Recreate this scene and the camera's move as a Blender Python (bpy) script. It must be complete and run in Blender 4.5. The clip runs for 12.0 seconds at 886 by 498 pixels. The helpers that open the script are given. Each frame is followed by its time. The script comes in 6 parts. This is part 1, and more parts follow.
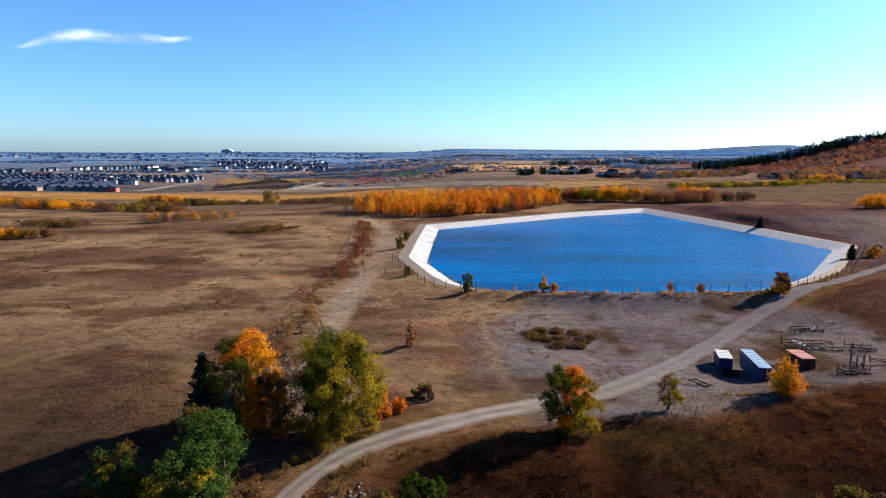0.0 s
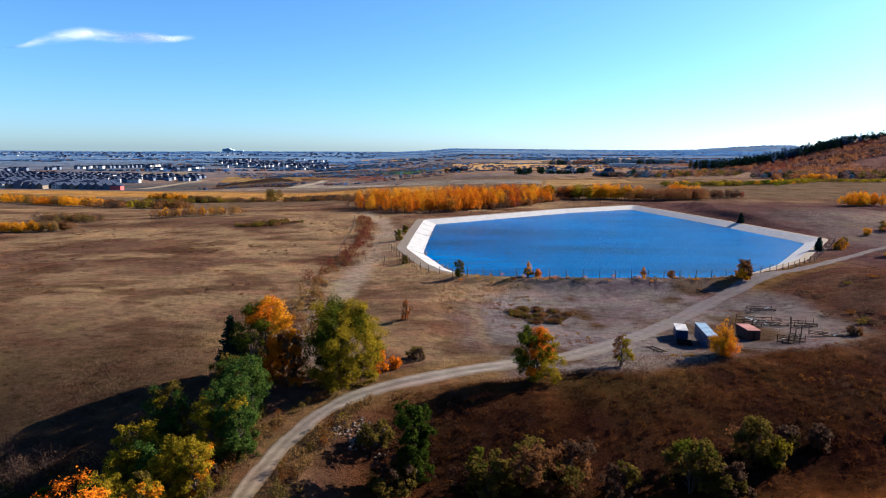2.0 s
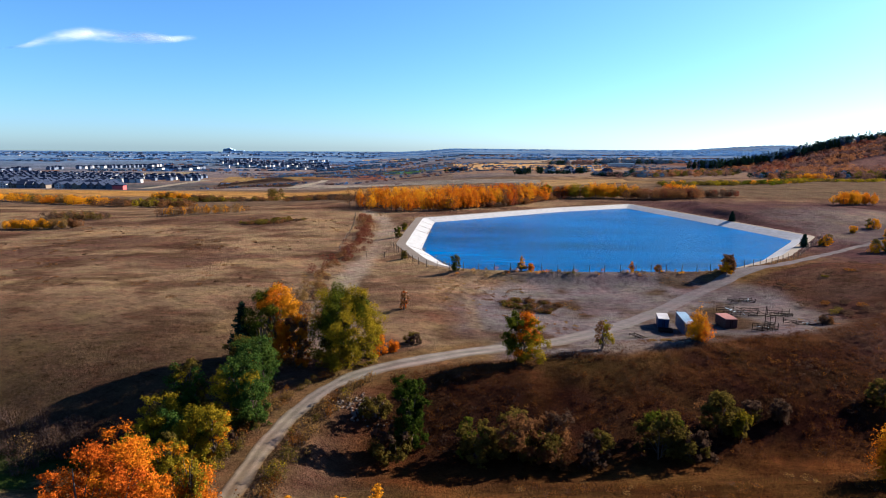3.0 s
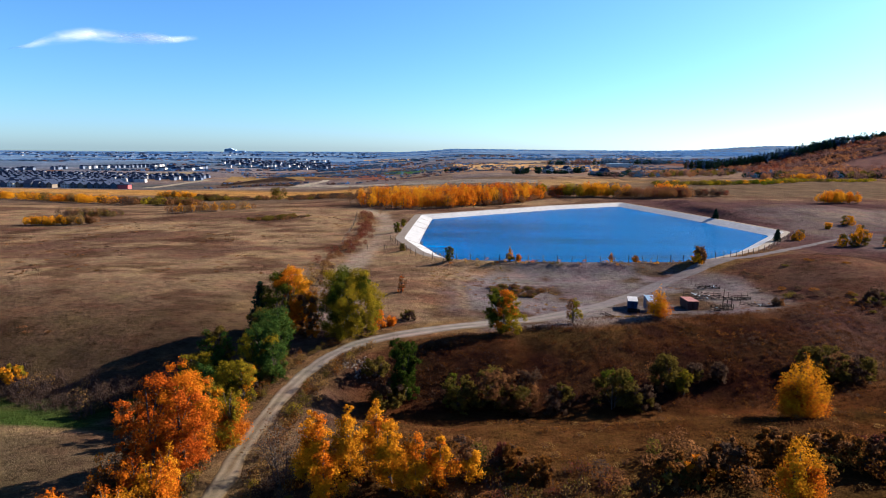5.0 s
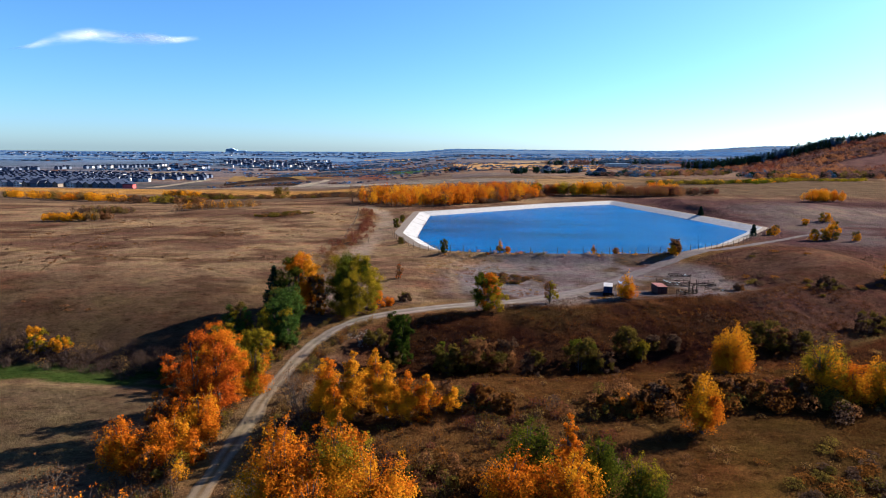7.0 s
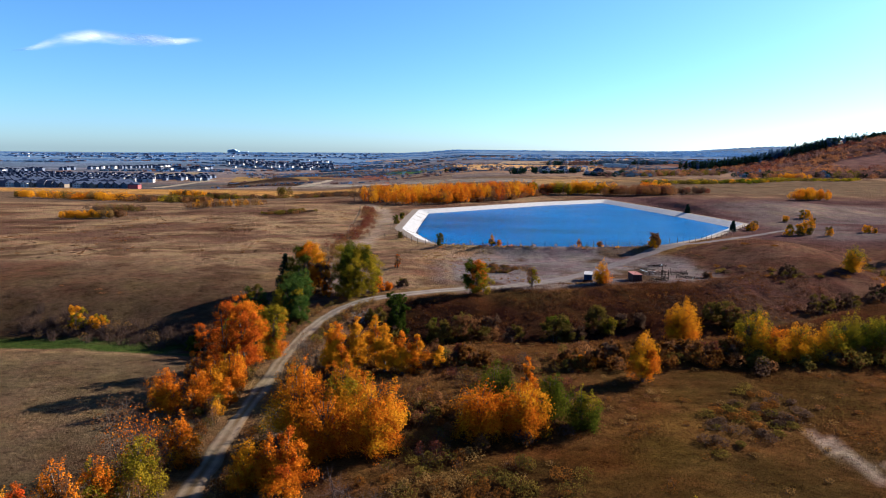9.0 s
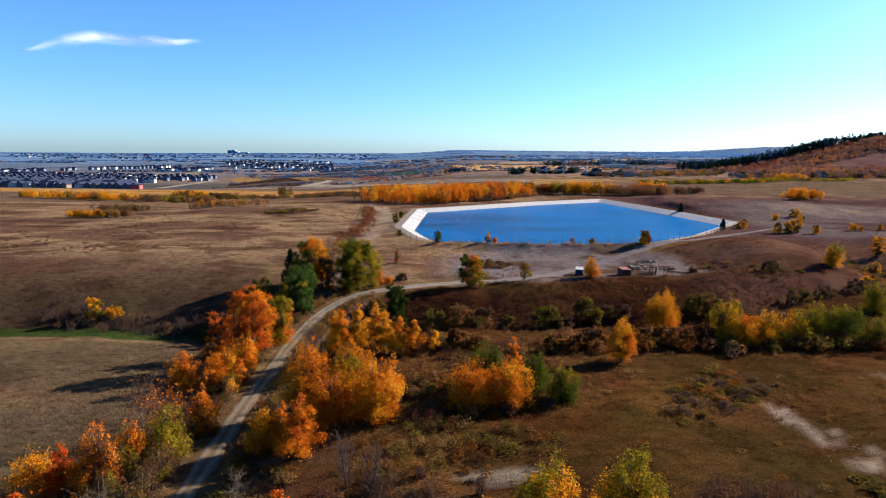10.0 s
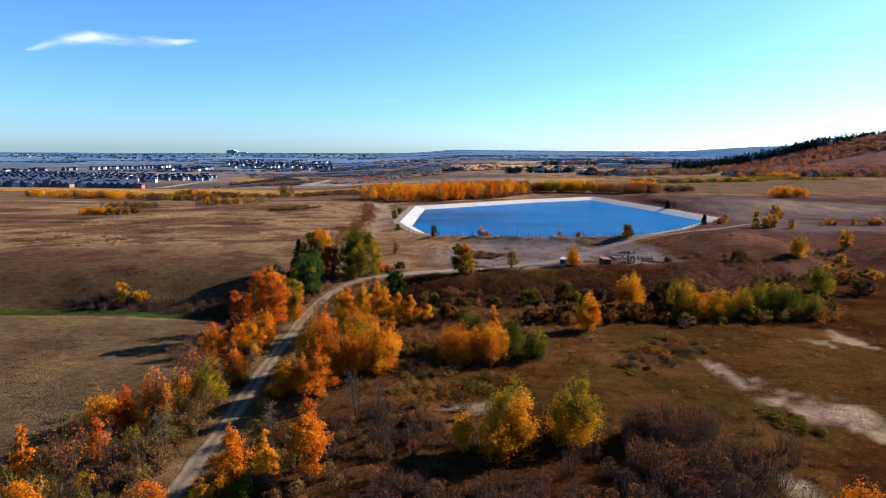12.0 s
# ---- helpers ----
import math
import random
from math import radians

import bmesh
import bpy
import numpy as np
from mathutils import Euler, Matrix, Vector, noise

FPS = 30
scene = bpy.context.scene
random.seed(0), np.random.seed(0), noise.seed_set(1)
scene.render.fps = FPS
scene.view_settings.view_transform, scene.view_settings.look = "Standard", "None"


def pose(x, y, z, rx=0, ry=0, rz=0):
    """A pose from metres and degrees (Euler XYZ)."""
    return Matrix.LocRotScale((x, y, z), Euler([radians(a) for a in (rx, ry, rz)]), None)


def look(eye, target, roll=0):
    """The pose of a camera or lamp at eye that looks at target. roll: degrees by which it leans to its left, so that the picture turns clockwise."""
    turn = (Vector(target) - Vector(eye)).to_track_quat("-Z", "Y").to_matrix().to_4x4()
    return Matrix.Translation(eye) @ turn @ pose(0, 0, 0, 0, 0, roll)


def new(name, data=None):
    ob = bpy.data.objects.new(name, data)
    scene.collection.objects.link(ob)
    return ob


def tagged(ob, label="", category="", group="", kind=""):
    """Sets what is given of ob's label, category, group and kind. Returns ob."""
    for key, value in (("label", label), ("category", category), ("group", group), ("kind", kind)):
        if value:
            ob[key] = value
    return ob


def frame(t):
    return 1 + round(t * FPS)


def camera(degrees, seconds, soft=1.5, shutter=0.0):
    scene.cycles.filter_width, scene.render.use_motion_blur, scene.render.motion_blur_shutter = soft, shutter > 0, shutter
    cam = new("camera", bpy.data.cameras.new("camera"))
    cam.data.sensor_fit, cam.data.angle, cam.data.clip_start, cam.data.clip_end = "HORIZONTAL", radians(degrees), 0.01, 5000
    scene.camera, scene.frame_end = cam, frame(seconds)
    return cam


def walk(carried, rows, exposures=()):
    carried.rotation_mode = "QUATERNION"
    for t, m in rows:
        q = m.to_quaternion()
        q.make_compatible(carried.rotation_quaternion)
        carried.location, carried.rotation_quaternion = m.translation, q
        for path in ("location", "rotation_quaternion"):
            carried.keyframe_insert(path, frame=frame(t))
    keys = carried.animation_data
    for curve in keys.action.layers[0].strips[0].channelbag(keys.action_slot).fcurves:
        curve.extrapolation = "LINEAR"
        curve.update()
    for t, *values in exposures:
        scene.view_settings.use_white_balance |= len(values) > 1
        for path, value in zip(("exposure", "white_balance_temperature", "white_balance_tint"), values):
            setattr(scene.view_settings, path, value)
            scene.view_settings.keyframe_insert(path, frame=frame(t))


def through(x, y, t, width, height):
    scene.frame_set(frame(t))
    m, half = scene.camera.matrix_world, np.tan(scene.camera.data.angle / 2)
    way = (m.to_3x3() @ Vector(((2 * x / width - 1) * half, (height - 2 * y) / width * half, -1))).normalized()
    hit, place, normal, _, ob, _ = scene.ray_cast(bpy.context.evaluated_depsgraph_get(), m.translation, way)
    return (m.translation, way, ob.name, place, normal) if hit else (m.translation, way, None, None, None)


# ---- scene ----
cam = camera(73.7, 12.0, soft=1.0)
EYE = 25.0  # height of the first eye over the yard by the pond
ROWS = [
    (0.0, 0.00, -0.00, 0.00, -0.000, -9.499, -0.484),
    (0.5, 0.32, -2.63, -0.06, 0.009, -9.511, -0.502),
    (1.0, 0.62, -5.24, -0.10, 0.020, -9.519, -0.525),
    (1.5, 0.90, -7.84, -0.15, 0.036, -9.529, -0.552),
    (2.0, 1.24, -10.49, -0.27, 0.051, -9.542, -0.576),
    (2.5, 1.58, -13.18, -0.37, 0.075, -9.544, -0.592),
    (3.0, 1.90, -15.86, -0.35, 0.098, -9.537, -0.603),
    (5.0, 3.22, -26.66, -0.32, 0.187, -9.511, -0.641),
    (5.5, 3.56, -29.34, -0.29, 0.204, -9.511, -0.648),
    (6.0, 3.87, -32.04, -0.32, 0.227, -9.518, -0.652),
    (6.5, 4.21, -34.75, -0.30, 0.244, -9.516, -0.655),
    (7.0, 4.58, -37.45, -0.31, 0.267, -9.509, -0.652),
    (9.0, 5.99, -48.27, -0.40, 0.390, -9.436, -0.609),
    (9.5, 6.29, -50.99, -0.41, 0.385, -9.411, -0.592),
    (10.0, 6.57, -53.70, -0.39, 0.372, -9.393, -0.573),
    (10.5, 6.85, -56.44, -0.44, 0.356, -9.386, -0.561),
    (11.0, 7.07, -59.19, -0.50, 0.335, -9.389, -0.550),
    (11.5, 7.27, -61.93, -0.52, 0.305, -9.395, -0.538),
    (12.0, 7.49, -64.56, -0.51, 0.246, -9.412, -0.526),
]
walk(cam, [(t, pose(x, y, EYE + z, 90 + pitch, roll, yaw)) for t, x, y, z, yaw, pitch, roll in ROWS], [(0.0, 2.26, 5050.0, 2.0), (12.0, 2.26, 5050.0, 2.0)])

# ---- world and sun ----
SUN_AZ, SUN_EL = 63.0, 25.0
world = bpy.data.worlds.new("sky")
scene.world = world
world.use_nodes = True
wn = world.node_tree.nodes
sky = wn.new("ShaderNodeTexSky")
sky.sky_type = "NISHITA"
sky.sun_disc = False
sky.sun_elevation, sky.sun_rotation = radians(SUN_EL), radians(SUN_AZ)
sky.altitude, sky.air_density, sky.dust_density, sky.ozone_density = 1100, 1.0, 1.2, 5.0
wn["Background"].inputs["Strength"].default_value = 0.037
world.node_tree.links.new(sky.outputs[0], wn["Background"].inputs["Color"])
sun = new("sun", bpy.data.lights.new("sun", "SUN"))
sun.data.energy, sun.data.angle, sun.data.color = 5.0, radians(0.53), (1.0, 0.675, 0.415)
sun.matrix_world = look((0, 0, 200), (-200 * math.sin(radians(SUN_AZ)), -200 * math.cos(radians(SUN_AZ)), 200 - 200 * math.tan(radians(SUN_EL))))


# ---- materials ----
def shader(name, rough=0.8, metal=0.0, spec=0.3):
    m = bpy.data.materials.new(name)
    m.use_nodes = True
    n, l = m.node_tree.nodes, m.node_tree.links
    b = n["Principled BSDF"]
    b.inputs["Roughness"].default_value, b.inputs["Metallic"].default_value = rough, metal
    b.inputs["Specular IOR Level"].default_value = spec
    return m, n, l, b


def noise_node(n, l, scale, detail=4, rough=0.6, coords=None):
    t = n.new("ShaderNodeTexNoise")
    t.inputs["Scale"].default_value, t.inputs["Detail"].default_value, t.inputs["Roughness"].default_value = scale, detail, rough
    if coords:
        l.new(coords, t.inputs["Vector"])
    return t


def ramp(n, l, fac, stops):
    r = n.new("ShaderNodeValToRGB")
    r.color_ramp.elements[0].position, r.color_ramp.elements[0].color = stops[0][0], (*stops[0][1], 1)
    r.color_ramp.elements[1].position, r.color_ramp.elements[1].color = stops[-1][0], (*stops[-1][1], 1)
    for p, c in stops[1:-1]:
        e = r.color_ramp.elements.new(p)
        e.color = (*c, 1)
    l.new(fac, r.inputs[0])
    return r


def mixed(n, l, a, b, fac, mode="MIX"):
    m = n.new("ShaderNodeMix")
    m.data_type, m.blend_type = "RGBA", mode
    for v, i in ((fac, 0), (a, 6), (b, 7)):
        if isinstance(v, (int, float)):
            m.inputs[i].default_value = v
        elif isinstance(v, tuple):
            m.inputs[i].default_value = (*v, 1)
        else:
            l.new(v, m.inputs[i])
    return m.outputs[2]


def bumped(n, l, b, height, strength=0.4, dist=0.1):
    u = n.new("ShaderNodeBump")
    u.inputs["Strength"].default_value, u.inputs["Distance"].default_value = strength, dist
    l.new(height, u.inputs["Height"])
    l.new(u.outputs[0], b.inputs["Normal"])


def plain(name, dark, light, scale=3.0, rough=0.8, metal=0.0, spec=0.3, bump=0.2, dist=0.02):
    """Two tones of one colour, mottled at two scales, with fine relief."""
    dark, light = (tuple(0.74 * q for q in tone) for tone in (dark, light))
    m, n, l, b = shader(name, rough, metal, spec)
    c = n.new("ShaderNodeTexCoord").outputs["Object"]
    big, fine = noise_node(n, l, scale, 5, 0.65, c), noise_node(n, l, scale * 9, 3, 0.6, c)
    col = ramp(n, l, big.outputs[0], [(0.3, dark), (0.7, light)])
    out = mixed(n, l, col.outputs[0], mixed(n, l, dark, light, fine.outputs[0]), 0.4)
    l.new(out, b.inputs["Base Color"])
    bumped(n, l, b, fine.outputs[0], bump, dist)
    return m


def painted(name, rough=0.95, grain=5.0, low=0.72, high=1.25, spec=0.0, relief=0.35, blotch=1.0):
    """The ground's colours from the Col layer, broken up by grain and blotches."""
    m, n, l, b = shader(name, rough, 0.0, spec)
    a = n.new("ShaderNodeVertexColor")
    a.layer_name = "Col"
    c = n.new("ShaderNodeTexCoord").outputs["Object"]
    st = n.new("ShaderNodeMapping")
    st.inputs["Scale"].default_value, st.inputs["Rotation"].default_value = (0.75, 1.2, 1), (0, 0, 0.35)
    l.new(c, st.inputs[0])
    fine, mid, big = noise_node(n, l, grain, 6, 0.75, c), noise_node(n, l, 0.75, 9, 0.87, st.outputs[0]), noise_node(n, l, 0.06, 5, 0.65, c)
    f = ramp(n, l, fine.outputs[0], [(0.32, (low,) * 3), (0.5, (1, 1, 1)), (0.70, (high,) * 3)])
    g = ramp(n, l, mid.outputs[0], [(0.37, (0.42, 0.38, 0.38)), (0.44, (0.80, 0.76, 0.75)), (0.5, (1.0, 1.0, 0.97)), (0.56, (1.18, 1.16, 1.08)), (0.64, (1.6, 1.55, 1.4))])
    h = ramp(n, l, big.outputs[0], [(0.32, (0.66, 0.60, 0.56)), (0.5, (1, 1, 1)), (0.66, (1.28, 1.24, 1.05))])
    out = mixed(n, l, mixed(n, l, mixed(n, l, a.outputs[0], f.outputs[0], 1.0, "MULTIPLY"), g.outputs[0], blotch, "MULTIPLY"), h.outputs[0], blotch, "MULTIPLY")
    l.new(out, b.inputs["Base Color"])
    hue = noise_node(n, l, 0.17, 7, 0.7, st.outputs[0])
    tint = ramp(n, l, hue.outputs[0], [(0.36, (1.08, 0.94, 0.95)), (0.48, (1, 1, 1)), (0.62, (0.95, 1.03, 0.92))])
    out = mixed(n, l, out, tint.outputs[0], blotch, "MULTIPLY")
    l.new(out, b.inputs["Base Color"])
    s = n.new("ShaderNodeMath")
    s.operation = "ADD"
    l.new(fine.outputs[0], s.inputs[0])
    l.new(mid.outputs[0], s.inputs[1])
    bumped(n, l, b, s.outputs[0], relief, 0.5)
    return m


def leafy(name, stops, through=0.4, patch=0.74):
    """Leaves: a colour for every leaf, drifting over the crown; light shines through them."""
    m, n, l, b = shader(name, 0.8, 0.0, 0.0)
    g = n.new("ShaderNodeNewGeometry")
    c = n.new("ShaderNodeTexCoord").outputs["Object"]
    z = noise_node(n, l, 0.5, 2, 0.5, c)
    f = n.new("ShaderNodeMix")
    f.inputs[0].default_value = patch
    l.new(g.outputs["Random Per Island"], f.inputs[2])
    l.new(z.outputs[0], f.inputs[3])
    k = len(stops) - 1
    r = ramp(n, l, f.outputs[0], [(0.22 + 0.56 * i / k, tuple(0.63 * q for q in s)) for i, s in enumerate(stops)])
    l.new(r.outputs[0], b.inputs["Base Color"])
    t = n.new("ShaderNodeBsdfTranslucent")
    l.new(r.outputs[0], t.inputs["Color"])
    x = n.new("ShaderNodeMixShader")
    x.inputs[0].default_value = through
    l.new(b.outputs[0], x.inputs[1])
    l.new(t.outputs[0], x.inputs[2])
    l.new(x.outputs[0], n["Material Output"].inputs["Surface"])
    return m


LEAF = {
    "orange": leafy("leaf_orange", [(0.32, 0.066, 0.003), (0.60, 0.178, 0.004), (0.75, 0.325, 0.007)], 0.36),
    "rust": leafy("leaf_rust", [(0.22, 0.042, 0.005), (0.46, 0.100, 0.007), (0.62, 0.180, 0.010)], 0.36),
    "gold": leafy("leaf_gold", [(0.38, 0.145, 0.003), (0.66, 0.290, 0.004), (0.80, 0.42, 0.008)], 0.36),
    "red": leafy("leaf_red", [(0.30, 0.038, 0.006), (0.56, 0.085, 0.008), (0.68, 0.17, 0.012)]),
    "yellowgreen": leafy("leaf_yellowgreen", [(0.10, 0.098, 0.007), (0.23, 0.185, 0.009), (0.42, 0.29, 0.013)]),
    "green": leafy("leaf_green", [(0.030, 0.048, 0.005), (0.075, 0.092, 0.008), (0.17, 0.165, 0.012)]),
    "deepgreen": leafy("leaf_deepgreen", [(0.016, 0.030, 0.004), (0.034, 0.056, 0.007), (0.065, 0.090, 0.010)], 0.3),
    "teal": leafy("leaf_bluegreen", [(0.022, 0.052, 0.012), (0.050, 0.095, 0.018), (0.11, 0.145, 0.022)]),
    "olive": leafy("leaf_olive", [(0.052, 0.044, 0.010), (0.118, 0.095, 0.019), (0.22, 0.158, 0.030)], 0.45),
    "grey": leafy("leaf_greybrush", [(0.055, 0.036, 0.026), (0.080, 0.053, 0.038), (0.115, 0.078, 0.056)], 0.5),
    "brown": leafy("leaf_brown", [(0.09, 0.045, 0.022), (0.17, 0.085, 0.035), (0.26, 0.13, 0.05)], 0.5),
    "spruce": leafy("needles", [(0.008, 0.022, 0.016), (0.016, 0.038, 0.024), (0.03, 0.055, 0.03)], 0.1),
    "rustgrass": leafy("rust_grass", [(0.075, 0.032, 0.008), (0.15, 0.065, 0.014), (0.25, 0.115, 0.025)], 0.5),
    "straw": leafy("straw_grass", [(0.12, 0.075, 0.025), (0.22, 0.14, 0.045), (0.34, 0.22, 0.08)], 0.5),
    # pale blue of distance haze put into the leaf colour of the farthest woods
    "palehaze": leafy("leaf_palehaze", [(0.072, 0.165, 0.39), (0.098, 0.21, 0.47), (0.125, 0.25, 0.54)], 0.5),
    # brown and gold of the hill woods, muted towards blue for haze
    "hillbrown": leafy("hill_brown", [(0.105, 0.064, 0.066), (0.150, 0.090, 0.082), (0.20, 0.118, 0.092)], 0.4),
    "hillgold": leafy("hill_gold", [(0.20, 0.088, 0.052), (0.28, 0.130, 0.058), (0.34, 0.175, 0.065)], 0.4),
    # blue haze put into the leaf colour of woods out on the plain
    "bluehaze": leafy("leaf_bluehaze", [(0.026, 0.058, 0.125), (0.042, 0.084, 0.170), (0.064, 0.115, 0.22)], 0.4),
    # rust grass kept as dark as the shade painted on the slope
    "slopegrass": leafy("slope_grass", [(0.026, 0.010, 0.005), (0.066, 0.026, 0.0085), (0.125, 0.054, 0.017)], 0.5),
    "wine": leafy("leaf_wine", [(0.10, 0.030, 0.022), (0.14, 0.048, 0.032), (0.19, 0.07, 0.04)], 0.5),
}
BARK = plain("bark", (0.05, 0.04, 0.032), (0.14, 0.12, 0.10), 2.0, 0.9, 0.0, 0.0)
PALEBARK = plain("pale_bark", (0.08, 0.07, 0.06), (0.19, 0.17, 0.15), 2.0, 0.85, 0.0, 0.0)
TWIG = plain("grey_twigs", (0.035, 0.026, 0.026), (0.095, 0.072, 0.068), 2.0, 0.9, 0.0, 0.0)
GROUND = painted("dry_ground", relief=0.9)
ROAD = painted("gravel", 0.95, 9.0, 0.8, 1.2, 0.0, 0.3, 0.5)


def water_material():
    m, n, l, b = shader("water", 0.2, 0.0, 0.03)
    b.inputs["IOR"].default_value = 1.33
    c = n.new("ShaderNodeTexCoord").outputs["Object"]
    g = n.new("ShaderNodeMapping")
    g.inputs["Scale"].default_value, g.inputs["Rotation"].default_value = (0.5, 2.2, 1), (0, 0, -0.2)
    l.new(c, g.inputs[0])
    z = noise_node(n, l, 0.02, 6, 0.65, g.outputs[0])
    # blue of the reflected sky put into the base colour; true reflection nearly off
    r = ramp(n, l, z.outputs[0], [(0.34, (0.0012, 0.036, 0.135)), (0.64, (0.002, 0.088, 0.31))])
    l.new(r.outputs[0], b.inputs["Base Color"])
    s = n.new("ShaderNodeMapping")
    s.inputs["Scale"].default_value, s.inputs["Rotation"].default_value = (0.5, 1.3, 1), (0, 0, 0.5)
    l.new(c, s.inputs[0])
    w = noise_node(n, l, 1.1, 4, 0.62, s.outputs[0])
    bumped(n, l, b, w.outputs[0], 0.9, 0.8)
    return m


WATER = water_material()
LINER = plain("pale_liner", (0.20, 0.22, 0.25), (0.41, 0.44, 0.48), 0.7, 0.75, 0.0, 0.1)
RIMSOIL = plain("rim_gravel", (0.065, 0.055, 0.048), (0.15, 0.13, 0.115), 0.8, 0.95)
POST = plain("weathered_post", (0.07, 0.055, 0.045), (0.16, 0.13, 0.11), 4, 0.9)
WIRE = plain("fence_wire", (0.05, 0.05, 0.05), (0.10, 0.095, 0.09), 5, 0.7, 0.0)


# ---- the lie of the land ----
def sstep(a, b, v):
    u = np.clip((v - a) / (b - a), 0.0, 1.0)
    return u * u * (3 - 2 * u)


def bump(x, y, cx, cy, rx, ry, turn=0.0):
    c, s = np.cos(np.radians(turn)), np.sin(np.radians(turn))
    u, v = (x - cx) * c + (y - cy) * s, -(x - cx) * s + (y - cy) * c
    return np.exp(-(u / rx) ** 2 - (v / ry) ** 2)


LATTICE = np.random.RandomState(7).rand(256, 256)


def vnoise(x, y, size):
    """Smooth noise from 0 to 1 with bumps of about that size."""
    u, v = np.asarray(x, float) / size + 1000.3, np.asarray(y, float) / size + 1000.7
    i, j = np.floor(u).astype(int), np.floor(v).astype(int)
    f, g = u - i, v - j
    f, g = f * f * (3 - 2 * f), g * g * (3 - 2 * g)
    q = lambda a, b: LATTICE[(i + a) % 256, (j + b) % 256]
    return (q(0, 0) * (1 - f) + q(1, 0) * f) * (1 - g) + (q(0, 1) * (1 - f) + q(1, 1) * f) * g


def fbm(x, y, size):
    return (vnoise(x, y, size) + 0.5 * vnoise(y, x, size / 2.1) + 0.25 * vnoise(x, y, size / 4.3) + 0.12 * vnoise(y, x, size / 9)) / 1.87


def rounded(points, closed=False, times=2):
    p = np.array(points, float)
    for _ in range(times):
        a, b = (p, np.roll(p, -1, 0)) if closed else (p[:-1], p[1:])
        q = np.stack([0.75 * a + 0.25 * b, 0.25 * a + 0.75 * b], 1).reshape(-1, p.shape[1])
        p = q if closed else np.concatenate([p[:1], q, p[-1:]])
    return p


def line_dist(x, y, line, closed=False):
    """Distance to a line, and how far along it the nearest point is."""
    a, b = (line, np.roll(line, -1, 0)) if closed else (line[:-1], line[1:])
    best, along, run = np.full(np.shape(x), 1e9), np.zeros(np.shape(x)), 0.0
    for (ax, ay), (bx, by) in zip(a[:, :2], b[:, :2]):
        w = math.hypot(bx - ax, by - ay) + 1e-9
        u = np.clip(((x - ax) * (bx - ax) + (y - ay) * (by - ay)) / w**2, 0, 1)
        d = np.hypot(x - ax - u * (bx - ax), y - ay - u * (by - ay))
        along = np.where(d < best, run + u * w, along)
        best, run = np.minimum(best, d), run + w
    return best, along


def inside(x, y, ring):
    r = np.zeros(np.shape(x), bool)
    for (ax, ay), (bx, by) in zip(ring, np.roll(ring, -1, 0)):
        r ^= ((ay > y) != (by > y)) & (x < (bx - ax) * (y - ay) / (by - ay + 1e-12) + ax)
    return r


# the gravel road, the old track, the pond's rim: x, y
ROAD_LINE = rounded([(-12.4, -140), (-11.6, -60), (-11.6, -25), (-11.9, -14), (-12.5, -5), (-12.9, 3), (-13.3, 12), (-13.7, 22), (-13.4, 31), (-12.2, 37), (-10, 42.6), (-6.2, 46.6), (-0.8, 50), (5, 53.2), (11, 56),
                     (17.5, 59.5), (28.5, 70), (38.5, 80), (51, 92), (66, 104), (80, 114), (97, 128), (120, 146), (150, 165)])
TRACK_LINE = rounded([(-9.5, 52), (-14, 62), (-15.8, 74), (-15.4, 86), (-16, 100), (-14.5, 120), (-14, 150), (-17, 185), (-30, 225)])
# corners of the pond's rim, with the breadth of shoulder and lining along the side that starts there
CORNERS = [((-9.3, 134), 1.4, 5.4), ((-3.6, 114.4), 1.2, 5.4), ((-0.7, 108), 0.8, 5.2), ((3, 104), 0.5, 5.0), ((8, 101.6), 0.3, 4.6), ((30, 100.6), 0.3, 4.4), ((54, 102), 0.3, 4.2), ((64.6, 106.7), 0.6, 3.4),
           ((83.8, 123.1), 0.7, 4.2), ((110.8, 157), 0.8, 5.4), ((102.5, 201), 0.8, 5.2), ((88.5, 259.5), 0.8, 4.8), ((49.6, 237.5), 1.0, 5.0), ((3.3, 201.5), 1.2, 5.4), ((-6.8, 194.6), 1.5, 5.6), ((-8.2, 164), 1.5, 5.6)]


def pond_ring(offsets):
    """The rim's corners moved inwards side by side, each then softened by three points."""
    c, o = np.array([q[0] for q in CORNERS], float), np.array(offsets, float)
    t = np.roll(c, -1, 0) - c
    t /= np.linalg.norm(t, axis=1, keepdims=True)
    n = np.stack([-t[:, 1], t[:, 0]], 1)
    corner = []
    for k in range(len(c)):
        m = np.array([n[k - 1], n[k]])
        corner.append(c[k] + np.linalg.solve(m, (o[k - 1], o[k])))
    corner, out = np.array(corner), []
    for k in range(len(c)):
        a, b = (corner[k] + d / np.linalg.norm(d) * min(2.4, 0.3 * np.linalg.norm(d)) for d in (corner[k - 1] - corner[k], corner[(k + 1) % len(c)] - corner[k]))
        out += [a, 0.5 * corner[k] + 0.25 * (a + b), b]
    return np.array(out)


POND = pond_ring([0.0] * len(CORNERS))
LIP_LINE = rounded([(7.5, 60), (6.2, 67), (6.6, 78), (5.6, 89), (8, 96)])
GULLY_X = [-400, -90, -45, -12, 5, 20, 45, 70, 100, 150, 260, 500]
GULLY_Y = [60, 37, 37, 31, 30, 31, 34, 50, 60, 78, 90, 120]
# the crest between the bare yard and the rust slope
EDGE_X = [-14, -7, 2.6, 8, 14.6, 21, 29.5, 36, 43, 52, 62, 80]
EDGE_Y = [36, 43.5, 48, 48.6, 49, 49.6, 52.2, 55, 58.5, 62.6, 67, 80]
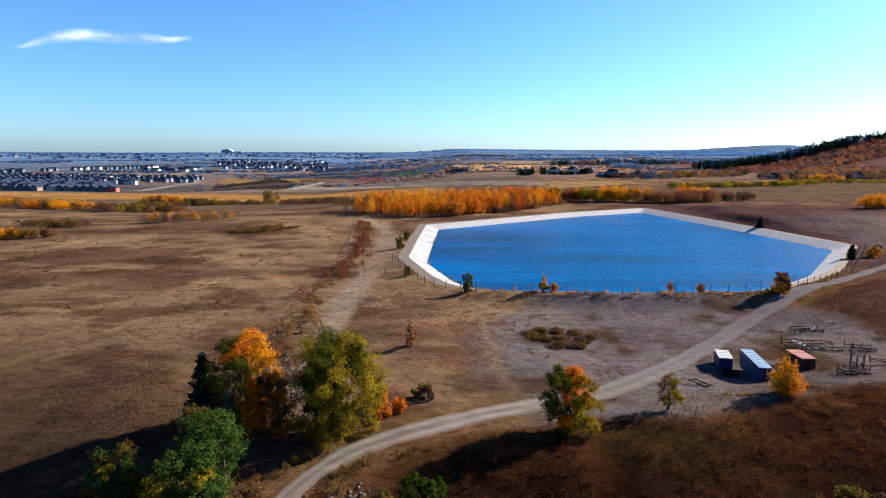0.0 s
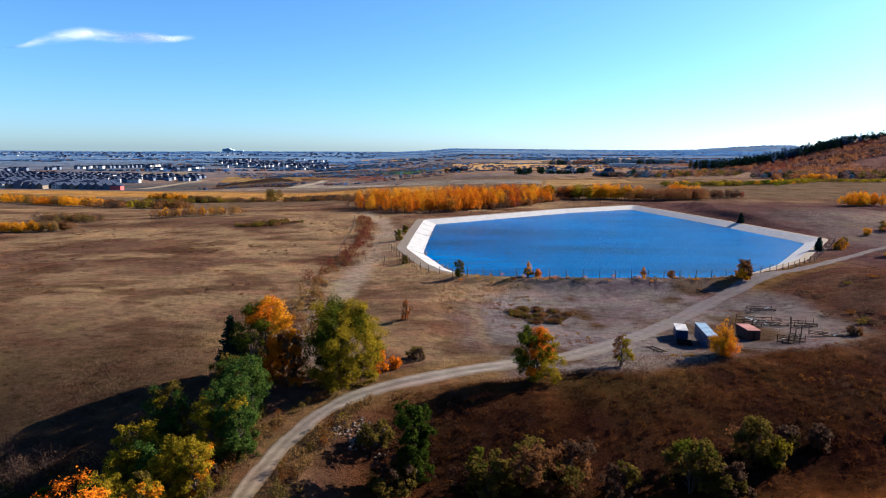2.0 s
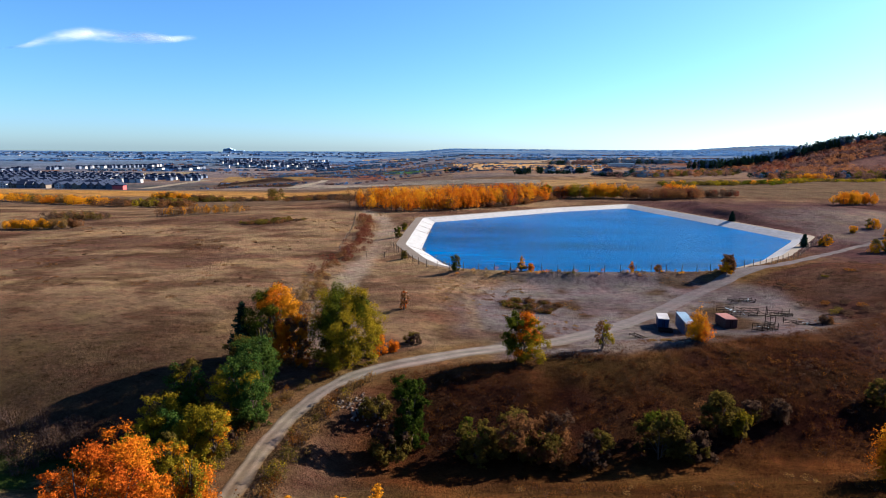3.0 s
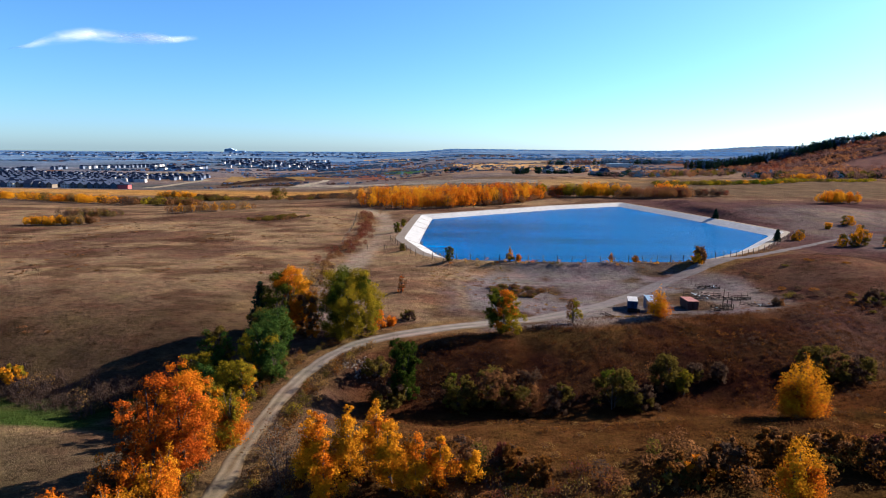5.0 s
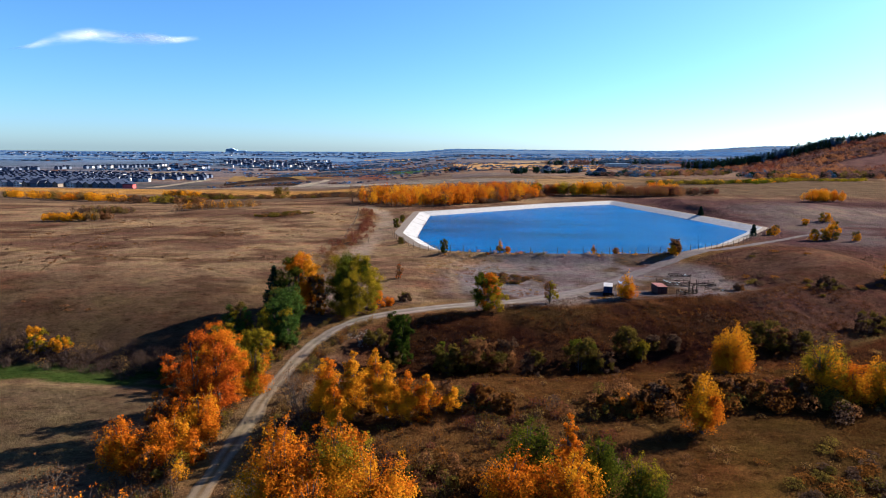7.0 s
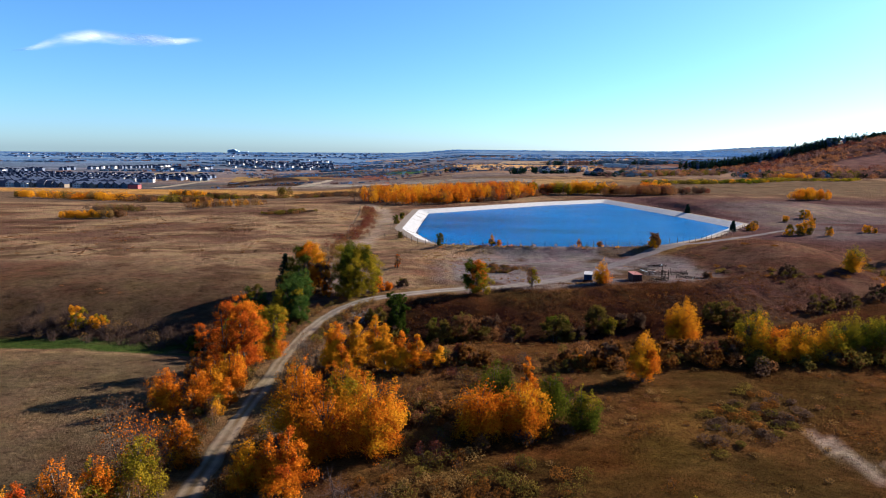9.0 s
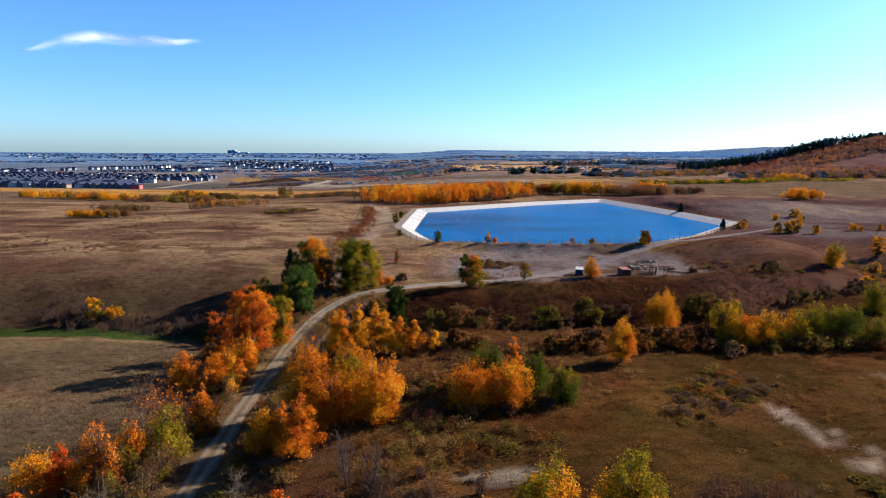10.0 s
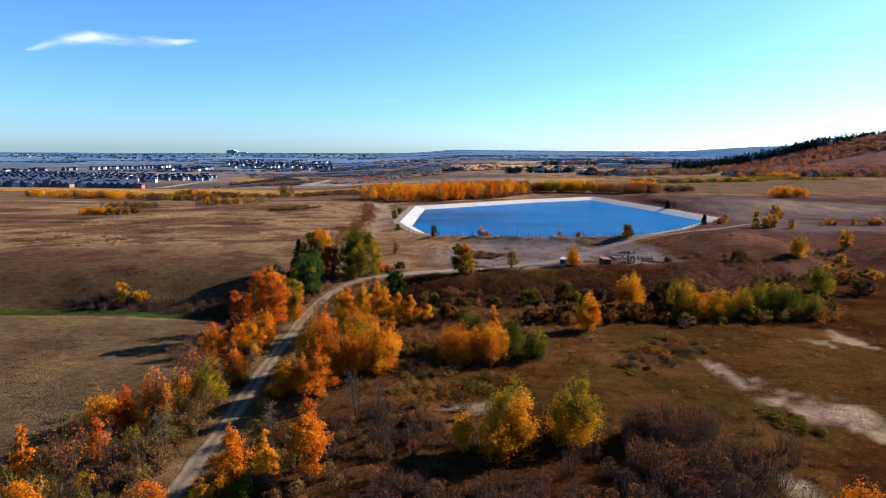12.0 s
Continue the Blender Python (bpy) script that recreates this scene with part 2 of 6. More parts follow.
RIM, WATER_Z = 0.6, -0.7


def base_z(x, y):
    d = y - np.interp(x, GULLY_X, GULLY_Y)
    near = 2.3 - 3.7 * sstep(2, -26, x)
    yard = 0.2 + 2.2 * bump(x, y, -58, 72, 38, 26) + 3.9 * bump(x, y, 83, 92, 16, 16) - 4.6 * bump(x, y, 110, 86, 9, 26, -22) + 1.0 * bump(x, y, -2, 76, 7, 17) + 1.85 * bump(x, y, 27, 52.5, 30, 5, 21) - 1.8 * bump(x, y, 34, 78, 32, 19)
    w = sstep(-9, 9, d)
    z = near * (1 - w) + yard * w
    wide = np.where(d > 0, 8.5, 8.0)
    z = z - (3.0 + 1.2 * sstep(-20, 5, x)) * sstep(-140, -80, x) * sstep(240, 120, x) * np.exp(-((d / wide) ** 2))
    z = z - 13 * sstep(180, 480, y) * sstep(80, -110, x) - 11 * sstep(500, 730, y) * sstep(-120, -320, x) - 3 * sstep(90, 190, y) * sstep(-60, -140, x)
    far = np.hypot(x, y)
    z = z + sstep(650, 4200, far) * (30 - 20 * sstep(-500, -2600, x)) * sstep(-300, 100, y)
    z = z + 54 * sstep(360, 720, x) * sstep(530, 850, y) * sstep(1010, 865, y)
    z = z + 7 * bump(x, y, -215, 762, 70, 30, 4)
    z = z + 44 * bump(x, y, 2250, 4000, 480, 350)
    z = z + 4.6 * bump(x, y, 140, 212, 50, 24, 14) + 2.8 * bump(x, y, 113, 246, 7, 22, -8)
    wild = sstep(-4, 6, x) * sstep(58, 48, y - 0.25 * x)
    rough = (fbm(x, y, 26) - 0.5) * 0.9 + (fbm(x, y, 5) - 0.5) * (0.35 + 0.5 * wild)
    return z + rough * sstep(700, 200, far)


def ground_z(x, y):
    x, y = np.asarray(x, float), np.asarray(y, float)
    z = base_z(x, y)
    d, s = line_dist(x, y, ROAD_LINE)
    level = np.interp(s, ROAD_S, ROAD_Z)
    z = z + (level - z) * sstep(7.5, 1.9, d)
    e, _ = line_dist(x, y, POND, True)
    within = inside(x, y, POND)
    berm = 0.75 * np.exp(-(((e - 3.0) / 2.2) ** 2)) * sstep(112, 104, y) * sstep(-3, 8, x)
    z = np.where(within, np.maximum(RIM - 0.15 - 0.62 * e, -3.5), z + (RIM - z) * sstep(9, 0.6, e) + berm)
    return z


ROAD_STEP = np.hypot(*np.diff(ROAD_LINE, axis=0).T)
ROAD_S = np.concatenate([[0], np.cumsum(ROAD_STEP)])
ROAD_Z = base_z(ROAD_LINE[:, 0], ROAD_LINE[:, 1])
ROAD_Z = np.interp(ROAD_S, ROAD_S, ROAD_Z)
ROAD_Z = np.where(ROAD_LINE[:, 1] < 42, np.interp(ROAD_LINE[:, 1], [-140, -20, 0, 20, 30, 42], [0.4, 0.3, 0.1, -0.5, -0.6, 0.0]), ROAD_Z)
ROAD_Z = np.convolve(np.pad(ROAD_Z, 3, "edge"), np.ones(7) / 7, "valid")


SCOURS = ((44.4, -17.0, 9.0, 4.4, -58), (40.6, -11.2, 4.2, 1.0, -38), (36.9, -6.4, 3.8, 0.7, -80), (56.6, 5.2, 5.4, 1.5, -82), (52.4, 3.4, 3.4, 1.1, -70), (31.2, -27, 2.8, 0.7, -70), (10, -15.5, 3.5, 0.8, 0))


def zone_rgb(x, y):
    """The ground's colours: dry grass, bare yard, rust slopes, sand, fields; some shade and far haze painted in."""
    x, y = np.asarray(x, float), np.asarray(y, float)
    n1, n2, n3 = fbm(x, y, 30), fbm(y, x, 9), fbm(x, y * 1.3, 34)

    def lay(c, col, m):
        return c + (np.array(col) - c) * np.clip(m, 0, 1)[..., None]

    c = np.broadcast_to(np.array((0.345, 0.263, 0.182)), (*x.shape, 3)).copy()
    c = lay(c, (0.200, 0.134, 0.106), sstep(0.42, 0.56, n3))
    c = lay(c, (0.43, 0.335, 0.22), sstep(0.52, 0.66, fbm(x * 0.7, y * 1.2 + 30, 17)) * 0.85)
    c = lay(c, (0.12, 0.074, 0.056), sstep(0.54, 0.66, fbm(x * 0.8 + 90, y * 1.2, 8)) * 0.75)
    d = y - np.interp(x, GULLY_X, GULLY_Y)
    # rust grass on the slopes, the near meadow and the knoll
    edge = np.interp(x, EDGE_X, EDGE_Y) + (n2 - 0.5) * 2
    rust = np.maximum(sstep(-11, 2, x) * sstep(1.5, -1, y - edge), sstep(50, 72, x) * sstep(128, 108, y - 0.35 * (x - 84)))
    c = lay(c, (0.108, 0.050, 0.023), rust)
    c = lay(c, (0.088, 0.066, 0.026), rust * sstep(0.48, 0.62, fbm(x + 40, y, 13)) * 0.65)
    c = lay(c, (0.23, 0.125, 0.045), rust * sstep(0.50, 0.64, fbm(x * 0.6, y * 1.8 + 70, 14)) * 0.8)
    c = lay(c, (0.21, 0.088, 0.032), rust * sstep(0.53, 0.62, fbm(x + 7, y + 3, 5)) * 0.75)
    c = lay(c, (0.058, 0.030, 0.020), rust * sstep(0.54, 0.64, fbm(x + 27, y * 1.3, 7)) * 0.5)
    # dark rust slope, with the shade of its far-from-sun face painted in
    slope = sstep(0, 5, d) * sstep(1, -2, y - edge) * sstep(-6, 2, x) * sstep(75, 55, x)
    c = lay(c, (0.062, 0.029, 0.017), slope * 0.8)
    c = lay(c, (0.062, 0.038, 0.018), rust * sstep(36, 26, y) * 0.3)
    # lighter band along the crest, its highlight put into the colour
    c = lay(c, (0.21, 0.118, 0.055), rust * bump(x * 0, y - edge, 0, -2.0, 1, 2.4) * sstep(0.30, 0.52, fbm(x, y, 7)) * 0.85)
    c = lay(c, (0.150, 0.074, 0.034), slope * sstep(0.48, 0.62, fbm(x + 11, y * 1.5, 5)) * 0.6)
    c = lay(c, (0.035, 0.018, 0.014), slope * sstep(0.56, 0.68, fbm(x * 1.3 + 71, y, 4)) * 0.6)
    c = lay(c, (0.070, 0.056, 0.026), slope * sstep(0.56, 0.66, fbm(x + 55, y, 9)) * 0.5)
    # right part and foot of the slope darkened again, following its shade
    c = lay(c, (0.075, 0.034, 0.022), rust * sstep(40, 60, x) * sstep(72, 60, y) * sstep(20, 30, y) * 0.6)
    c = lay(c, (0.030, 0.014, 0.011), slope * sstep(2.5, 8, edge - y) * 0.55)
    c = lay(c, (0.165, 0.100, 0.040), rust * sstep(24, 12, y) * sstep(0.44, 0.58, fbm(x + 3, y * 1.4, 11)) * 0.6)
    c = lay(c, (0.22, 0.115, 0.045), rust * bump(x, y, 11, 11, 15, 8) * sstep(0.36, 0.54, fbm(x + 9, y, 6)) * 0.9)
    c = lay(c, (0.150, 0.104, 0.040), rust * sstep(18, 4, y) * sstep(4, 18, x) * sstep(0.36, 0.55, fbm(x + 60, y, 10)) * 0.75)
    c = lay(c, (0.27, 0.155, 0.062), rust * sstep(26, 8, y) * sstep(0.50, 0.64, fbm(x * 0.6 + 15, y * 1.5, 7)) * 0.6)
    c = lay(c, (0.124, 0.080, 0.082), rust * sstep(48, 62, x) * sstep(38, 50, y) * 0.7)
    c = lay(c, (0.23, 0.155, 0.125), rust * sstep(62, 76, x) * sstep(50, 60, y) * sstep(0.50, 0.64, fbm(x, y * 1.6 + 12, 12)) * 0.6)
    c = lay(c, (0.15, 0.13, 0.045), bump(x, y, 82, 52, 22, 4.5, 18) * sstep(0.38, 0.55, fbm(x + 31, y, 8)))
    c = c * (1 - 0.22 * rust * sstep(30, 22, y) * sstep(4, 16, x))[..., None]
    # bare yard
    e = np.minimum(np.hypot((x - 34) / 30, (y - 80) / 23), np.hypot((x - 30) / 27, (y - 62) / 15))
    yard = sstep(1.12, 0.82, e + (n2 - 0.5) * 0.5) * sstep(-1, 1.5, y - edge)
    c = lay(c, (0.258, 0.246, 0.296), yard)
    c = lay(c, (0.12, 0.08, 0.05), yard * sstep(0.55, 0.68, n2) * 0.9)
    lip, _ = line_dist(x, y, LIP_LINE)
    c = lay(c, (0.34, 0.28, 0.23), sstep(1.5, 0.4, lip + (n2 - 0.5) * 1.5) * 0.8)
    c = lay(c, (0.24, 0.155, 0.115), bump(x, y, -1, 74, 6, 15) * sstep(0.40, 0.56, fbm(x, y, 5)) * 0.9)
    # sandy bank and the old track
    t, _ = line_dist(x, y, TRACK_LINE)
    c = lay(c, (0.44, 0.40, 0.365), sstep(3.4, 1.4, t + (n2 - 0.5) * 4) * 0.85)
    c = lay(c, (0.40, 0.33, 0.26), bump(x, y, -12.5, 147, 5, 24) * 1.3 * sstep(0.35, 0.5, n2))
    r, _ = line_dist(x, y, ROAD_LINE)
    c = lay(c, (0.27, 0.19, 0.085), sstep(4.6, 2.4, r) * 0.6 * (1 - yard))
    # pale scours in the meadow
    for cx, cy, rx, ry, turn in SCOURS:
        there = bump(x, y, cx, cy, rx, ry, turn)
        c = lay(c, (0.48, 0.43, 0.375), (there * 4 - 1.8 + (fbm(x, y, 4) - 0.5) * 9 + (fbm(x, y, 1.4) - 0.5) * 6) * sstep(0.12, 0.3, there))
    # the wet green strip
    g = sstep(5.6, 3.6, np.abs(y - 32.3 - 0.02 * x + (n1 - 0.5) * 3)) * sstep(-19, -25, x)
    c = lay(c, (0.175, 0.142, 0.096), sstep(27, 24, y) * sstep(-20, -26, x) * 0.8)
    # dark brown soil, deepened to stand in for the trees' cast shadow
    c = lay(c, (0.095, 0.066, 0.048), sstep(30, 33, y) * sstep(88, 50, y + n1 * 14) * sstep(-18, -24, x) * 0.85)
    c = lay(c, (0.070, 0.120, 0.034), g * sstep(0.30, 0.48, n2))
    # purple brown pasture behind the pond, then the plain
    c = lay(c, (0.140, 0.092, 0.108), sstep(70, 105, x) * sstep(100, 128, y) * sstep(320, 260, y))
    c = lay(c, (0.205, 0.185, 0.215), sstep(108, 122, x) * sstep(118, 128, y) * sstep(205, 185, y - 0.1 * x) * sstep(0.34, 0.54, fbm(x * 0.5, y * 1.6, 16)) * 0.85)
    c = lay(c, (0.075, 0.052, 0.058), sstep(130, 150, x) * bump(x * 0, y - 0.2 * x, 0, 205, 1, 11) * sstep(0.36, 0.52, fbm(x, y * 1.5 + 8, 12)) * 0.8)
    c = lay(c, (0.27, 0.24, 0.25), sstep(115, 150, x) * np.maximum(bump(x, y, 175, 200, 60, 12, 15), bump(x, y, 163, 187, 16, 4, 12)) * 1.2)
    c = lay(c, (0.21, 0.17, 0.13), sstep(120, 160, x) * sstep(290, 330, y) * sstep(540, 500, y))
    c = lay(c, (0.21, 0.165, 0.13), sstep(250, 330, y) * sstep(120, 60, x))
    c = lay(c, (0.54, 0.34, 0.12), sstep(415, 425, y + 0.18 * x) * sstep(520, 505, y + 0.12 * x) * sstep(10, -10, x))
    # the plain greyed towards blue, haze put into its ground colour
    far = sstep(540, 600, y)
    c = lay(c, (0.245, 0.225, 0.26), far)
    strip = fbm(x * 0.5, y * 1.6, 150)
    c = lay(c, (0.36, 0.27, 0.20), far * sstep(0.57, 0.61, strip) * 0.7)
    c = lay(c, (0.12, 0.14, 0.18), far * sstep(0.46, 0.40, strip))
    c = lay(c, (0.42, 0.38, 0.34), bump(x, y, -60, 590, 200, 5, 4) * 1.2)
    c = lay(c, (0.34, 0.20, 0.075), bump(x, y, -215, 765, 75, 30, 4) * 1.6)
    c = lay(c, (0.07, 0.045, 0.035), bump(x, y, -225, 732, 75, 11, 4) * 1.6)
    c = lay(c, (0.25, 0.10, 0.075), bump(x, y, -130, 860, 55, 24, 4) * 1.5)
    c = lay(c, (0.08, 0.16, 0.05), bump(x, y, -56, 905, 40, 32, 4) * 1.6)
    c = lay(c, (0.62, 0.40, 0.17), sstep(1.1, 0.9, np.abs(x - 125) / 125) * bump(x, y, 130, 850, 400, 55, 0) * 1.6)
    c = lay(c, (0.42, 0.30, 0.15), bump(x, y, 118, 470, 60, 14, 6) * 1.5)
    c = lay(c, (0.34, 0.33, 0.33), bump(x, y, 30, 490, 50, 9, 3) * 1.5)
    # haze blue laid over the ground, stronger with distance
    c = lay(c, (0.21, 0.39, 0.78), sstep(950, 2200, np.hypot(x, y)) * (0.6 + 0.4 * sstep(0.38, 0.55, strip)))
    hill = sstep(380, 430, x) * sstep(560, 600, y) * sstep(1400, 1100, y)
    c = lay(c, (0.22, 0.125, 0.10), hill)
    c = lay(c, (0.25, 0.165, 0.17), hill * sstep(1.2, 0.85, np.hypot((x - 585) / 112, (y - 706) / 44)))
    return np.clip(c * np.array((0.325, 0.307, 0.306)), 0.006, 0.9)


# ---- mesh helpers ----
def mesh_of(name, verts, faces, material, colours=None, smooth=False):
    """A mesh from arrays; faces are all triangles or all quads."""
    verts, faces = np.asarray(verts, np.float32), np.asarray(faces, np.int32)
    me = bpy.data.meshes.new(name)
    k = faces.shape[1]
    me.vertices.add(len(verts))
    me.vertices.foreach_set("co", verts.ravel())
    me.loops.add(faces.size)
    me.loops.foreach_set("vertex_index", faces.ravel())
    me.polygons.add(len(faces))
    me.polygons.foreach_set("loop_start", np.arange(0, faces.size, k, dtype=np.int32))
    me.polygons.foreach_set("use_smooth", np.full(len(faces), smooth))
    if colours is not None:
        layer = me.color_attributes.new("Col", "FLOAT_COLOR", "POINT")
        layer.data.foreach_set("color", np.concatenate([colours, np.ones((len(colours), 1))], 1).astype(np.float32).ravel())
    me.update(calc_edges=True)
    me.validate()
    me.materials.append(material)
    return me


def part(name, me, parent=None, label="", place=None):
    ob = new(name, me)
    if parent:
        ob.parent = parent
    if place is not None:
        ob.matrix_basis = place
    if label:
        ob["label"] = label
    return ob


def thing(name, x, y, label, category, group="", z=None, turn=0.0, kind=""):
    z = float(ground_z(np.array([x]), np.array([y]))[0]) if z is None else z
    ob = new(name)
    ob.empty_display_size = 0.2
    ob.matrix_basis = pose(x, y, z, 0, 0, turn)
    return tagged(ob, label, category, group, kind)


class Soup:
    """Gathers vertices and faces of one mesh."""

    def __init__(self):
        self.v, self.f, self.n = [], [], 0

    def add(self, v, f):
        v, f = np.asarray(v, float), np.asarray(f, int)
        self.v.append(v), self.f.append(f + self.n)
        self.n += len(v)

    def box(self, cx, cy, cz, sx, sy, sz, turn=0.0, lean=0.0):
        q = np.array([(a, b, c) for c in (-0.5, 0.5) for a, b in ((-0.5, -0.5), (0.5, -0.5), (0.5, 0.5), (-0.5, 0.5))]) * (sx, sy, sz)
        m = np.array(Euler((radians(lean), 0, radians(turn))).to_matrix())
        self.add(q @ m.T + (cx, cy, cz), [(3, 2, 1, 0), (4, 5, 6, 7), (0, 1, 5, 4), (1, 2, 6, 5), (2, 3, 7, 6), (3, 0, 4, 7)])

    def tube(self, path, radii, sides=6):
        p = np.asarray(path, float)
        r = np.broadcast_to(np.asarray(radii, float), (len(p),))
        t = np.gradient(p, axis=0)
        t /= np.linalg.norm(t, axis=1, keepdims=True) + 1e-9
        ref = np.where(np.abs(t[:, 2:3]) > 0.9, (1.0, 0, 0), (0, 0, 1.0))
        a = np.cross(t, ref)
        a /= np.linalg.norm(a, axis=1, keepdims=True) + 1e-9
        b = np.cross(t, a)
        w = np.arange(sides) * 2 * np.pi / sides
        ring = p[:, None] + r[:, None, None] * (np.cos(w)[None, :, None] * a[:, None] + np.sin(w)[None, :, None] * b[:, None])
        i, j = np.meshgrid(np.arange(len(p) - 1), np.arange(sides), indexing="ij")
        k = (j + 1) % sides
        self.add(ring.reshape(-1, 3), np.stack([i * sides + j, i * sides + k, (i + 1) * sides + k, (i + 1) * sides + j], -1).reshape(-1, 4))

    def mesh(self, name, material, smooth=False, colours=None):
        return mesh_of(name, np.concatenate(self.v), np.concatenate(self.f), material, colours, smooth)


def leaf_faces(points, size, rng, out, loose=0.55):
    """A small three-cornered leaf at each point, turned roughly towards out."""
    n = len(points)
    face = out / (np.linalg.norm(out, axis=1, keepdims=True) + 1e-6) + rng.normal(size=(n, 3)) * loose
    a = np.cross(face, rng.normal(size=(n, 3)))
    a /= np.linalg.norm(a, axis=1, keepdims=True) + 1e-6
    b = np.cross(face, a)
    b /= np.linalg.norm(b, axis=1, keepdims=True) + 1e-6
    s = size * rng.uniform(0.6, 1.3, (n, 1))
    v = np.stack([points - a * s * 0.5 - b * s * 0.47, points + a * s * 0.62, points - a * s * 0.4 + b * s * 0.47], 1).reshape(-1, 3)
    return v, np.arange(3 * n).reshape(n, 3)


# ---- ground ----
def graded(lo, hi, fine, a, b, grow):
    mid = np.arange(a, b, fine)
    out = []
    for end, start, sign in ((lo, a, -1), (hi, mid[-1], 1)):
        pos, step, row = start, fine, []
        while sign * (end - pos) > 0:
            step *= grow
            pos += sign * step
            row.append(pos)
        out.append(row)
    return np.array(out[0][::-1] + list(mid) + out[1])


def build_ground():
    xs, ys = graded(-4700, 4700, 1.0, -66, 112, 1.055), graded(-900, 4800, 0.95, -38, 125, 1.05)
    gx, gy = np.meshgrid(xs, ys)
    z = ground_z(gx.ravel(), gy.ravel())
    v = np.stack([gx.ravel(), gy.ravel(), z], 1)
    i, j = np.meshgrid(np.arange(len(ys) - 1), np.arange(len(xs) - 1), indexing="ij")
    w = len(xs)
    f = np.stack([i * w + j, i * w + j + 1, (i + 1) * w + j + 1, (i + 1) * w + j], -1).reshape(-1, 4)
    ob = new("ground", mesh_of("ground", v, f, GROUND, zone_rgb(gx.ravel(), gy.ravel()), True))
    tagged(ob, "dry autumn grassland with a gully, bare yard and far fields", "ground", kind="structure")


def ribbon(name, line, half_near, half, lift, rows, material, colour, label, category, wobble=0.4):
    """A strip laid on the ground along a line."""
    seg = np.concatenate([[0], np.cumsum(np.hypot(*np.diff(line, axis=0).T))])
    s = np.arange(0, seg[-1], 0.8)
    c = np.stack([np.interp(s, seg, line[:, k]) for k in (0, 1)], 1)
    t = np.gradient(c, axis=0)
    t /= np.linalg.norm(t, axis=1, keepdims=True)
    side = np.stack([t[:, 1], -t[:, 0]], 1)
    u = np.linspace(-1, 1, rows)
    wide = half_near + (half - half_near) * sstep(38, 50, c[:, 1]) * sstep(95, 60, c[:, 0])
    ragged = np.where(u[None] < 0, fbm(s, s * 0, 2.6)[:, None], fbm(s, s * 0 + 40, 2.6)[:, None]) - 0.5
    p = c[:, None] + side[:, None] * (u[None] * (wide[:, None] + 2 * wobble * ragged))[..., None]
    z = ground_z(p[..., 0].ravel(), p[..., 1].ravel()).reshape(p.shape[:2])
    z = z + lift * np.minimum(1, (1 - np.abs(u)) * 4)[None] - 0.02 * (np.abs(u) > 0.99)[None]
    v = np.concatenate([p, z[..., None]], -1).reshape(-1, 3)
    n = len(s)
    i, j = np.meshgrid(np.arange(n - 1), np.arange(rows - 1), indexing="ij")
    f = np.stack([i * rows + j, i * rows + j + 1, (i + 1) * rows + j + 1, (i + 1) * rows + j], -1).reshape(-1, 4)
    ob = new(name, mesh_of(name, v, f, material, colour(s, u).reshape(-1, 3), True))
    return tagged(ob, label, category, kind="structure")


def road_colour(s, u):
    """Pale wheel tracks, a grassy crown on the near stretch, and loose soil at the edges."""
    track = np.exp(-(((np.abs(u) - 0.45) / 0.22) ** 2))[None] * (0.65 + 0.7 * (fbm(s, s * 0 + 9, 7)[:, None] - 0.3))
    edge = sstep(0.66, 1.0, np.abs(u))[None] * np.ones((len(s), 1))
    yard = sstep(205, 235, s)[:, None, None]
    crown = np.exp(-((u / 0.2) ** 2))[None] * sstep(0.30, 0.55, fbm(s, s * 0 + 3, 5))[:, None] * sstep(178, 150, s)[:, None]
    c = np.array((0.098, 0.092, 0.090)) + track[..., None] * np.array((0.056, 0.053, 0.053))
    c = c * (1 + 0.45 * (fbm(s[:, None] + 0 * u, s[:, None] * 0 + 4 * u[None], 1.8) - 0.5))[..., None]
    c = c + (np.array((0.085, 0.062, 0.036)) - c) * edge[..., None] * (1 - yard) * 0.8
    c = c + (np.array((0.080, 0.060, 0.032)) - c) * (0.8 * crown)[..., None]
    worn = np.array((0.090, 0.085, 0.098)) + track[..., None] * np.array((0.014, 0.014, 0.014))
    c = c * (1 + np.array((0.10, 0.0, -0.20)) * sstep(185, 165, s)[:, None, None])
    # near stretch darkened to stand in for tree shadow over the road
    return (c + (worn - c) * yard) * (0.90 - 0.12 * sstep(178, 160, s))[:, None, None]


def inset(ring, d):
    """The ring moved inwards by d."""
    t = np.roll(ring, -1, 0) - np.roll(ring, 1, 0)
    t /= np.linalg.norm(t, axis=1, keepdims=True)
    return ring + np.stack([-t[:, 1], t[:, 0]], 1) * d


SHOULDER, SHORE = [q[1] for q in CORNERS], [q[2] for q in CORNERS]


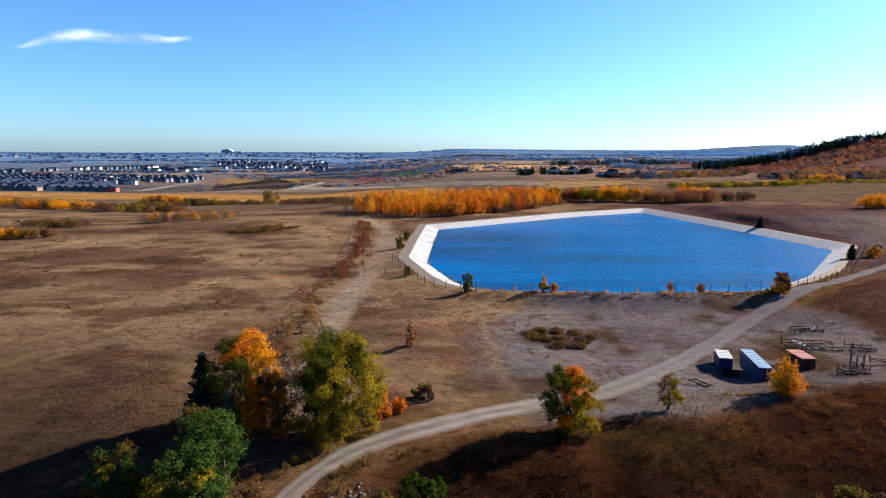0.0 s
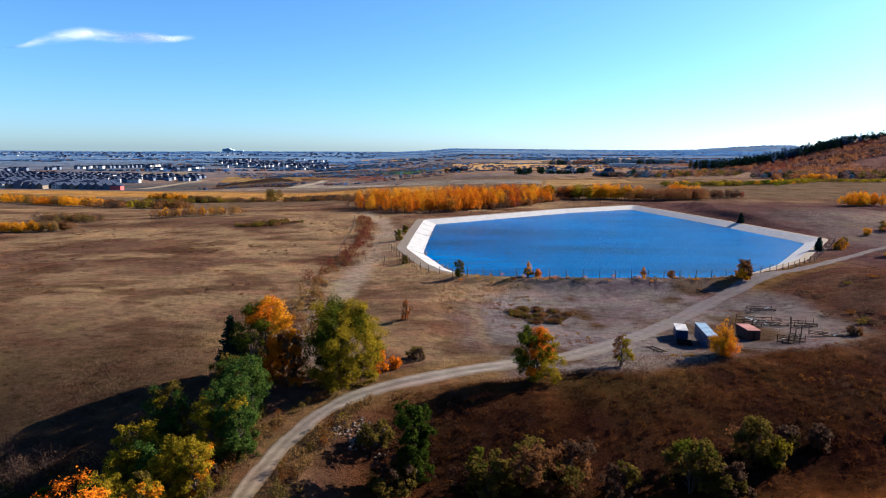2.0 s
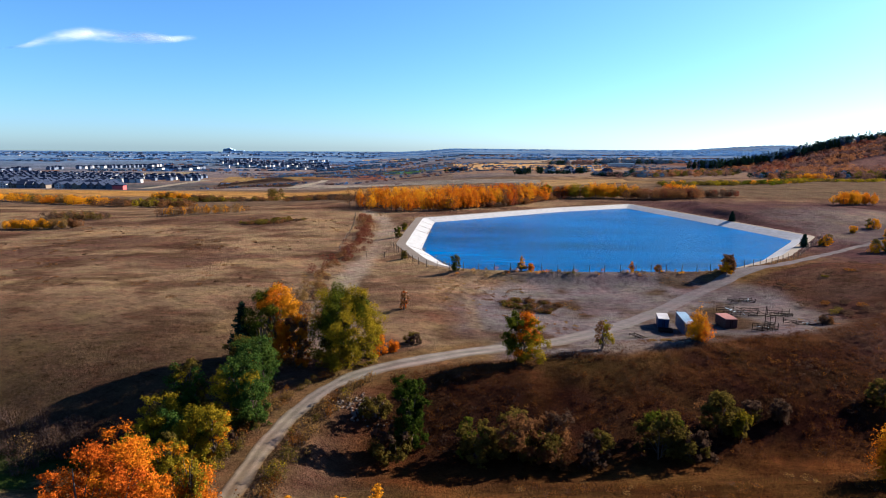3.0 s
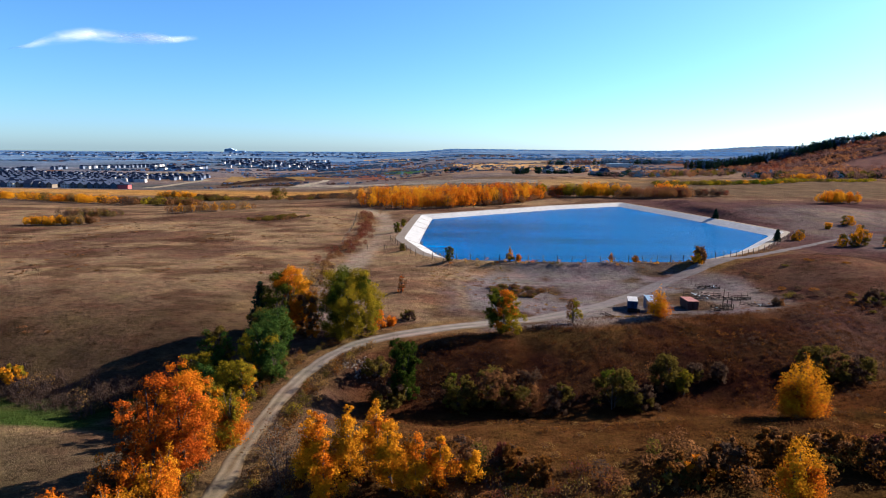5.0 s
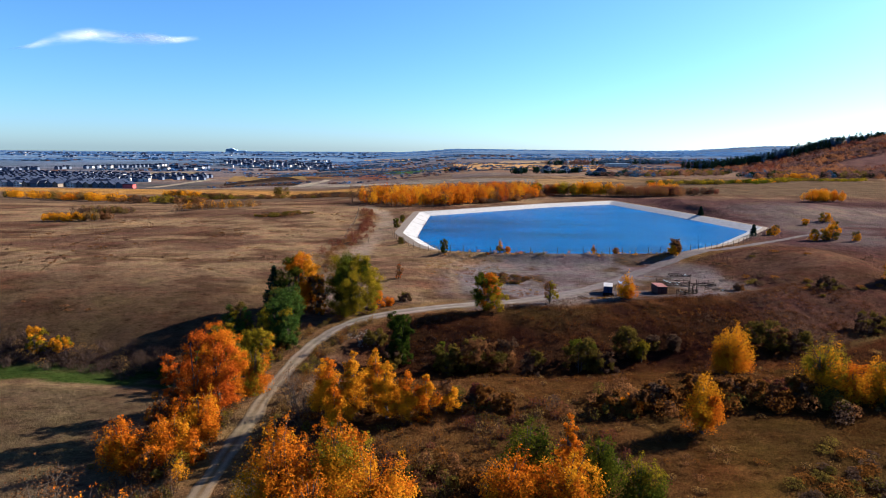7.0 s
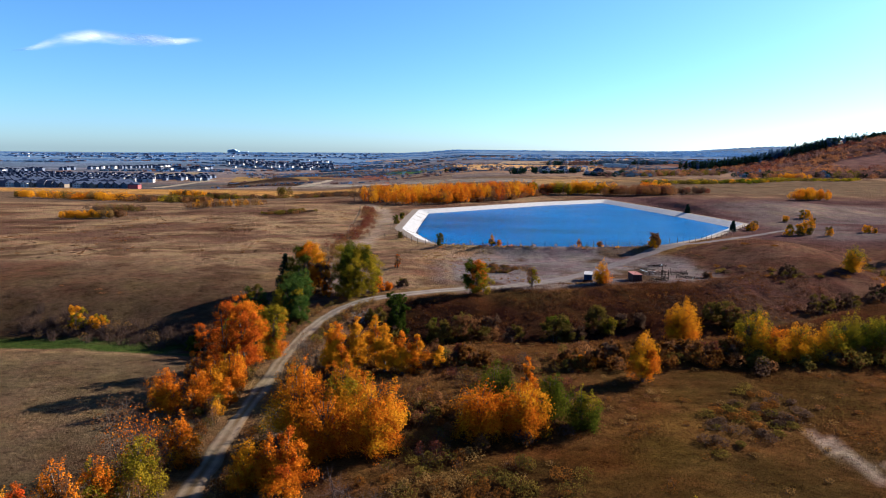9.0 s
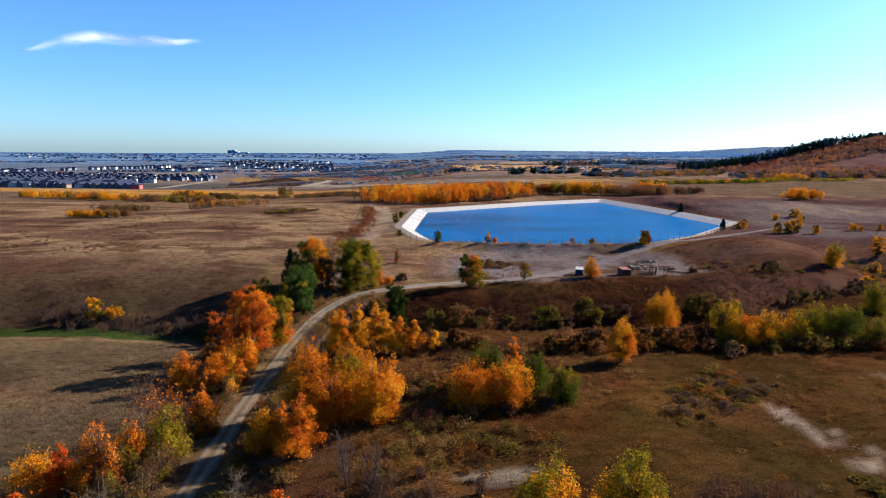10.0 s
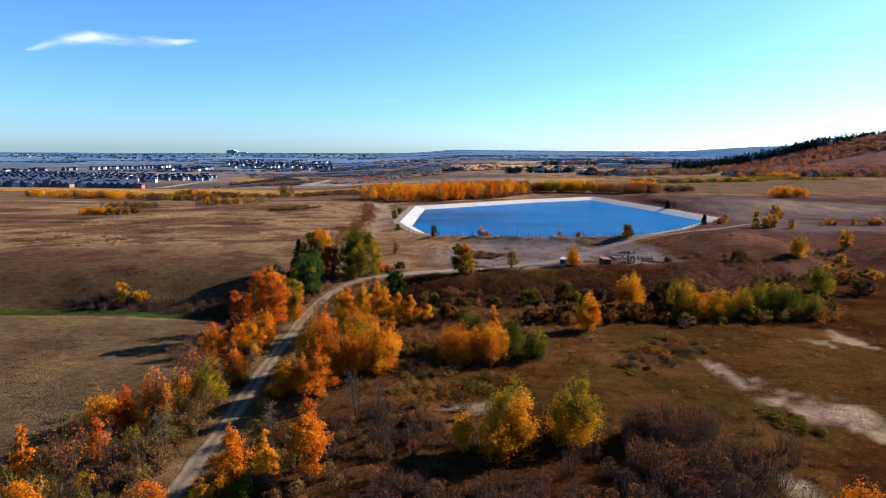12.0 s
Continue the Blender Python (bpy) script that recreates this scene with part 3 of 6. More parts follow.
def build_pond():
    # the pale lining from the rim down under the water, and a gravel kerb outside
    def band(name, p, q, za, zb, material, label):
        n = len(p)
        steps = 4
        rows = [np.concatenate([p + (q - p) * k / steps, np.full((n, 1), za + (zb - za) * k / steps)], 1) for k in range(steps + 1)]
        i, j = np.meshgrid(np.arange(steps), np.arange(n), indexing="ij")
        k = (j + 1) % n
        f = np.stack([i * n + j, i * n + k, (i + 1) * n + k, (i + 1) * n + j], -1).reshape(-1, 4)
        return tagged(new(name, mesh_of(name, np.concatenate(rows), f, material)), label, "pond edge", kind="structure")

    top, foot = pond_ring(SHOULDER), pond_ring([1.35 * b - 0.35 * a for a, b in zip(SHOULDER, SHORE)])
    low = RIM + 0.04 - 1.35 * (RIM - WATER_Z)
    lining = band("pond_lining", top, foot, RIM + 0.04, low, LINER, "pale grey sloping pond lining round the water")
    band("pond_kerb", pond_ring([-1.0] * len(SHORE)), pond_ring([a + 0.02 for a in SHOULDER]), RIM + 0.03, RIM + 0.05, RIMSOIL, "grey gravel shoulder along the pond rim")
    # welded seams of the lining
    seg = np.concatenate([[0], np.cumsum(np.hypot(*np.diff(top, axis=0).T))])
    for at in np.arange(4, seg[-1], 11.0):
        a, b = (np.array([np.interp(at, seg, e[:, k]) for k in (0, 1)]) for e in (top, foot))
        if a[0] > 4:
            continue
        soup = Soup()
        soup.tube([(*a, RIM + 0.04), (*(a + (b - a) * 0.4), RIM + 0.04 + 0.4 * (low - RIM)), (*(a + (b - a) * 0.85), RIM + 0.04 + 0.85 * (low - RIM))], 0.035, 5)
        part("seam", soup.mesh("seam", RIMSOIL), lining, "dark welded seam")
    w = pond_ring([b + 0.02 for b in SHORE])
    n = len(w)
    c = w.mean(0)
    rings = [np.concatenate([c + (w - c) * k, np.full((n, 1), WATER_Z)], 1) for k in (1.0, 0.7, 0.4, 0.15)]
    v = np.concatenate(rings + [[(*c, WATER_Z)]])
    f = [(r * n + j, r * n + (j + 1) % n, (r + 1) * n + (j + 1) % n, (r + 1) * n + j) for r in range(3) for j in range(n)]
    f += [(3 * n + j, 3 * n + (j + 1) % n, 4 * n, 4 * n) for j in range(n)]
    f = np.array(f)
    tri = np.concatenate([f[: 3 * n, [0, 1, 2]], f[: 3 * n, [0, 2, 3]], f[3 * n :, [0, 1, 2]]])
    tagged(new("water", mesh_of("water", v, tri, WATER)), "rippled water of the storage pond, reflected sky painted deep blue", "water", kind="structure")


def build_fence(name, line, gap, height, label):
    """Posts with three strands of wire between them."""
    seg = np.concatenate([[0], np.cumsum(np.hypot(*np.diff(line, axis=0).T))])
    s = np.arange(0, seg[-1], gap)
    x, y = np.interp(s, seg, line[:, 0]), np.interp(s, seg, line[:, 1])
    z = ground_z(x, y)
    fence = thing(name, x[0], y[0], label, "fence", z=float(z[0]))
    rng = np.random.RandomState(len(s))
    soup = Soup()
    soup.tube([(0, 0, -0.3), (0.01, 0, height * 0.6), (0, 0.01, height)], (0.075, 0.07, 0.06), 7)
    me = soup.mesh("post", POST)
    for k in range(len(s)):
        part("post", me, fence, place=pose(x[k] - x[0], y[k] - y[0], z[k] - z[0], rng.uniform(-4, 4), rng.uniform(-4, 4), rng.uniform(0, 90)))
    for h in (0.35, 0.7, 0.95):
        wire = Soup()
        wire.tube(np.stack([x - x[0], y - y[0], z - z[0] + h * height], 1), 0.007, 4)
        part("wire", wire.mesh("wire", WIRE), fence, "thin steel wire")


# ---- trees and shrubs ----
def clumps(rng, h, w, low, style):
    """Centres and radii of a crown's leaf clumps."""
    if style == "spire":
        k = max(7, int(h * 2.2))
        u = np.linspace(low, 1.0, k) + rng.uniform(-0.03, 0.03, k)
        half = 0.5 * w * np.clip(1.25 * np.clip(1 - u, 0, 1) ** 0.6, 0.16, 1) * np.clip((u - low) * 6 + 0.45, 0, 1)
        ang = np.cumsum(rng.uniform(1.6, 3.0, k))
        c = np.stack([np.cos(ang) * half * 0.5, np.sin(ang) * half * 0.5, u * h], 1)
        return c, half * rng.uniform(0.55, 0.85, k) + 0.12
    if style == "aspen":
        # several leading shoots of uneven height, each a small flame
        shoots = int(np.clip(round(w * 2.0), 4, 13))
        cs, rs = [], []
        for i in range(shoots):
            a, q = 2.4 * i + rng.uniform(-0.4, 0.4), 0.40 * w * math.sqrt((i + 0.3) / shoots)
            top = h * (1.04 - 0.40 * (q / (0.5 * w)) ** 1.6) * rng.uniform(0.82, 1.02)
            k = max(4, int(top * 1.7))
            u = np.linspace(low * h / top, 1.0, k) + rng.uniform(-0.05, 0.05, k)
            half = min(0.34 * w, 1.15) * np.clip(1.25 * np.clip(1.02 - u, 0, 1) ** 0.6, 0.16, 1) * rng.uniform(0.75, 1.15, k)
            spin = rng.uniform(0, 6.28, k)
            drift = q * (0.75 + 0.25 * u)
            cs.append(np.stack([math.cos(a) * drift + np.cos(spin) * half * 0.38, math.sin(a) * drift + np.sin(spin) * half * 0.38, u * top], 1))
            rs.append(half * rng.uniform(0.65, 1.0, k) + 0.08)
        return np.concatenate(cs), np.concatenate(rs)
    k = int(np.clip(18 + w * h * 0.7, 20, 60))
    # an egg, broad low down, with uneven bulges
    u = low + (0.93 - low) * (np.arange(k) + rng.uniform(0, 1, k)) / k
    a = 2.4 * np.arange(k) + rng.uniform(-0.5, 0.5, k)
    wide = 0.5 * w * np.sqrt(np.clip(1 - ((u - 0.42) / 0.62) ** 2, 0.04, 1)) * rng.uniform(0.35, 1.0, k)
    c = np.stack([np.cos(a) * wide * 0.9, np.sin(a) * wide * 0.9, u * h], 1)
    return c, rng.uniform(0.08, 0.165, k) * min(w, h) + 0.1


def foliage(rng, centres, radii, count, flat=0.85, tufts=8):
    """Points gathered in tufts over the clumps, with gaps between them."""
    share = radii**2 / (radii**2).sum()
    pick = rng.choice(len(radii), count, p=share)
    d = rng.normal(size=(len(radii), tufts, 3))
    d[..., 2] += 0.25
    d /= np.linalg.norm(d, axis=2, keepdims=True)
    d *= (radii[:, None] * rng.uniform(0.55, 1.1, (len(radii), tufts)))[..., None] * (1, 1, flat)
    r = np.clip(0.22 * radii[pick, None], 0.08, 0.32)
    return centres[pick] + d[pick, rng.randint(0, tufts, count)] + rng.normal(size=(count, 3)) * r * (1, 1, flat), pick


TREE_NO = [0]


def tree(name, x, y, h, w, colours, label, style="round", low=0.18, dense=1.0, leaf=0.155, stems=1, group="", bark=BARK, lean=0.0, side=None):
    """A tapered trunk with limbs and a crown of leaf clumps; colours share the crown out among the clumps."""
    TREE_NO[0] += 1
    rng = np.random.RandomState(100 + TREE_NO[0])
    style = "aspen" if name == "aspen_tree" and style == "round" else style
    ob = thing(name, x, y, label, "shrub" if "shrub" in name or "willow" in name or "brush" in name else "tree", group, turn=0.0 if side else float(rng.uniform(0, 360)))
    c, r = clumps(rng, h, w, low, style)
    wood = Soup()
    for s in range(stems):
        foot = rng.normal(size=2) * (0.05 + 0.1 * w * (stems > 1))
        tip = np.array((foot[0] + rng.normal() * 0.06 * w + lean, foot[1] + rng.normal() * 0.06 * w, h * (0.8 if stems == 1 else rng.uniform(0.55, 0.9))))
        k = np.linspace(0, 1, 7)[:, None]
        path = np.concatenate([foot, [-0.2]]) * (1 - k) + tip * k
        path[:, :2] += np.cumsum(rng.normal(size=(7, 2)) * 0.03 * h / 7, 0)
        rad = (0.022 * h + 0.03) / math.sqrt(stems)
        wood.tube(path, np.linspace(rad * 1.15, rad * 0.2, 7), 7)
        for i in range(s, len(c), stems):
            u = np.clip(c[i, 2] / h * 0.62, 0.08, 0.8)
            a = path[int(u * 6)]
            m = (a + c[i]) / 2 + (0, 0, 0.06 * h)
            wood.tube([a, m, c[i]], np.array((0.30, 0.18, 0.04)) * rad + 0.006, 5)
    part("trunk", wood.mesh("trunk", bark, True), ob)
    fine = 0.6 if y > 70 else 1.4 if y > 30 else 2.1  # finer leaves along the flown stretch
    leaf, dense = leaf / math.sqrt(fine), dense * fine
    leaf *= 1.2 if stems >= 4 else 1.05
    count = int(dense * (250 + 335 * w * h))
    p, pick = foliage(rng, c, r, count, 1.35 if style == "aspen" else 0.9)
    keep = p[:, 2] > 0.03
    p, pick = p[keep], pick[keep]
    # clumps that lie near one another share a colour
    way = np.array(side, float) if side else rng.normal(size=3) * (1, 1, 0.8)
    order = np.argsort(np.argsort(c @ way + rng.normal(size=len(c)) * (0.06 if side else 0.22) * w)) / len(c)
    total, done = sum(q for _, q in colours), 0.0
    for hue, q in colours:
        m = ((order >= done / total) & (order < (done + q) / total))[pick]
        done += q
        if m.sum() > 3:
            v, f = leaf_faces(p[m], leaf, rng, p[m] - c[pick[m]] + 0.35 * (p[m] - (0, 0, 0.45 * h)) * r[pick[m]].mean() / (0.3 * w) + (0, 0, 0.15))
            part("crown", mesh_of("crown", v, f, LEAF[hue]), ob, f"{HUE_WORDS[hue]} leaves" if len(colours) > 1 else "")
    return ob


HUE_WORDS = {"deepgreen": "deep green", "orange": "orange", "rust": "rust-orange", "gold": "golden yellow", "red": "red", "yellowgreen": "yellow-green", "green": "green", "teal": "blue-green",
             "olive": "olive", "grey": "grey-brown", "brown": "brown", "spruce": "dark green", "wine": "wine-red", "bluehaze": "haze-blue", "palehaze": "haze-pale blue", "rustgrass": "rust-brown", "slopegrass": "dark rust-brown", "straw": "straw-coloured", "hillbrown": "muted brown", "hillgold": "muted gold"}


def conifer(name, x, y, h, w, label, group=""):
    """A trunk with tiers of drooping needle boughs."""
    TREE_NO[0] += 1
    rng = np.random.RandomState(100 + TREE_NO[0])
    ob = thing(name, x, y, label, "tree", group, turn=float(rng.uniform(0, 360)))
    wood = Soup()
    wood.tube([(0, 0, -0.2), (0.03, 0, h * 0.5), (0, 0.02, h)], (0.03 * h, 0.018 * h, 0.006), 7)
    pts = []
    for u in np.arange(0.06, 1.0, 0.055):
        reach = w / 2 * (1 - u) ** 0.75 * rng.uniform(0.85, 1.1) + 0.05
        for k in range(int(5 + 6 * (1 - u))):
            a = rng.uniform(0, 2 * np.pi)
            q = reach * rng.uniform(0.65, 1.1)
            end = np.array((math.cos(a) * q, math.sin(a) * q, u * h - 0.25 * q))
            root = np.array((0, 0, u * h))
            wood.tube([root, (root + end) / 2 + (0, 0, 0.05), end], (0.02, 0.014, 0.005), 4)
            s = rng.uniform(0.15, 1.05, (int(16 + 18 * q), 1))
            pts.append(root + (end - root) * s + rng.normal(size=(len(s), 3)) * (0.14, 0.14, 0.10))
    part("trunk", wood.mesh("trunk", BARK, True), ob)
    pts = np.concatenate(pts)
    v, f = leaf_faces(pts, 0.26, rng, pts - (0, 0, 0.4 * h) + (0, 0, 0.3), 0.9)
    part("crown", mesh_of("crown", v, f, LEAF["spruce"]), ob)
    return ob


def bare_tree(name, x, y, h, w, hue, label, leaves=250, group=""):
    """Many pale forking stems with only a few leaves left."""
    TREE_NO[0] += 1
    rng = np.random.RandomState(100 + TREE_NO[0])
    ob = thing(name, x, y, label, "tree", group)
    tips = []
    for s in range(5):
        wood = Soup()
        a = rng.uniform(0, 2 * np.pi)
        foot, tip = np.array((math.cos(a) * 0.06 * w, math.sin(a) * 0.06 * w, -0.2)), np.array((math.cos(a) * 0.42 * w * rng.uniform(0.2, 1), math.sin(a) * 0.42 * w * rng.uniform(0.2, 1), h * rng.uniform(0.6, 0.95)))
        k = np.linspace(0, 1, 6)[:, None]
        path = foot * (1 - k) + tip * k + np.cumsum(rng.normal(size=(6, 3)) * 0.04, 0)
        wood.tube(path, np.linspace(0.045, 0.009, 6), 6)
        for i in range(12):
            u = rng.uniform(0.25, 0.95)
            q = path[int(u * 5)]
            e = q + rng.normal(size=3) * (0.24 * w, 0.24 * w, 0) + (0, 0, rng.uniform(0.05, 0.22) * h)
            m = (q + e) / 2 + rng.normal(size=3) * 0.06
            wood.tube([q, m, e], (0.015, 0.010, 0.004), 4)
            for _ in range(4):
                g = m + rng.normal(size=3) * 0.15 * w + (0, 0, 0.06 * h)
                wood.tube([m, g], (0.008, 0.003), 3)
                tips.append(g)
            tips.append(e)
        part("stem", wood.mesh("stem", BARK if hue in ("brown", "olive") else TWIG, True), ob, "grey bare stem with fine twigs")
    tips = np.array(tips)
    leaves = int(leaves * 1.8)
    p = tips[rng.choice(len(tips), leaves)] + rng.normal(size=(leaves, 3)) * 0.2
    v, f = leaf_faces(p, 0.13, rng, rng.normal(size=p.shape))
    part("leaves", mesh_of("leaves", v, f, LEAF[hue]), ob, "last dry leaves")
    return ob


def thicket(name, spots, hues, label, category, leaf, per, trunks=0.0, bark=BARK, twigs=0):
    """Far or tangled growth that nobody could count: one mesh a hue, joined under one thing. spots: x, y, h, w."""
    TREE_NO[0] += 1
    rng = np.random.RandomState(100 + TREE_NO[0])
    spots = np.asarray(spots, float)
    fine = 1.7 if leaf < 1.0 else 1.0
    spots = spots[line_dist(spots[:, 0], spots[:, 1], ROAD_LINE)[0] > 1.3 + 0.45 * spots[:, 3]]
    z = ground_z(spots[:, 0], spots[:, 1])
    centre = (float(spots[:, 0].mean()), float(spots[:, 1].mean()))
    zc = float(ground_z(np.array([centre[0]]), np.array([centre[1]]))[0])
    ob = thing(name, *centre, label, category, z=zc, kind="stuff")
    hue_no = rng.choice(len(hues), len(spots), p=np.array([q for _, q in hues]) / sum(q for _, q in hues))
    soft = fbm(spots[:, 0], spots[:, 1], 40 * leaf)
    cut = np.quantile(soft, np.cumsum([q for _, q in hues]) / sum(q for _, q in hues))
    drift = np.searchsorted(cut, soft).clip(0, len(hues) - 1)
    hue_no = np.where(rng.rand(len(spots)) < 0.65, drift, hue_no)
    for i, (hue, _) in enumerate(hues):
        m = hue_no == i
        if not m.any():
            continue
        sp, zz = spots[m], z[m]
        idx = np.repeat(np.arange(len(sp)), int(per * fine))
        d = rng.normal(size=(len(idx), 3))
        d /= np.linalg.norm(d, axis=1, keepdims=True)
        d *= rng.uniform(0.4, 1.0, (len(idx), 1)) ** 0.6
        hh, ww = sp[idx, 2], sp[idx, 3]
        taper = 1 - 0.3 * np.clip(d[:, 2], 0, 1)
        p = np.stack([sp[idx, 0] + d[:, 0] * ww / 2 * taper, sp[idx, 1] + d[:, 1] * ww / 2 * taper, zz[idx] + hh * (0.54 + 0.48 * d[:, 2])], 1) - (*centre, zc)
        v, f = leaf_faces(p, leaf / math.sqrt(fine), rng, d + (0, 0, 0.3))
        part("foliage", mesh_of("foliage", v, f, LEAF[hue]), ob, f"{HUE_WORDS[hue]} foliage")
    if twigs:
        # fine upright shoots, each a thin tapered blade
        idx = np.repeat(np.arange(len(spots)), twigs)
        a, q = rng.uniform(0, 2 * np.pi, len(idx)), np.sqrt(rng.uniform(0, 1, len(idx))) * 0.5 * spots[idx, 3]
        tall = spots[idx, 2] * rng.uniform(0.6, 1.25, len(idx))
        foot = np.stack([spots[idx, 0] + np.cos(a) * q * 0.6 - centre[0], spots[idx, 1] + np.sin(a) * q * 0.6 - centre[1], z[idx] - zc - 0.05], 1)
        tip = foot + np.stack([np.cos(a) * q * 0.7 + rng.normal(size=len(idx)) * 0.1, np.sin(a) * q * 0.7 + rng.normal(size=len(idx)) * 0.1, tall], 1)
        b = rng.uniform(0, np.pi, len(idx))
        side = np.stack([np.cos(b), np.sin(b), 0 * b], 1) * 0.013
        part("twigs", mesh_of("twigs", np.stack([foot - side, foot + side, tip], 1).reshape(-1, 3), np.arange(3 * len(idx)).reshape(-1, 3), TWIG), ob, "fine grey shoots")
    if trunks > 0:
        wood = Soup()
        for k in np.nonzero(rng.rand(len(spots)) < trunks)[0]:
            b = np.array((spots[k, 0] - centre[0], spots[k, 1] - centre[1], z[k] - zc))
            wood.tube([b - (0, 0, 0.3), b + (rng.normal() * 0.2, rng.normal() * 0.2, spots[k, 2] * 0.75)], (0.02 * spots[k, 2] + 0.02, 0.02), 5)
        part("stems", wood.mesh("stems", bark), ob, "thin stems")
    return ob


def scatter(rng, n, line, spread, h, w):
    """Spots strewn along a line of x, y."""
    line = np.asarray(line, float)
    seg = np.concatenate([[0], np.cumsum(np.hypot(*np.diff(line, axis=0).T))])
    s = rng.uniform(0, seg[-1], n)
    x, y = np.interp(s, seg, line[:, 0]) + rng.normal(size=n) * spread, np.interp(s, seg, line[:, 1]) + rng.normal(size=n) * spread
    return np.stack([x, y, rng.uniform(*h, n), rng.uniform(*w, n)], 1)


build_ground()
ribbon("road", ROAD_LINE[ROAD_LINE[:, 1] < 150], 0.96, 1.5, 0.06, 13, ROAD, road_colour, "pale gravel road with two worn wheel tracks", "road")
build_pond()
FENCE_LINE = inset(POND, -2.6)
k0 = int(np.argmin(np.hypot(FENCE_LINE[:, 0] + 12, FENCE_LINE[:, 1] - 125)))
FENCE_LINE = np.roll(FENCE_LINE, -k0, 0)
k1 = int(np.argmin(np.hypot(FENCE_LINE[:, 0] - 104, FENCE_LINE[:, 1] - 142)))
build_fence("wire_fence", FENCE_LINE[: k1 + 1], 3.1, 1.5, "weathered wooden posts with wire along the pond")

OLD_LINE = rounded([(-11.5, 117), (-17.5, 118), (-22.6, 119), (-24.5, 140), (-26, 165), (-31, 205)], times=1)
build_fence("wire_fence", OLD_LINE, 4.2, 1.35, "old grey posts with wire along the track")
# ---- trees by the road bend ----
ROADSIDE = "trees by the road bend"
tree("poplar_tree", -9.2, 49.0, 8.4, 8.6, [("yellowgreen", 6), ("green", 3)], "broad yellow-green poplar beside the gravel road", dense=1.7, low=0.06, stems=3, group=ROADSIDE)
tree("poplar_tree", -17.4, 49.5, 8.6, 6.4, [("green", 5), ("orange", 3), ("gold", 2)], "tall poplar turning orange over green", dense=1.4, low=0.05, stems=2, group=ROADSIDE, side=(1, 0.1, 0.2))
conifer("spruce_tree", -21.2, 50.0, 6.6, 4.2, "dark green spruce among autumn poplars", ROADSIDE)
tree("poplar_tree", -14.2, 47.6, 6.2, 3.4, [("orange", 3), ("brown", 2)], "orange-brown poplar beside the gravel road", low=0.06, group=ROADSIDE)
tree("poplar_tree", -16.9, 40.0, 6.9, 5.6, [("teal", 6), ("olive", 1)], "blue-green poplar still in full leaf", low=0.06, stems=2, group=ROADSIDE)
tree("poplar_tree", -16.9, 35.8, 7.0, 5.2, [("teal", 5), ("yellowgreen", 2)], "blue-green poplar with first yellow leaves", low=0.03, group=ROADSIDE)
tree("poplar_tree", -22.6, 38.0, 6.4, 4.6, [("olive", 4), ("teal", 3), ("yellowgreen", 1)], "olive and green poplar in the hollow", low=0.03, group=ROADSIDE)
tree("poplar_tree", -18.6, 42.2, 6.2, 3.8, [("gold", 2), ("olive", 3)], "gold and olive poplar behind the green ones", low=0.06, group=ROADSIDE)
tree("poplar_tree", -23.0, 31.5, 5.4, 4.2, [("yellowgreen", 3), ("gold", 3)], "yellow poplar at the edge of the field", low=0.03, group=ROADSIDE)
tree("poplar_tree", -19.0, 30.0, 5.0, 3.4, [("yellowgreen", 3), ("green", 2)], "small yellow-green poplar in the hollow", low=0.03, group=ROADSIDE)
tree("roadside_shrub", -5.6, 51.5, 2.8, 2.0, [("orange", 1)], "orange shrub at the foot of a poplar", low=0.03, stems=3)
tree("roadside_shrub", -4.0, 53.0, 1.3, 1.5, [("orange", 1)], "low orange shrub beside the road", low=0.03, stems=3)
tree("poplar_tree", -15.4, 35.0, 5.2, 3.4, [("teal", 3), ("yellowgreen", 1)], "blue-green poplar at the road's edge", low=0.03, group=ROADSIDE)
tree("poplar_tree", -23.0, 33.6, 6.4, 4.2, [("yellowgreen", 3), ("olive", 2)], "tall yellow-green poplar in the hollow", low=0.03, stems=2, group=ROADSIDE, bark=PALEBARK)
tree("poplar_tree", -20.4, 31.6, 6.2, 4.4, [("teal", 3), ("yellowgreen", 2)], "blue-green and yellow poplar in the hollow", low=0.03, group=ROADSIDE)
tree("poplar_tree", -17.0, 30.0, 4.8, 3.2, [("yellowgreen", 2), ("gold", 1)], "yellowing poplar close to the road", low=0.03, group=ROADSIDE)
tree("poplar_tree", -22.0, 27.0, 5.0, 3.6, [("yellowgreen", 3), ("gold", 1)], "yellow-green poplar beside the wet strip", low=0.03, group=ROADSIDE)
tree("poplar_tree", -18.6, 25.5, 4.8, 3.2, [("yellowgreen", 3), ("olive", 1), ("gold", 1)], "yellow-green poplar above the red-orange tree", low=0.03, group=ROADSIDE)
# the red-orange tree and the orange ones below it
LEFT = "autumn trees left by the track"
tree("poplar_tree", -17.2, 16.0, 8.3, 6.0, [("rust", 6), ("orange", 2)], "large red-orange aspen in full colour", low=0.03, stems=2, group=LEFT)
tree("poplar_tree", -22.0, 18.6, 5.6, 3.8, [("rust", 3), ("brown", 3)], "red-orange aspen beside a larger one", low=0.06, group=LEFT)
tree("aspen_tree", -14.9, 20.5, 5.4, 2.8, [("yellowgreen", 2), ("orange", 2)], "yellow and orange aspen at the roadside", low=0.03, group=LEFT)
tree("aspen_tree", -17.6, 7.8, 4.0, 3.0, [("gold", 3), ("orange", 2)], "small golden aspen near the track", low=0.03, group=LEFT)
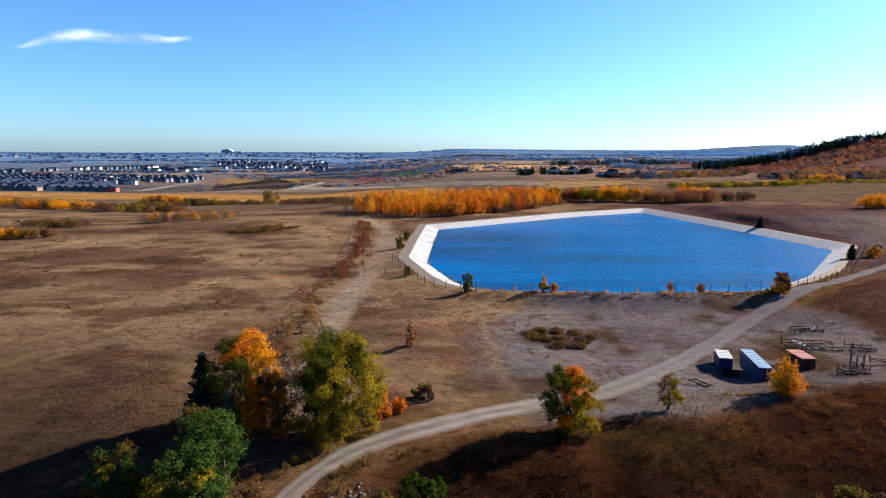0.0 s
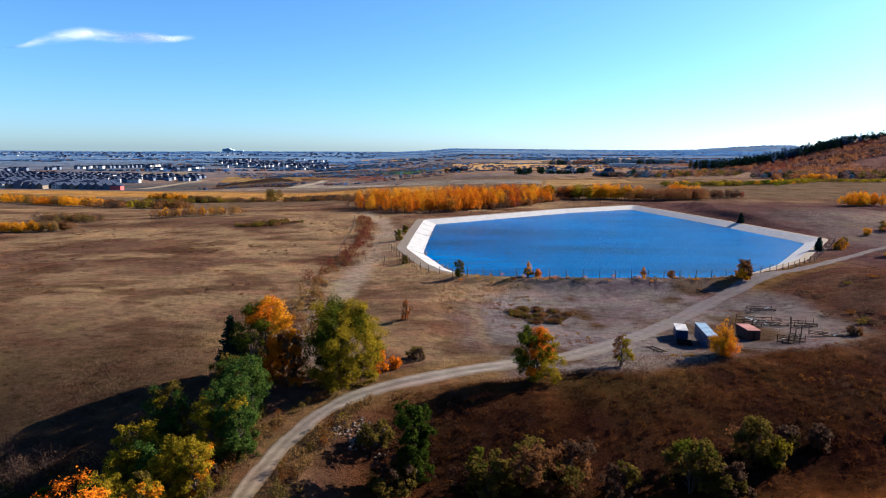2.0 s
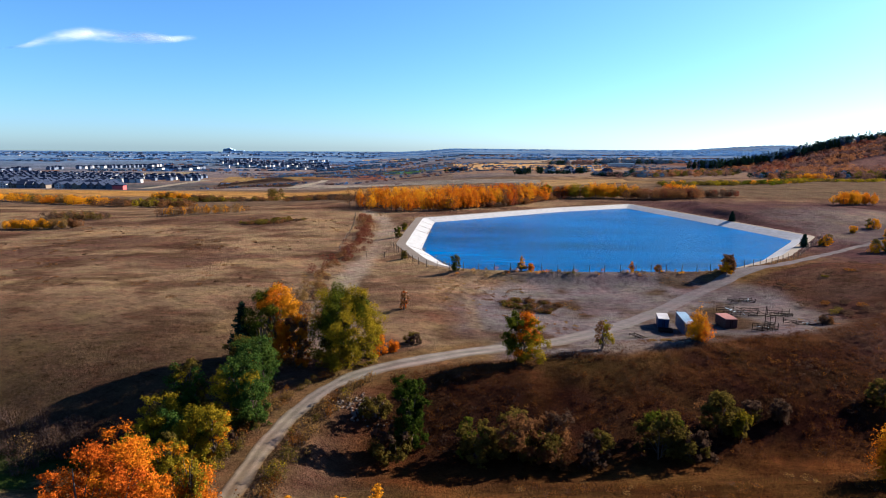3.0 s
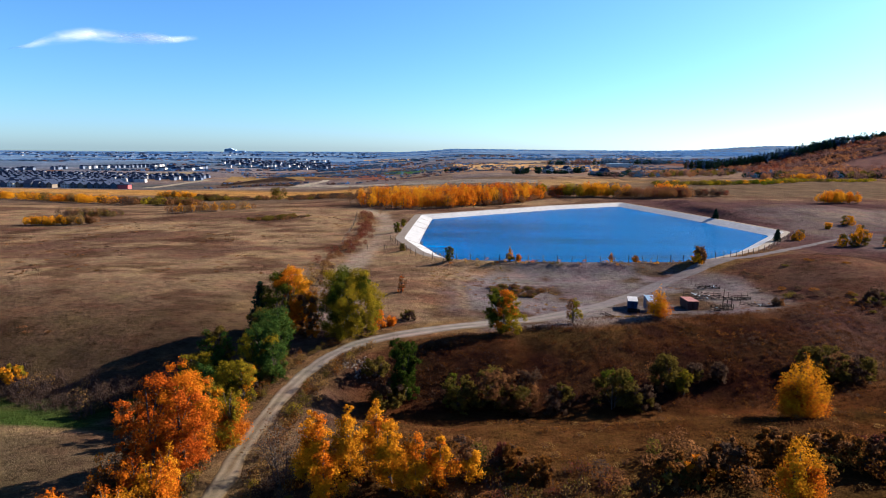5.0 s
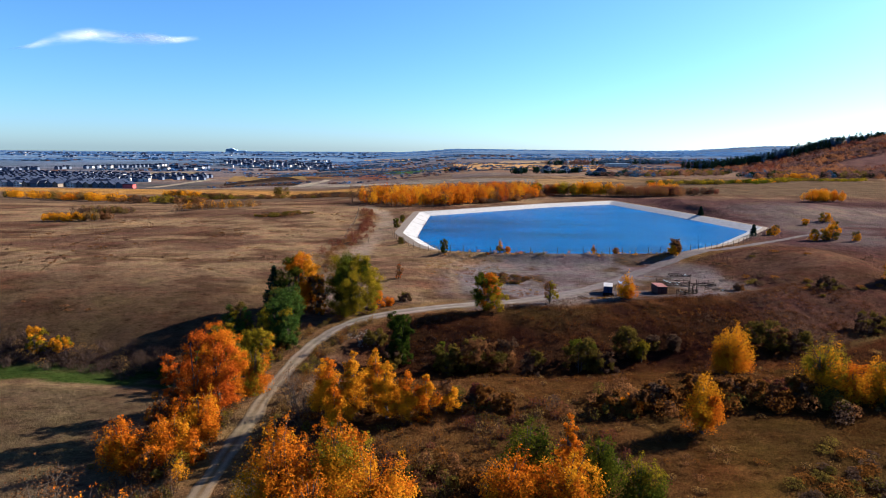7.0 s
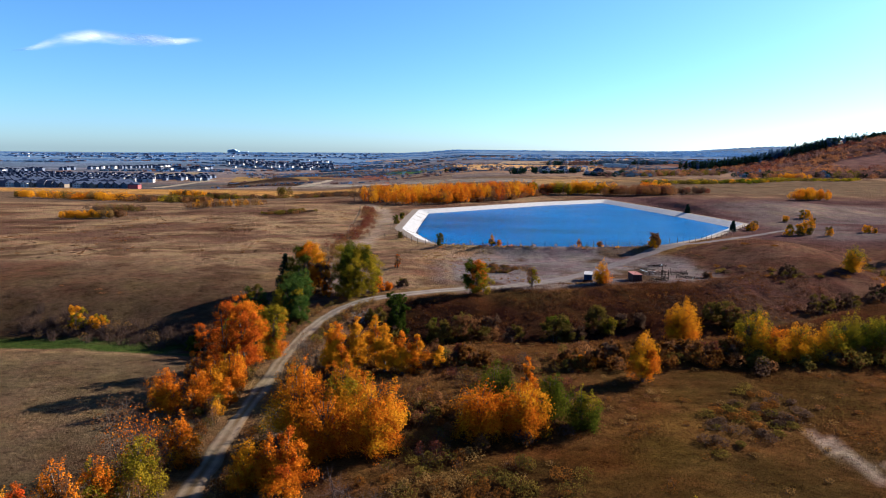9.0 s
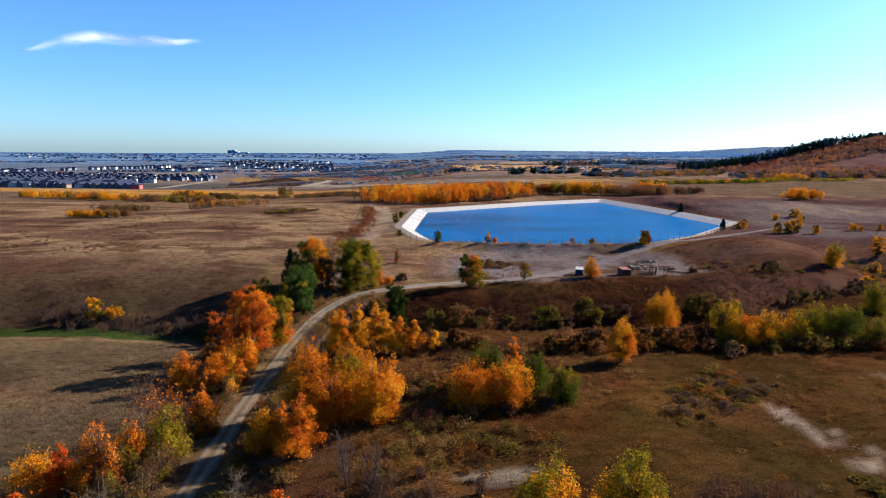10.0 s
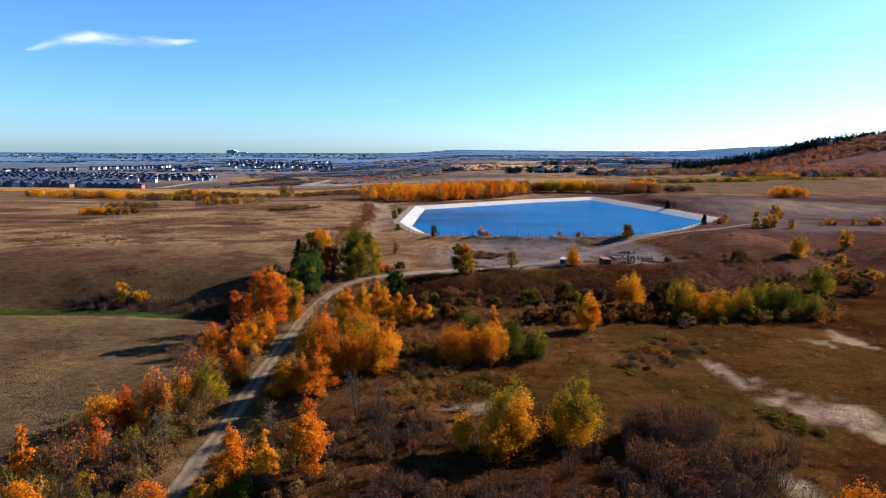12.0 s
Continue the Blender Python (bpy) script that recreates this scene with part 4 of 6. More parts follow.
tree("aspen_tree", -16.0, 9.8, 4.6, 2.6, [("gold", 2), ("orange", 3)], "slender orange aspen near the track", low=0.03, group=LEFT)
tree("aspen_tree", -22.0, 8.0, 4.0, 3.2, [("orange", 3), ("gold", 1)], "bushy orange aspen beside the field", low=0.03, group=LEFT)
tree("aspen_tree", -15.2, 6.0, 2.6, 1.8, [("orange", 1)], "small orange aspen sapling by the track", low=0.06, style="spire", group=LEFT)
tree("aspen_tree", -20.5, 12.0, 4.4, 3.2, [("brown", 3), ("orange", 1)], "brown-orange aspen in the shade", low=0.03, group=LEFT)
for gx, gy, gh, gw, hues in ((-19.6, 9.8, 3.4, 2.0, [("orange", 2), ("brown", 1)]), (-18.8, 12.2, 4.0, 2.2, [("orange", 2), ("rust", 2)]), (-20.6, 6.2, 2.8, 1.9, [("orange", 1)]), (-16.6, 12.8, 3.8, 2.0, [("gold", 1), ("orange", 1)]), (-18.2, 5.2, 2.6, 2.0, [("orange", 2), ("brown", 1)])):
    tree("aspen_tree", gx, gy, gh, gw, hues, "slim orange aspen crowded among its neighbours", low=0.03, group=LEFT)
tree("willow_shrub", -50.5, 39.0, 3.6, 2.8, [("gold", 2), ("yellowgreen", 2)], "yellow willow shrub at the wet strip", low=0.03, stems=4)
tree("willow_shrub", -47.2, 39.3, 2.1, 3.2, [("gold", 2), ("yellowgreen", 1)], "low yellow willow shrub at the wet strip", low=0.03, stems=4)
tree("willow_shrub", -29.5, 31.5, 2.2, 2.0, [("green", 1)], "small green willow shrub in the wet strip", low=0.03, stems=4)
# orange and golden groves right of the track
MID = "autumn trees right of the track"
for gx, gy, gh, gw, hues in ((-5.4, 11.5, 5.2, 2.6, [("gold", 3), ("orange", 2)]), (-3.2, 11.0, 5.6, 2.5, [("gold", 1)]), (-1.4, 12.4, 5.0, 2.3, [("gold", 3), ("orange", 1)]), (-0.2, 9.8, 5.0, 2.4, [("gold", 1)]),
                             (1.6, 9.0, 4.3, 2.2, [("orange", 1), ("gold", 2)]), (3.2, 9.6, 3.8, 2.2, [("orange", 2), ("gold", 1)]), (-4.4, 9.0, 4.2, 2.2, [("orange", 1), ("gold", 1)]), (-6.3, 13.5, 4.4, 2.0, [("gold", 1)]), (5.0, 10.5, 3.0, 2.0, [("brown", 1), ("gold", 1)])):
    tree("aspen_tree", gx, gy, gh, gw, hues, "slender golden aspen in a small grove", style="spire", low=0.06, group=MID, bark=PALEBARK)
tree("aspen_tree", -5.6, -2.5, 6.4, 5.2, [("orange", 5), ("gold", 2)], "broad orange aspen beside the track", low=0.03, stems=2, group=MID)
tree("aspen_tree", -2.2, -1.2, 6.0, 4.6, [("gold", 2), ("yellowgreen", 2), ("orange", 2)], "aspen with yellow, green and orange leaves", low=0.03, stems=2, group=MID)
tree("aspen_tree", 0.9, -6.5, 5.8, 5.4, [("orange", 5), ("gold", 2)], "broad bright orange aspen by the track", low=0.03, stems=2, group=MID)
tree("aspen_tree", -3.0, -7.0, 5.4, 4.2, [("orange", 4), ("rust", 1)], "orange aspen in a dense group", low=0.03, group=MID)
tree("aspen_tree", -4.3, -12.0, 4.6, 2.8, [("orange", 4), ("rust", 2)], "slim dark orange aspen by the track", low=0.03, style="spire", group=MID)
tree("aspen_tree", -8.0, -9.3, 3.6, 2.8, [("gold", 2), ("orange", 2)], "small golden aspen beside the track", low=0.03, group=MID)
tree("aspen_tree", -6.2, -9.8, 3.8, 2.3, [("orange", 1)], "small orange aspen beside the track", low=0.03, group=MID)
tree("aspen_tree", 10.2, -1.0, 5.4, 3.6, [("green", 3), ("yellowgreen", 2)], "aspen still green at its top", low=0.06, group=MID)
tree("aspen_tree", 8.9, -4.0, 4.8, 4.6, [("orange", 5), ("gold", 2)], "orange aspen in the middle group", low=0.03, group=MID)
tree("aspen_tree", 12.4, -4.2, 4.4, 4.8, [("orange", 4), ("gold", 2)], "wide orange aspen in the middle group", low=0.03, group=MID)
tree("aspen_tree", 13.0, -1.0, 5.0, 1.8, [("orange", 1)], "narrow orange aspen between green ones", low=0.06, style="spire", group=MID)
tree("aspen_tree", 14.9, -1.2, 4.2, 2.8, [("green", 3), ("yellowgreen", 1)], "green aspen beside orange ones", low=0.03, group=MID)
tree("aspen_tree", 17.2, -3.2, 3.8, 2.6, [("yellowgreen", 2), ("green", 2)], "small yellow-green aspen beside green ones", low=0.03, group=MID)
# trees across the near meadow
RIGHT = "trees on the meadow"
tree("aspen_tree", 36.2, 24.6, 5.6, 5.4, [("gold", 4), ("orange", 2)], "round golden-orange aspen on the meadow", low=0.06, stems=2, group=RIGHT)
tree("aspen_tree", 25.6, 7.6, 5.3, 2.9, [("gold", 3), ("orange", 2)], "upright golden aspen with a bare foot", low=0.22, group=RIGHT)
tree("aspen_tree", 40.8, 16.0, 5.4, 4.6, [("yellowgreen", 3), ("gold", 3)], "yellow-green aspen in a hedge-like row", low=0.03, group=RIGHT)
tree("aspen_tree", 42.4, 14.4, 3.4, 3.6, [("orange", 3), ("gold", 1)], "low orange aspen in a hedge-like row", low=0.04, group=RIGHT)
tree("aspen_tree", 45.2, 14.6, 4.2, 3.8, [("gold", 3), ("yellowgreen", 1)], "golden aspen in a hedge-like row", low=0.03, group=RIGHT)
tree("aspen_tree", 48.6, 14.8, 4.0, 3.6, [("gold", 3), ("yellowgreen", 2)], "yellow aspen in a hedge-like row", low=0.03, group=RIGHT)
tree("aspen_tree", 52.0, 16.5, 5.0, 4.6, [("yellowgreen", 3), ("green", 3)], "green-yellow aspen in a hedge-like row", low=0.03, stems=2, group=RIGHT)
tree("aspen_tree", 55.5, 16.5, 4.8, 4.8, [("green", 3), ("yellowgreen", 2)], "green aspen at the end of the row", low=0.03, stems=2, group=RIGHT)
tree("aspen_tree", 58.5, 14.8, 3.4, 3.4, [("yellowgreen", 2), ("olive", 2)], "low olive aspen at the end of the row", low=0.03, group=RIGHT)
tree("aspen_tree", 68.5, 29.5, 4.6, 4.2, [("yellowgreen", 3), ("olive", 1)], "yellow-green aspen above the gully", low=0.03, group=RIGHT)
tree("aspen_tree", 91.0, 73.5, 5.9, 4.0, [("yellowgreen", 2), ("gold", 2)], "yellow-green aspen at the foot of the knoll", low=0.06, group=RIGHT)
tree("aspen_tree", 112.0, 89.5, 3.2, 2.6, [("gold", 1), ("olive", 1)], "small yellow aspen on the far slope", low=0.03, group=RIGHT)
# nearest trees
NEAR = "nearest autumn trees"
tree("aspen_tree", 12.4, -23.5, 5.8, 4.2, [("orange", 1), ("gold", 4), ("yellowgreen", 2)], "golden aspen with an open crown", dense=1.4, low=0.06, stems=2, group=NEAR, bark=PALEBARK, side=(-0.8, 0, 1))
tree("aspen_tree", 9.0, -23.6, 3.2, 1.9, [("gold", 1)], "small golden aspen on a thin stem", low=0.4, group=NEAR, bark=PALEBARK)
tree("aspen_tree", 17.9, -21.5, 5.2, 3.9, [("gold", 3), ("yellowgreen", 4)], "rounded yellow-green aspen above the brush", dense=1.4, low=0.03, group=NEAR, side=(0, 0, 1))
tree("aspen_tree", -1.8, -26.6, 5.7, 2.6, [("orange", 3), ("rust", 1)], "flame-shaped orange aspen near the track", style="spire", low=0.14, group=NEAR, bark=PALEBARK)
tree("aspen_tree", -7.6, -25.4, 4.4, 2.3, [("orange", 3), ("gold", 1)], "slim orange aspen beside the track", style="spire", low=0.06, group=NEAR, bark=PALEBARK)
tree("aspen_tree", -4.9, -26.3, 3.4, 1.6, [("gold", 1)], "slim golden aspen near the track", style="spire", low=0.06, group=NEAR, bark=PALEBARK)
tree("aspen_tree", -8.6, -28.4, 2.4, 1.5, [("gold", 1)], "golden aspen sapling beside the track", style="spire", low=0.03, group=NEAR)
tree("aspen_tree", -5.6, -29.0, 1.9, 1.4, [("green", 1)], "green aspen sapling near the track", low=0.03, group=NEAR)
tree("aspen_tree", 33.0, -31.5, 2.6, 2.6, [("orange", 1)], "small orange aspen on the meadow", low=0.03, group=NEAR)
ROW = "trees left of the near track"
tree("aspen_tree", -18.8, -13.6, 5.8, 2.9, [("orange", 3), ("brown", 2)], "tall orange aspen by the field", low=0.06, group=ROW, bark=PALEBARK)
tree("aspen_tree", -22.0, -13.0, 3.8, 2.0, [("red", 2), ("rust", 1)], "narrow red-leaved aspen beside the field", style="spire", low=0.06, group=ROW)
tree("aspen_tree", -24.4, -12.6, 3.7, 3.4, [("gold", 3), ("orange", 1)], "golden aspen at the field's edge", low=0.03, group=ROW)
tree("aspen_tree", -17.6, -11.4, 4.6, 2.7, [("yellowgreen", 2), ("orange", 2)], "yellow-green and orange aspen by the field", low=0.03, group=ROW)
tree("aspen_tree", -15.5, -9.8, 4.7, 3.2, [("yellowgreen", 4), ("olive", 1)], "yellow-green aspen beside the track", low=0.03, group=ROW)
tree("aspen_tree", -14.4, -5.6, 4.2, 2.4, [("orange", 3), ("brown", 1)], "orange-brown aspen beside the track", low=0.03, group=ROW)
tree("aspen_tree", -21.3, -18.6, 3.4, 1.6, [("orange", 2), ("red", 1)], "narrow orange-red aspen by the field", style="spire", low=0.15, group=ROW, bark=PALEBARK)
tree("aspen_tree", -25.4, -21.6, 4.2, 1.5, [("orange", 1)], "narrow orange aspen at the field's edge", style="spire", low=0.15, group=ROW, bark=PALEBARK)
tree("aspen_tree", -26.0, -26.5, 3.4, 3.0, [("gold", 2), ("orange", 1)], "golden aspen near the field", low=0.03, group=ROW)
tree("aspen_tree", -22.0, -27.0, 3.0, 2.6, [("orange", 1), ("gold", 1)], "low gold and orange aspen by the field", low=0.03, group=ROW)
tree("aspen_tree", -12.0, -29.5, 3.0, 3.0, [("orange", 2), ("brown", 1)], "low orange aspen at the track", low=0.03, group=ROW)
bare_tree("bare_aspen", -21.8, -21.5, 4.3, 3.2, "orange", "leafless grey aspen with a few orange leaves", 160, ROW)
bare_tree("bare_aspen", -18.5, -21.5, 4.2, 3.0, "orange", "leafless grey aspen beside the track", 60, ROW)
bare_tree("bare_aspen", -15.0, -20.0, 4.6, 2.8, "olive", "nearly bare aspen with olive leaves", 240, ROW)
bare_tree("bare_aspen", -20.6, -3.4, 6.0, 4.4, "brown", "nearly bare aspen with thin brown leaves", 600, ROW)
bare_tree("bare_aspen", -17.4, -6.4, 5.6, 3.6, "orange", "nearly bare aspen with thin orange leaves", 500, ROW)
bare_tree("bare_aspen", -23.0, -16.6, 3.6, 2.8, "rust", "bare grey aspen behind orange ones", 50, ROW)
bare_tree("bare_aspen", -7.3, -17.8, 3.1, 2.0, "olive", "small leafless grey aspen by the track", 20)
bare_tree("bare_aspen", 0.2, -17.0, 4.6, 2.6, "grey", "leafless pale aspen with fine twigs", 20)
bare_tree("bare_aspen", 1.8, -17.8, 3.8, 2.2, "grey", "leafless pale aspen beside another", 20)
bare_tree("bare_aspen", -9.6, 16.0, 5.0, 3.6, "brown", "bare brown shrub-like tree beside the track", 160)
bare_tree("bare_aspen", -8.2, 12.5, 4.4, 3.2, "brown", "bare brown tree beside the track", 120)
# ---- the slope, the gully and the yard ----
tree("maple_tree", 11.0, 48.0, 5.4, 5.0, [("green", 4), ("orange", 3), ("yellowgreen", 3)], "round tree half green half orange by the road", dense=1.5, low=0.03, stems=2, side=(1.0, -0.8, -0.3))
tree("small_tree", 20.9, 51.2, 3.4, 2.4, [("yellowgreen", 2), ("brown", 2)], "thin yellowing tree at the yard's edge", low=0.2, dense=0.5)
tree("aspen_tree", 33.9, 55.2, 4.0, 2.5, [("gold", 4), ("orange", 1)], "bright golden aspen in front of the storage boxes", low=0.06)
tree("dark_poplar_tree", -0.9, 34.8, 6.8, 3.6, [("deepgreen", 1)], "dark green upright tree in the gully", low=0.03, dense=1.5)
GULLY = "willow shrubs in the gully"
for gx, gy, gh, gw, hues, words in (
    (-2.8, 33.2, 2.9, 4.4, [("olive", 2), ("grey", 1)], "olive-grey"), (-4.6, 38.0, 2.0, 3.4, [("olive", 1)], "olive"), (5.0, 33.6, 3.4, 4.2, [("green", 1), ("olive", 2)], "green"),
    (8.6, 34.0, 4.0, 5.4, [("olive", 4), ("brown", 2)], "olive and brown"), (11.8, 32.8, 3.0, 2.9, [("olive", 1), ("brown", 1)], "brown"), (12.5, 35.5, 3.4, 3.4, [("brown", 2), ("grey", 1)], "rust-brown"), (15.7, 33.3, 3.0, 3.4, [("grey", 3), ("olive", 1)], "grey"),
    (22.4, 35.6, 4.0, 4.6, [("olive", 5), ("green", 1)], "olive"), (24.8, 34.6, 2.7, 4.2, [("olive", 2), ("grey", 2)], "grey-olive"), (28.9, 38.0, 4.0, 4.0, [("olive", 3), ("brown", 1)], "dark olive"),
    (30.6, 37.6, 2.5, 2.7, [("yellowgreen", 1), ("olive", 2)], "yellow-olive"), (33.0, 40.0, 2.0, 2.4, [("grey", 1), ("olive", 1)], "grey"), (36.0, 40.0, 2.1, 2.0, [("grey", 1)], "thin grey"),
    (51.0, 42.6, 3.7, 4.2, [("olive", 3), ("brown", 1)], "olive"), (54.8, 43.0, 3.2, 4.4, [("olive", 1), ("grey", 1)], "grey-olive"), (48.6, 43.4, 3.2, 2.8, [("olive", 1)], "dark olive"),
    (72.0, 53.0, 3.2, 5.0, [("olive", 2), ("grey", 2)], "grey-olive"), (78.0, 55.0, 3.0, 4.6, [("grey", 2), ("olive", 1)], "grey"), (84.0, 57.0, 2.6, 4.4, [("grey", 1), ("brown", 1)], "grey-brown"), (75.2, 69.3, 2.4, 4.6, [("grey", 3), ("olive", 1)], "dark grey"), (88.6, 61.5, 3.0, 5.4, [("grey", 2), ("deepgreen", 1)], "dark grey-green"), (78.0, 37.5, 1.9, 3.6, [("brown", 2), ("orange", 1)], "orange-brown"), (83.0, 38.6, 2.0, 4.2, [("gold", 1), ("olive", 2)], "golden olive"), (75.0, 28.6, 2.4, 5.2, [("grey", 2), ("olive", 1)], "dark"), (61.6, 17.6, 2.0, 4.4, [("brown", 2), ("olive", 1)], "rust-brown"), (94.5, 66.5, 2.2, 4.0, [("gold", 1), ("olive", 1)], "yellow-olive"), (90.0, 60.0, 3.0, 5.0, [("grey", 2), ("olive", 1)], "grey")):
    tree("willow_shrub", gx, gy, gh, gw, hues, f"{words} willow shrub at the bottom of the gully", low=0.02, stems=5, group=GULLY)
MEADOW = "low shrubs on the meadow"
for gx, gy, gh, gw, hues in ((19.1, 11.2, 2.3, 2.8, [("olive", 2), ("brown", 1)]), (21.4, 11.0, 2.4, 2.6, [("brown", 1), ("orange", 1)]), (23.6, 12.0, 3.0, 3.2, [("grey", 2), ("brown", 1)]), (28.0, 14.2, 2.6, 3.6, [("brown", 2), ("rustgrass", 2)]),
                             (31.6, 14.4, 2.7, 3.8, [("brown", 2), ("rustgrass", 2)]), (34.4, 13.6, 2.9, 4.0, [("wine", 1), ("brown", 2), ("rustgrass", 3)]), (37.6, 14.6, 3.0, 3.0, [("brown", 1), ("grey", 1)]), (7.8, 12.0, 2.6, 3.0, [("grey", 2), ("wine", 1)]), (10.0, 11.0, 2.0, 2.4, [("brown", 1)])):
    tree("brush_shrub", gx, gy, 0.78 * gh, gw, hues + [("rustgrass", 2)], "tangled brown and wine-red brush on the meadow", low=0.02, stems=5, group=MEADOW, leaf=0.2)
# along the pond
tree("pond_shrub", 58.6, 99.5, 3.7, 3.3, [("gold", 2), ("brown", 2)], "rounded yellow-brown shrub outside the fence", dense=1.6, low=0.02, stems=4)
tree("pond_shrub", 4.4, 99.6, 3.2, 2.0, [("green", 2), ("olive", 1)], "bushy green shrub on the pond bank", low=0.03, stems=2)
conifer("young_spruce", 96.0, 136.5, 3.2, 2.4, "young dark spruce at the pond corner")
conifer("young_spruce", 104.6, 193.5, 3.4, 2.8, "dark round spruce on the pond rim")
tree("pond_shrub", 17.6, 99.6, 2.8, 1.5, [("gold", 1), ("olive", 1)], "narrow yellow shrub at the fence", style="spire", low=0.03)
tree("pond_shrub", 19.4, 99.6, 1.5, 1.4, [("orange", 1)], "low orange shrub at the fence", low=0.03, stems=3)
tree("pond_shrub", 39.7, 100.2, 1.9, 1.0, [("orange", 1), ("brown", 1)], "small orange-brown shrub at the fence", style="spire", low=0.03)
tree("pond_shrub", 45.0, 100.2, 1.5, 1.5, [("orange", 1), ("brown", 1)], "low orange-brown shrub at the fence", low=0.03, stems=3)
tree("pond_shrub", -10.6, 146.0, 3.0, 2.2, [("olive", 1), ("green", 1)], "green shrub on the sandy bank", low=0.03, stems=3)
tree("pond_shrub", -9.8, 161.0, 2.2, 2.2, [("olive", 1), ("yellowgreen", 1)], "olive shrub on the sandy bank", low=0.03, stems=3)
tree("pond_shrub", -6.8, 114.0, 1.8, 1.5, [("olive", 1)], "small olive shrub on the pond bank", low=0.03, stems=3)
tree("bank_shrub", -3.9, 70.2, 3.2, 1.5, [("brown", 2), ("rust", 1)], "thin rust-brown shrub on the bank", style="spire", low=0.06, dense=0.5)
tree("bank_shrub", -1.8, 56.2, 1.3, 2.6, [("grey", 1), ("olive", 1)], "low grey shrub on the bank", low=0.02, stems=4)
CORNER = "yellow shrubs beyond the pond corner"
for gx, gy, gh, gw in ((104.6, 140.4, 3.2, 2.4), (102.4, 139.4, 2.0, 1.8), (139.7, 138.8, 2.4, 3.0), (141.6, 138.0, 1.6, 1.8), (150.3, 141.4, 1.8, 1.6), (157.4, 142.4, 2.4, 2.8), (160.0, 142.9, 2.6, 3.2), (129.7, 167.1, 2.4, 2.4), (121.8, 102.7, 5.2, 3.6), (110.6, 131.0, 3.3, 3.0), (114.0, 131.5, 3.4, 3.0), (117.0, 132.5, 4.2, 4.0), (142.3, 176.0, 3.4, 5.2), (122.6, 131.0, 2.8, 2.4), (134.0, 158.0, 2.6, 2.4)):
    tree("autumn_shrub", gx, gy, gh, gw, [("gold", 2), ("olive", 1)], "yellow autumn shrub beyond the pond", low=0.03, stems=3, group=CORNER)
# ---- storage boxes and scrap in the yard ----
# blue and red wall tones darkened for the shade on the boxes' sides
BLUE = plain("blue_sheet", (0.006, 0.022, 0.075), (0.013, 0.042, 0.12), 1.5, 0.5, 0.1, 0.4)
PALEROOF = plain("pale_roof", (0.22, 0.34, 0.46), (0.34, 0.48, 0.60), 1.2, 0.4, 0.3, 0.5)
WHITEROOF = plain("white_roof", (0.36, 0.38, 0.41), (0.52, 0.54, 0.57), 1.2, 0.5)
REDROOF = plain("red_roof", (0.21, 0.075, 0.068), (0.33, 0.13, 0.11), 1.2, 0.6)
REDWALL = plain("shaded_red_wall", (0.035, 0.010, 0.010), (0.07, 0.022, 0.02), 1.5, 0.7)
RUST = plain("rusty_steel", (0.008, 0.006, 0.007), (0.026, 0.016, 0.015), 5, 0.9, 0.0, 0.1)
PALESTONE = plain("pale_stone", (0.10, 0.09, 0.078), (0.22, 0.20, 0.175), 3, 0.9, 0.0, 0.0)
CONCRETE = plain("concrete", (0.07, 0.066, 0.062), (0.15, 0.14, 0.13), 3, 0.9)


def storage_box(x, y, turn, length, width, height, wall, roof, label, skids=0.15):
    """A ribbed steel box with its own roof, doors and skids."""
    ob = thing("storage_box", x, y, label, "container", "storage boxes in the yard", turn=turn)
    s = Soup()
    n = int(length / 0.28)
    for side in (-1, 1):
        for k in range(n):
            s.box(side * (width / 2 - 0.03 + 0.02 * (k % 2)), -length / 2 + (k + 0.5) * length / n, skids + height / 2, 0.06, length / n, height)
    s.box(0, length / 2 - 0.03, skids + height / 2, width - 0.08, 0.05, height)
    s.box(0, 0, skids + 0.05, width - 0.1, length - 0.1, 0.1)
    part("body", s.mesh("body", wall), ob)
    for side in (-1, 1):
        d = Soup()
        d.box(side * width / 4, -length / 2 + 0.02, skids + height / 2, width / 2 - 0.03, 0.06, height - 0.06)
        door = part("door", d.mesh("door", wall), ob)
        b = Soup()
        b.tube([(side * 0.12, -length / 2 - 0.04, skids + 0.1), (side * 0.12, -length / 2 - 0.04, skids + height - 0.1)], 0.025, 6)
        part("lock_bar", b.mesh("lock_bar", RUST), door, "steel lock bar")
    r = Soup()
    r.box(0, 0, skids + height + 0.04, width + 0.08, length + 0.08, 0.08)
    for k in range(int(length / 0.6)):
        r.box(0, -length / 2 + 0.3 + k * 0.6, skids + height + 0.095, width - 0.05, 0.05, 0.03)
    part("roof", r.mesh("roof", roof), ob)
    for side in (-1, 1):
        k = Soup()
        k.box(side * width * 0.35, 0, skids / 2 - 0.05, 0.14, length, skids + 0.1)
        part("skid", k.mesh("skid", RUST), ob, "dark steel skid")
    return ob


storage_box(35.2, 70.5, -15, 3.2, 1.53, 1.5, BLUE, WHITEROOF, "small blue steel box with a white roof", 0.1)
storage_box(36.9, 66.3, -9, 6.2, 1.32, 2.0, BLUE, PALEROOF, "long blue steel box with a pale blue roof", 0.1)
storage_box(44.7, 70.3, 1, 3.2, 1.78, 1.36, REDWALL, REDROOF, "red steel box with darkened walls and a lighter red roof", 0.1)


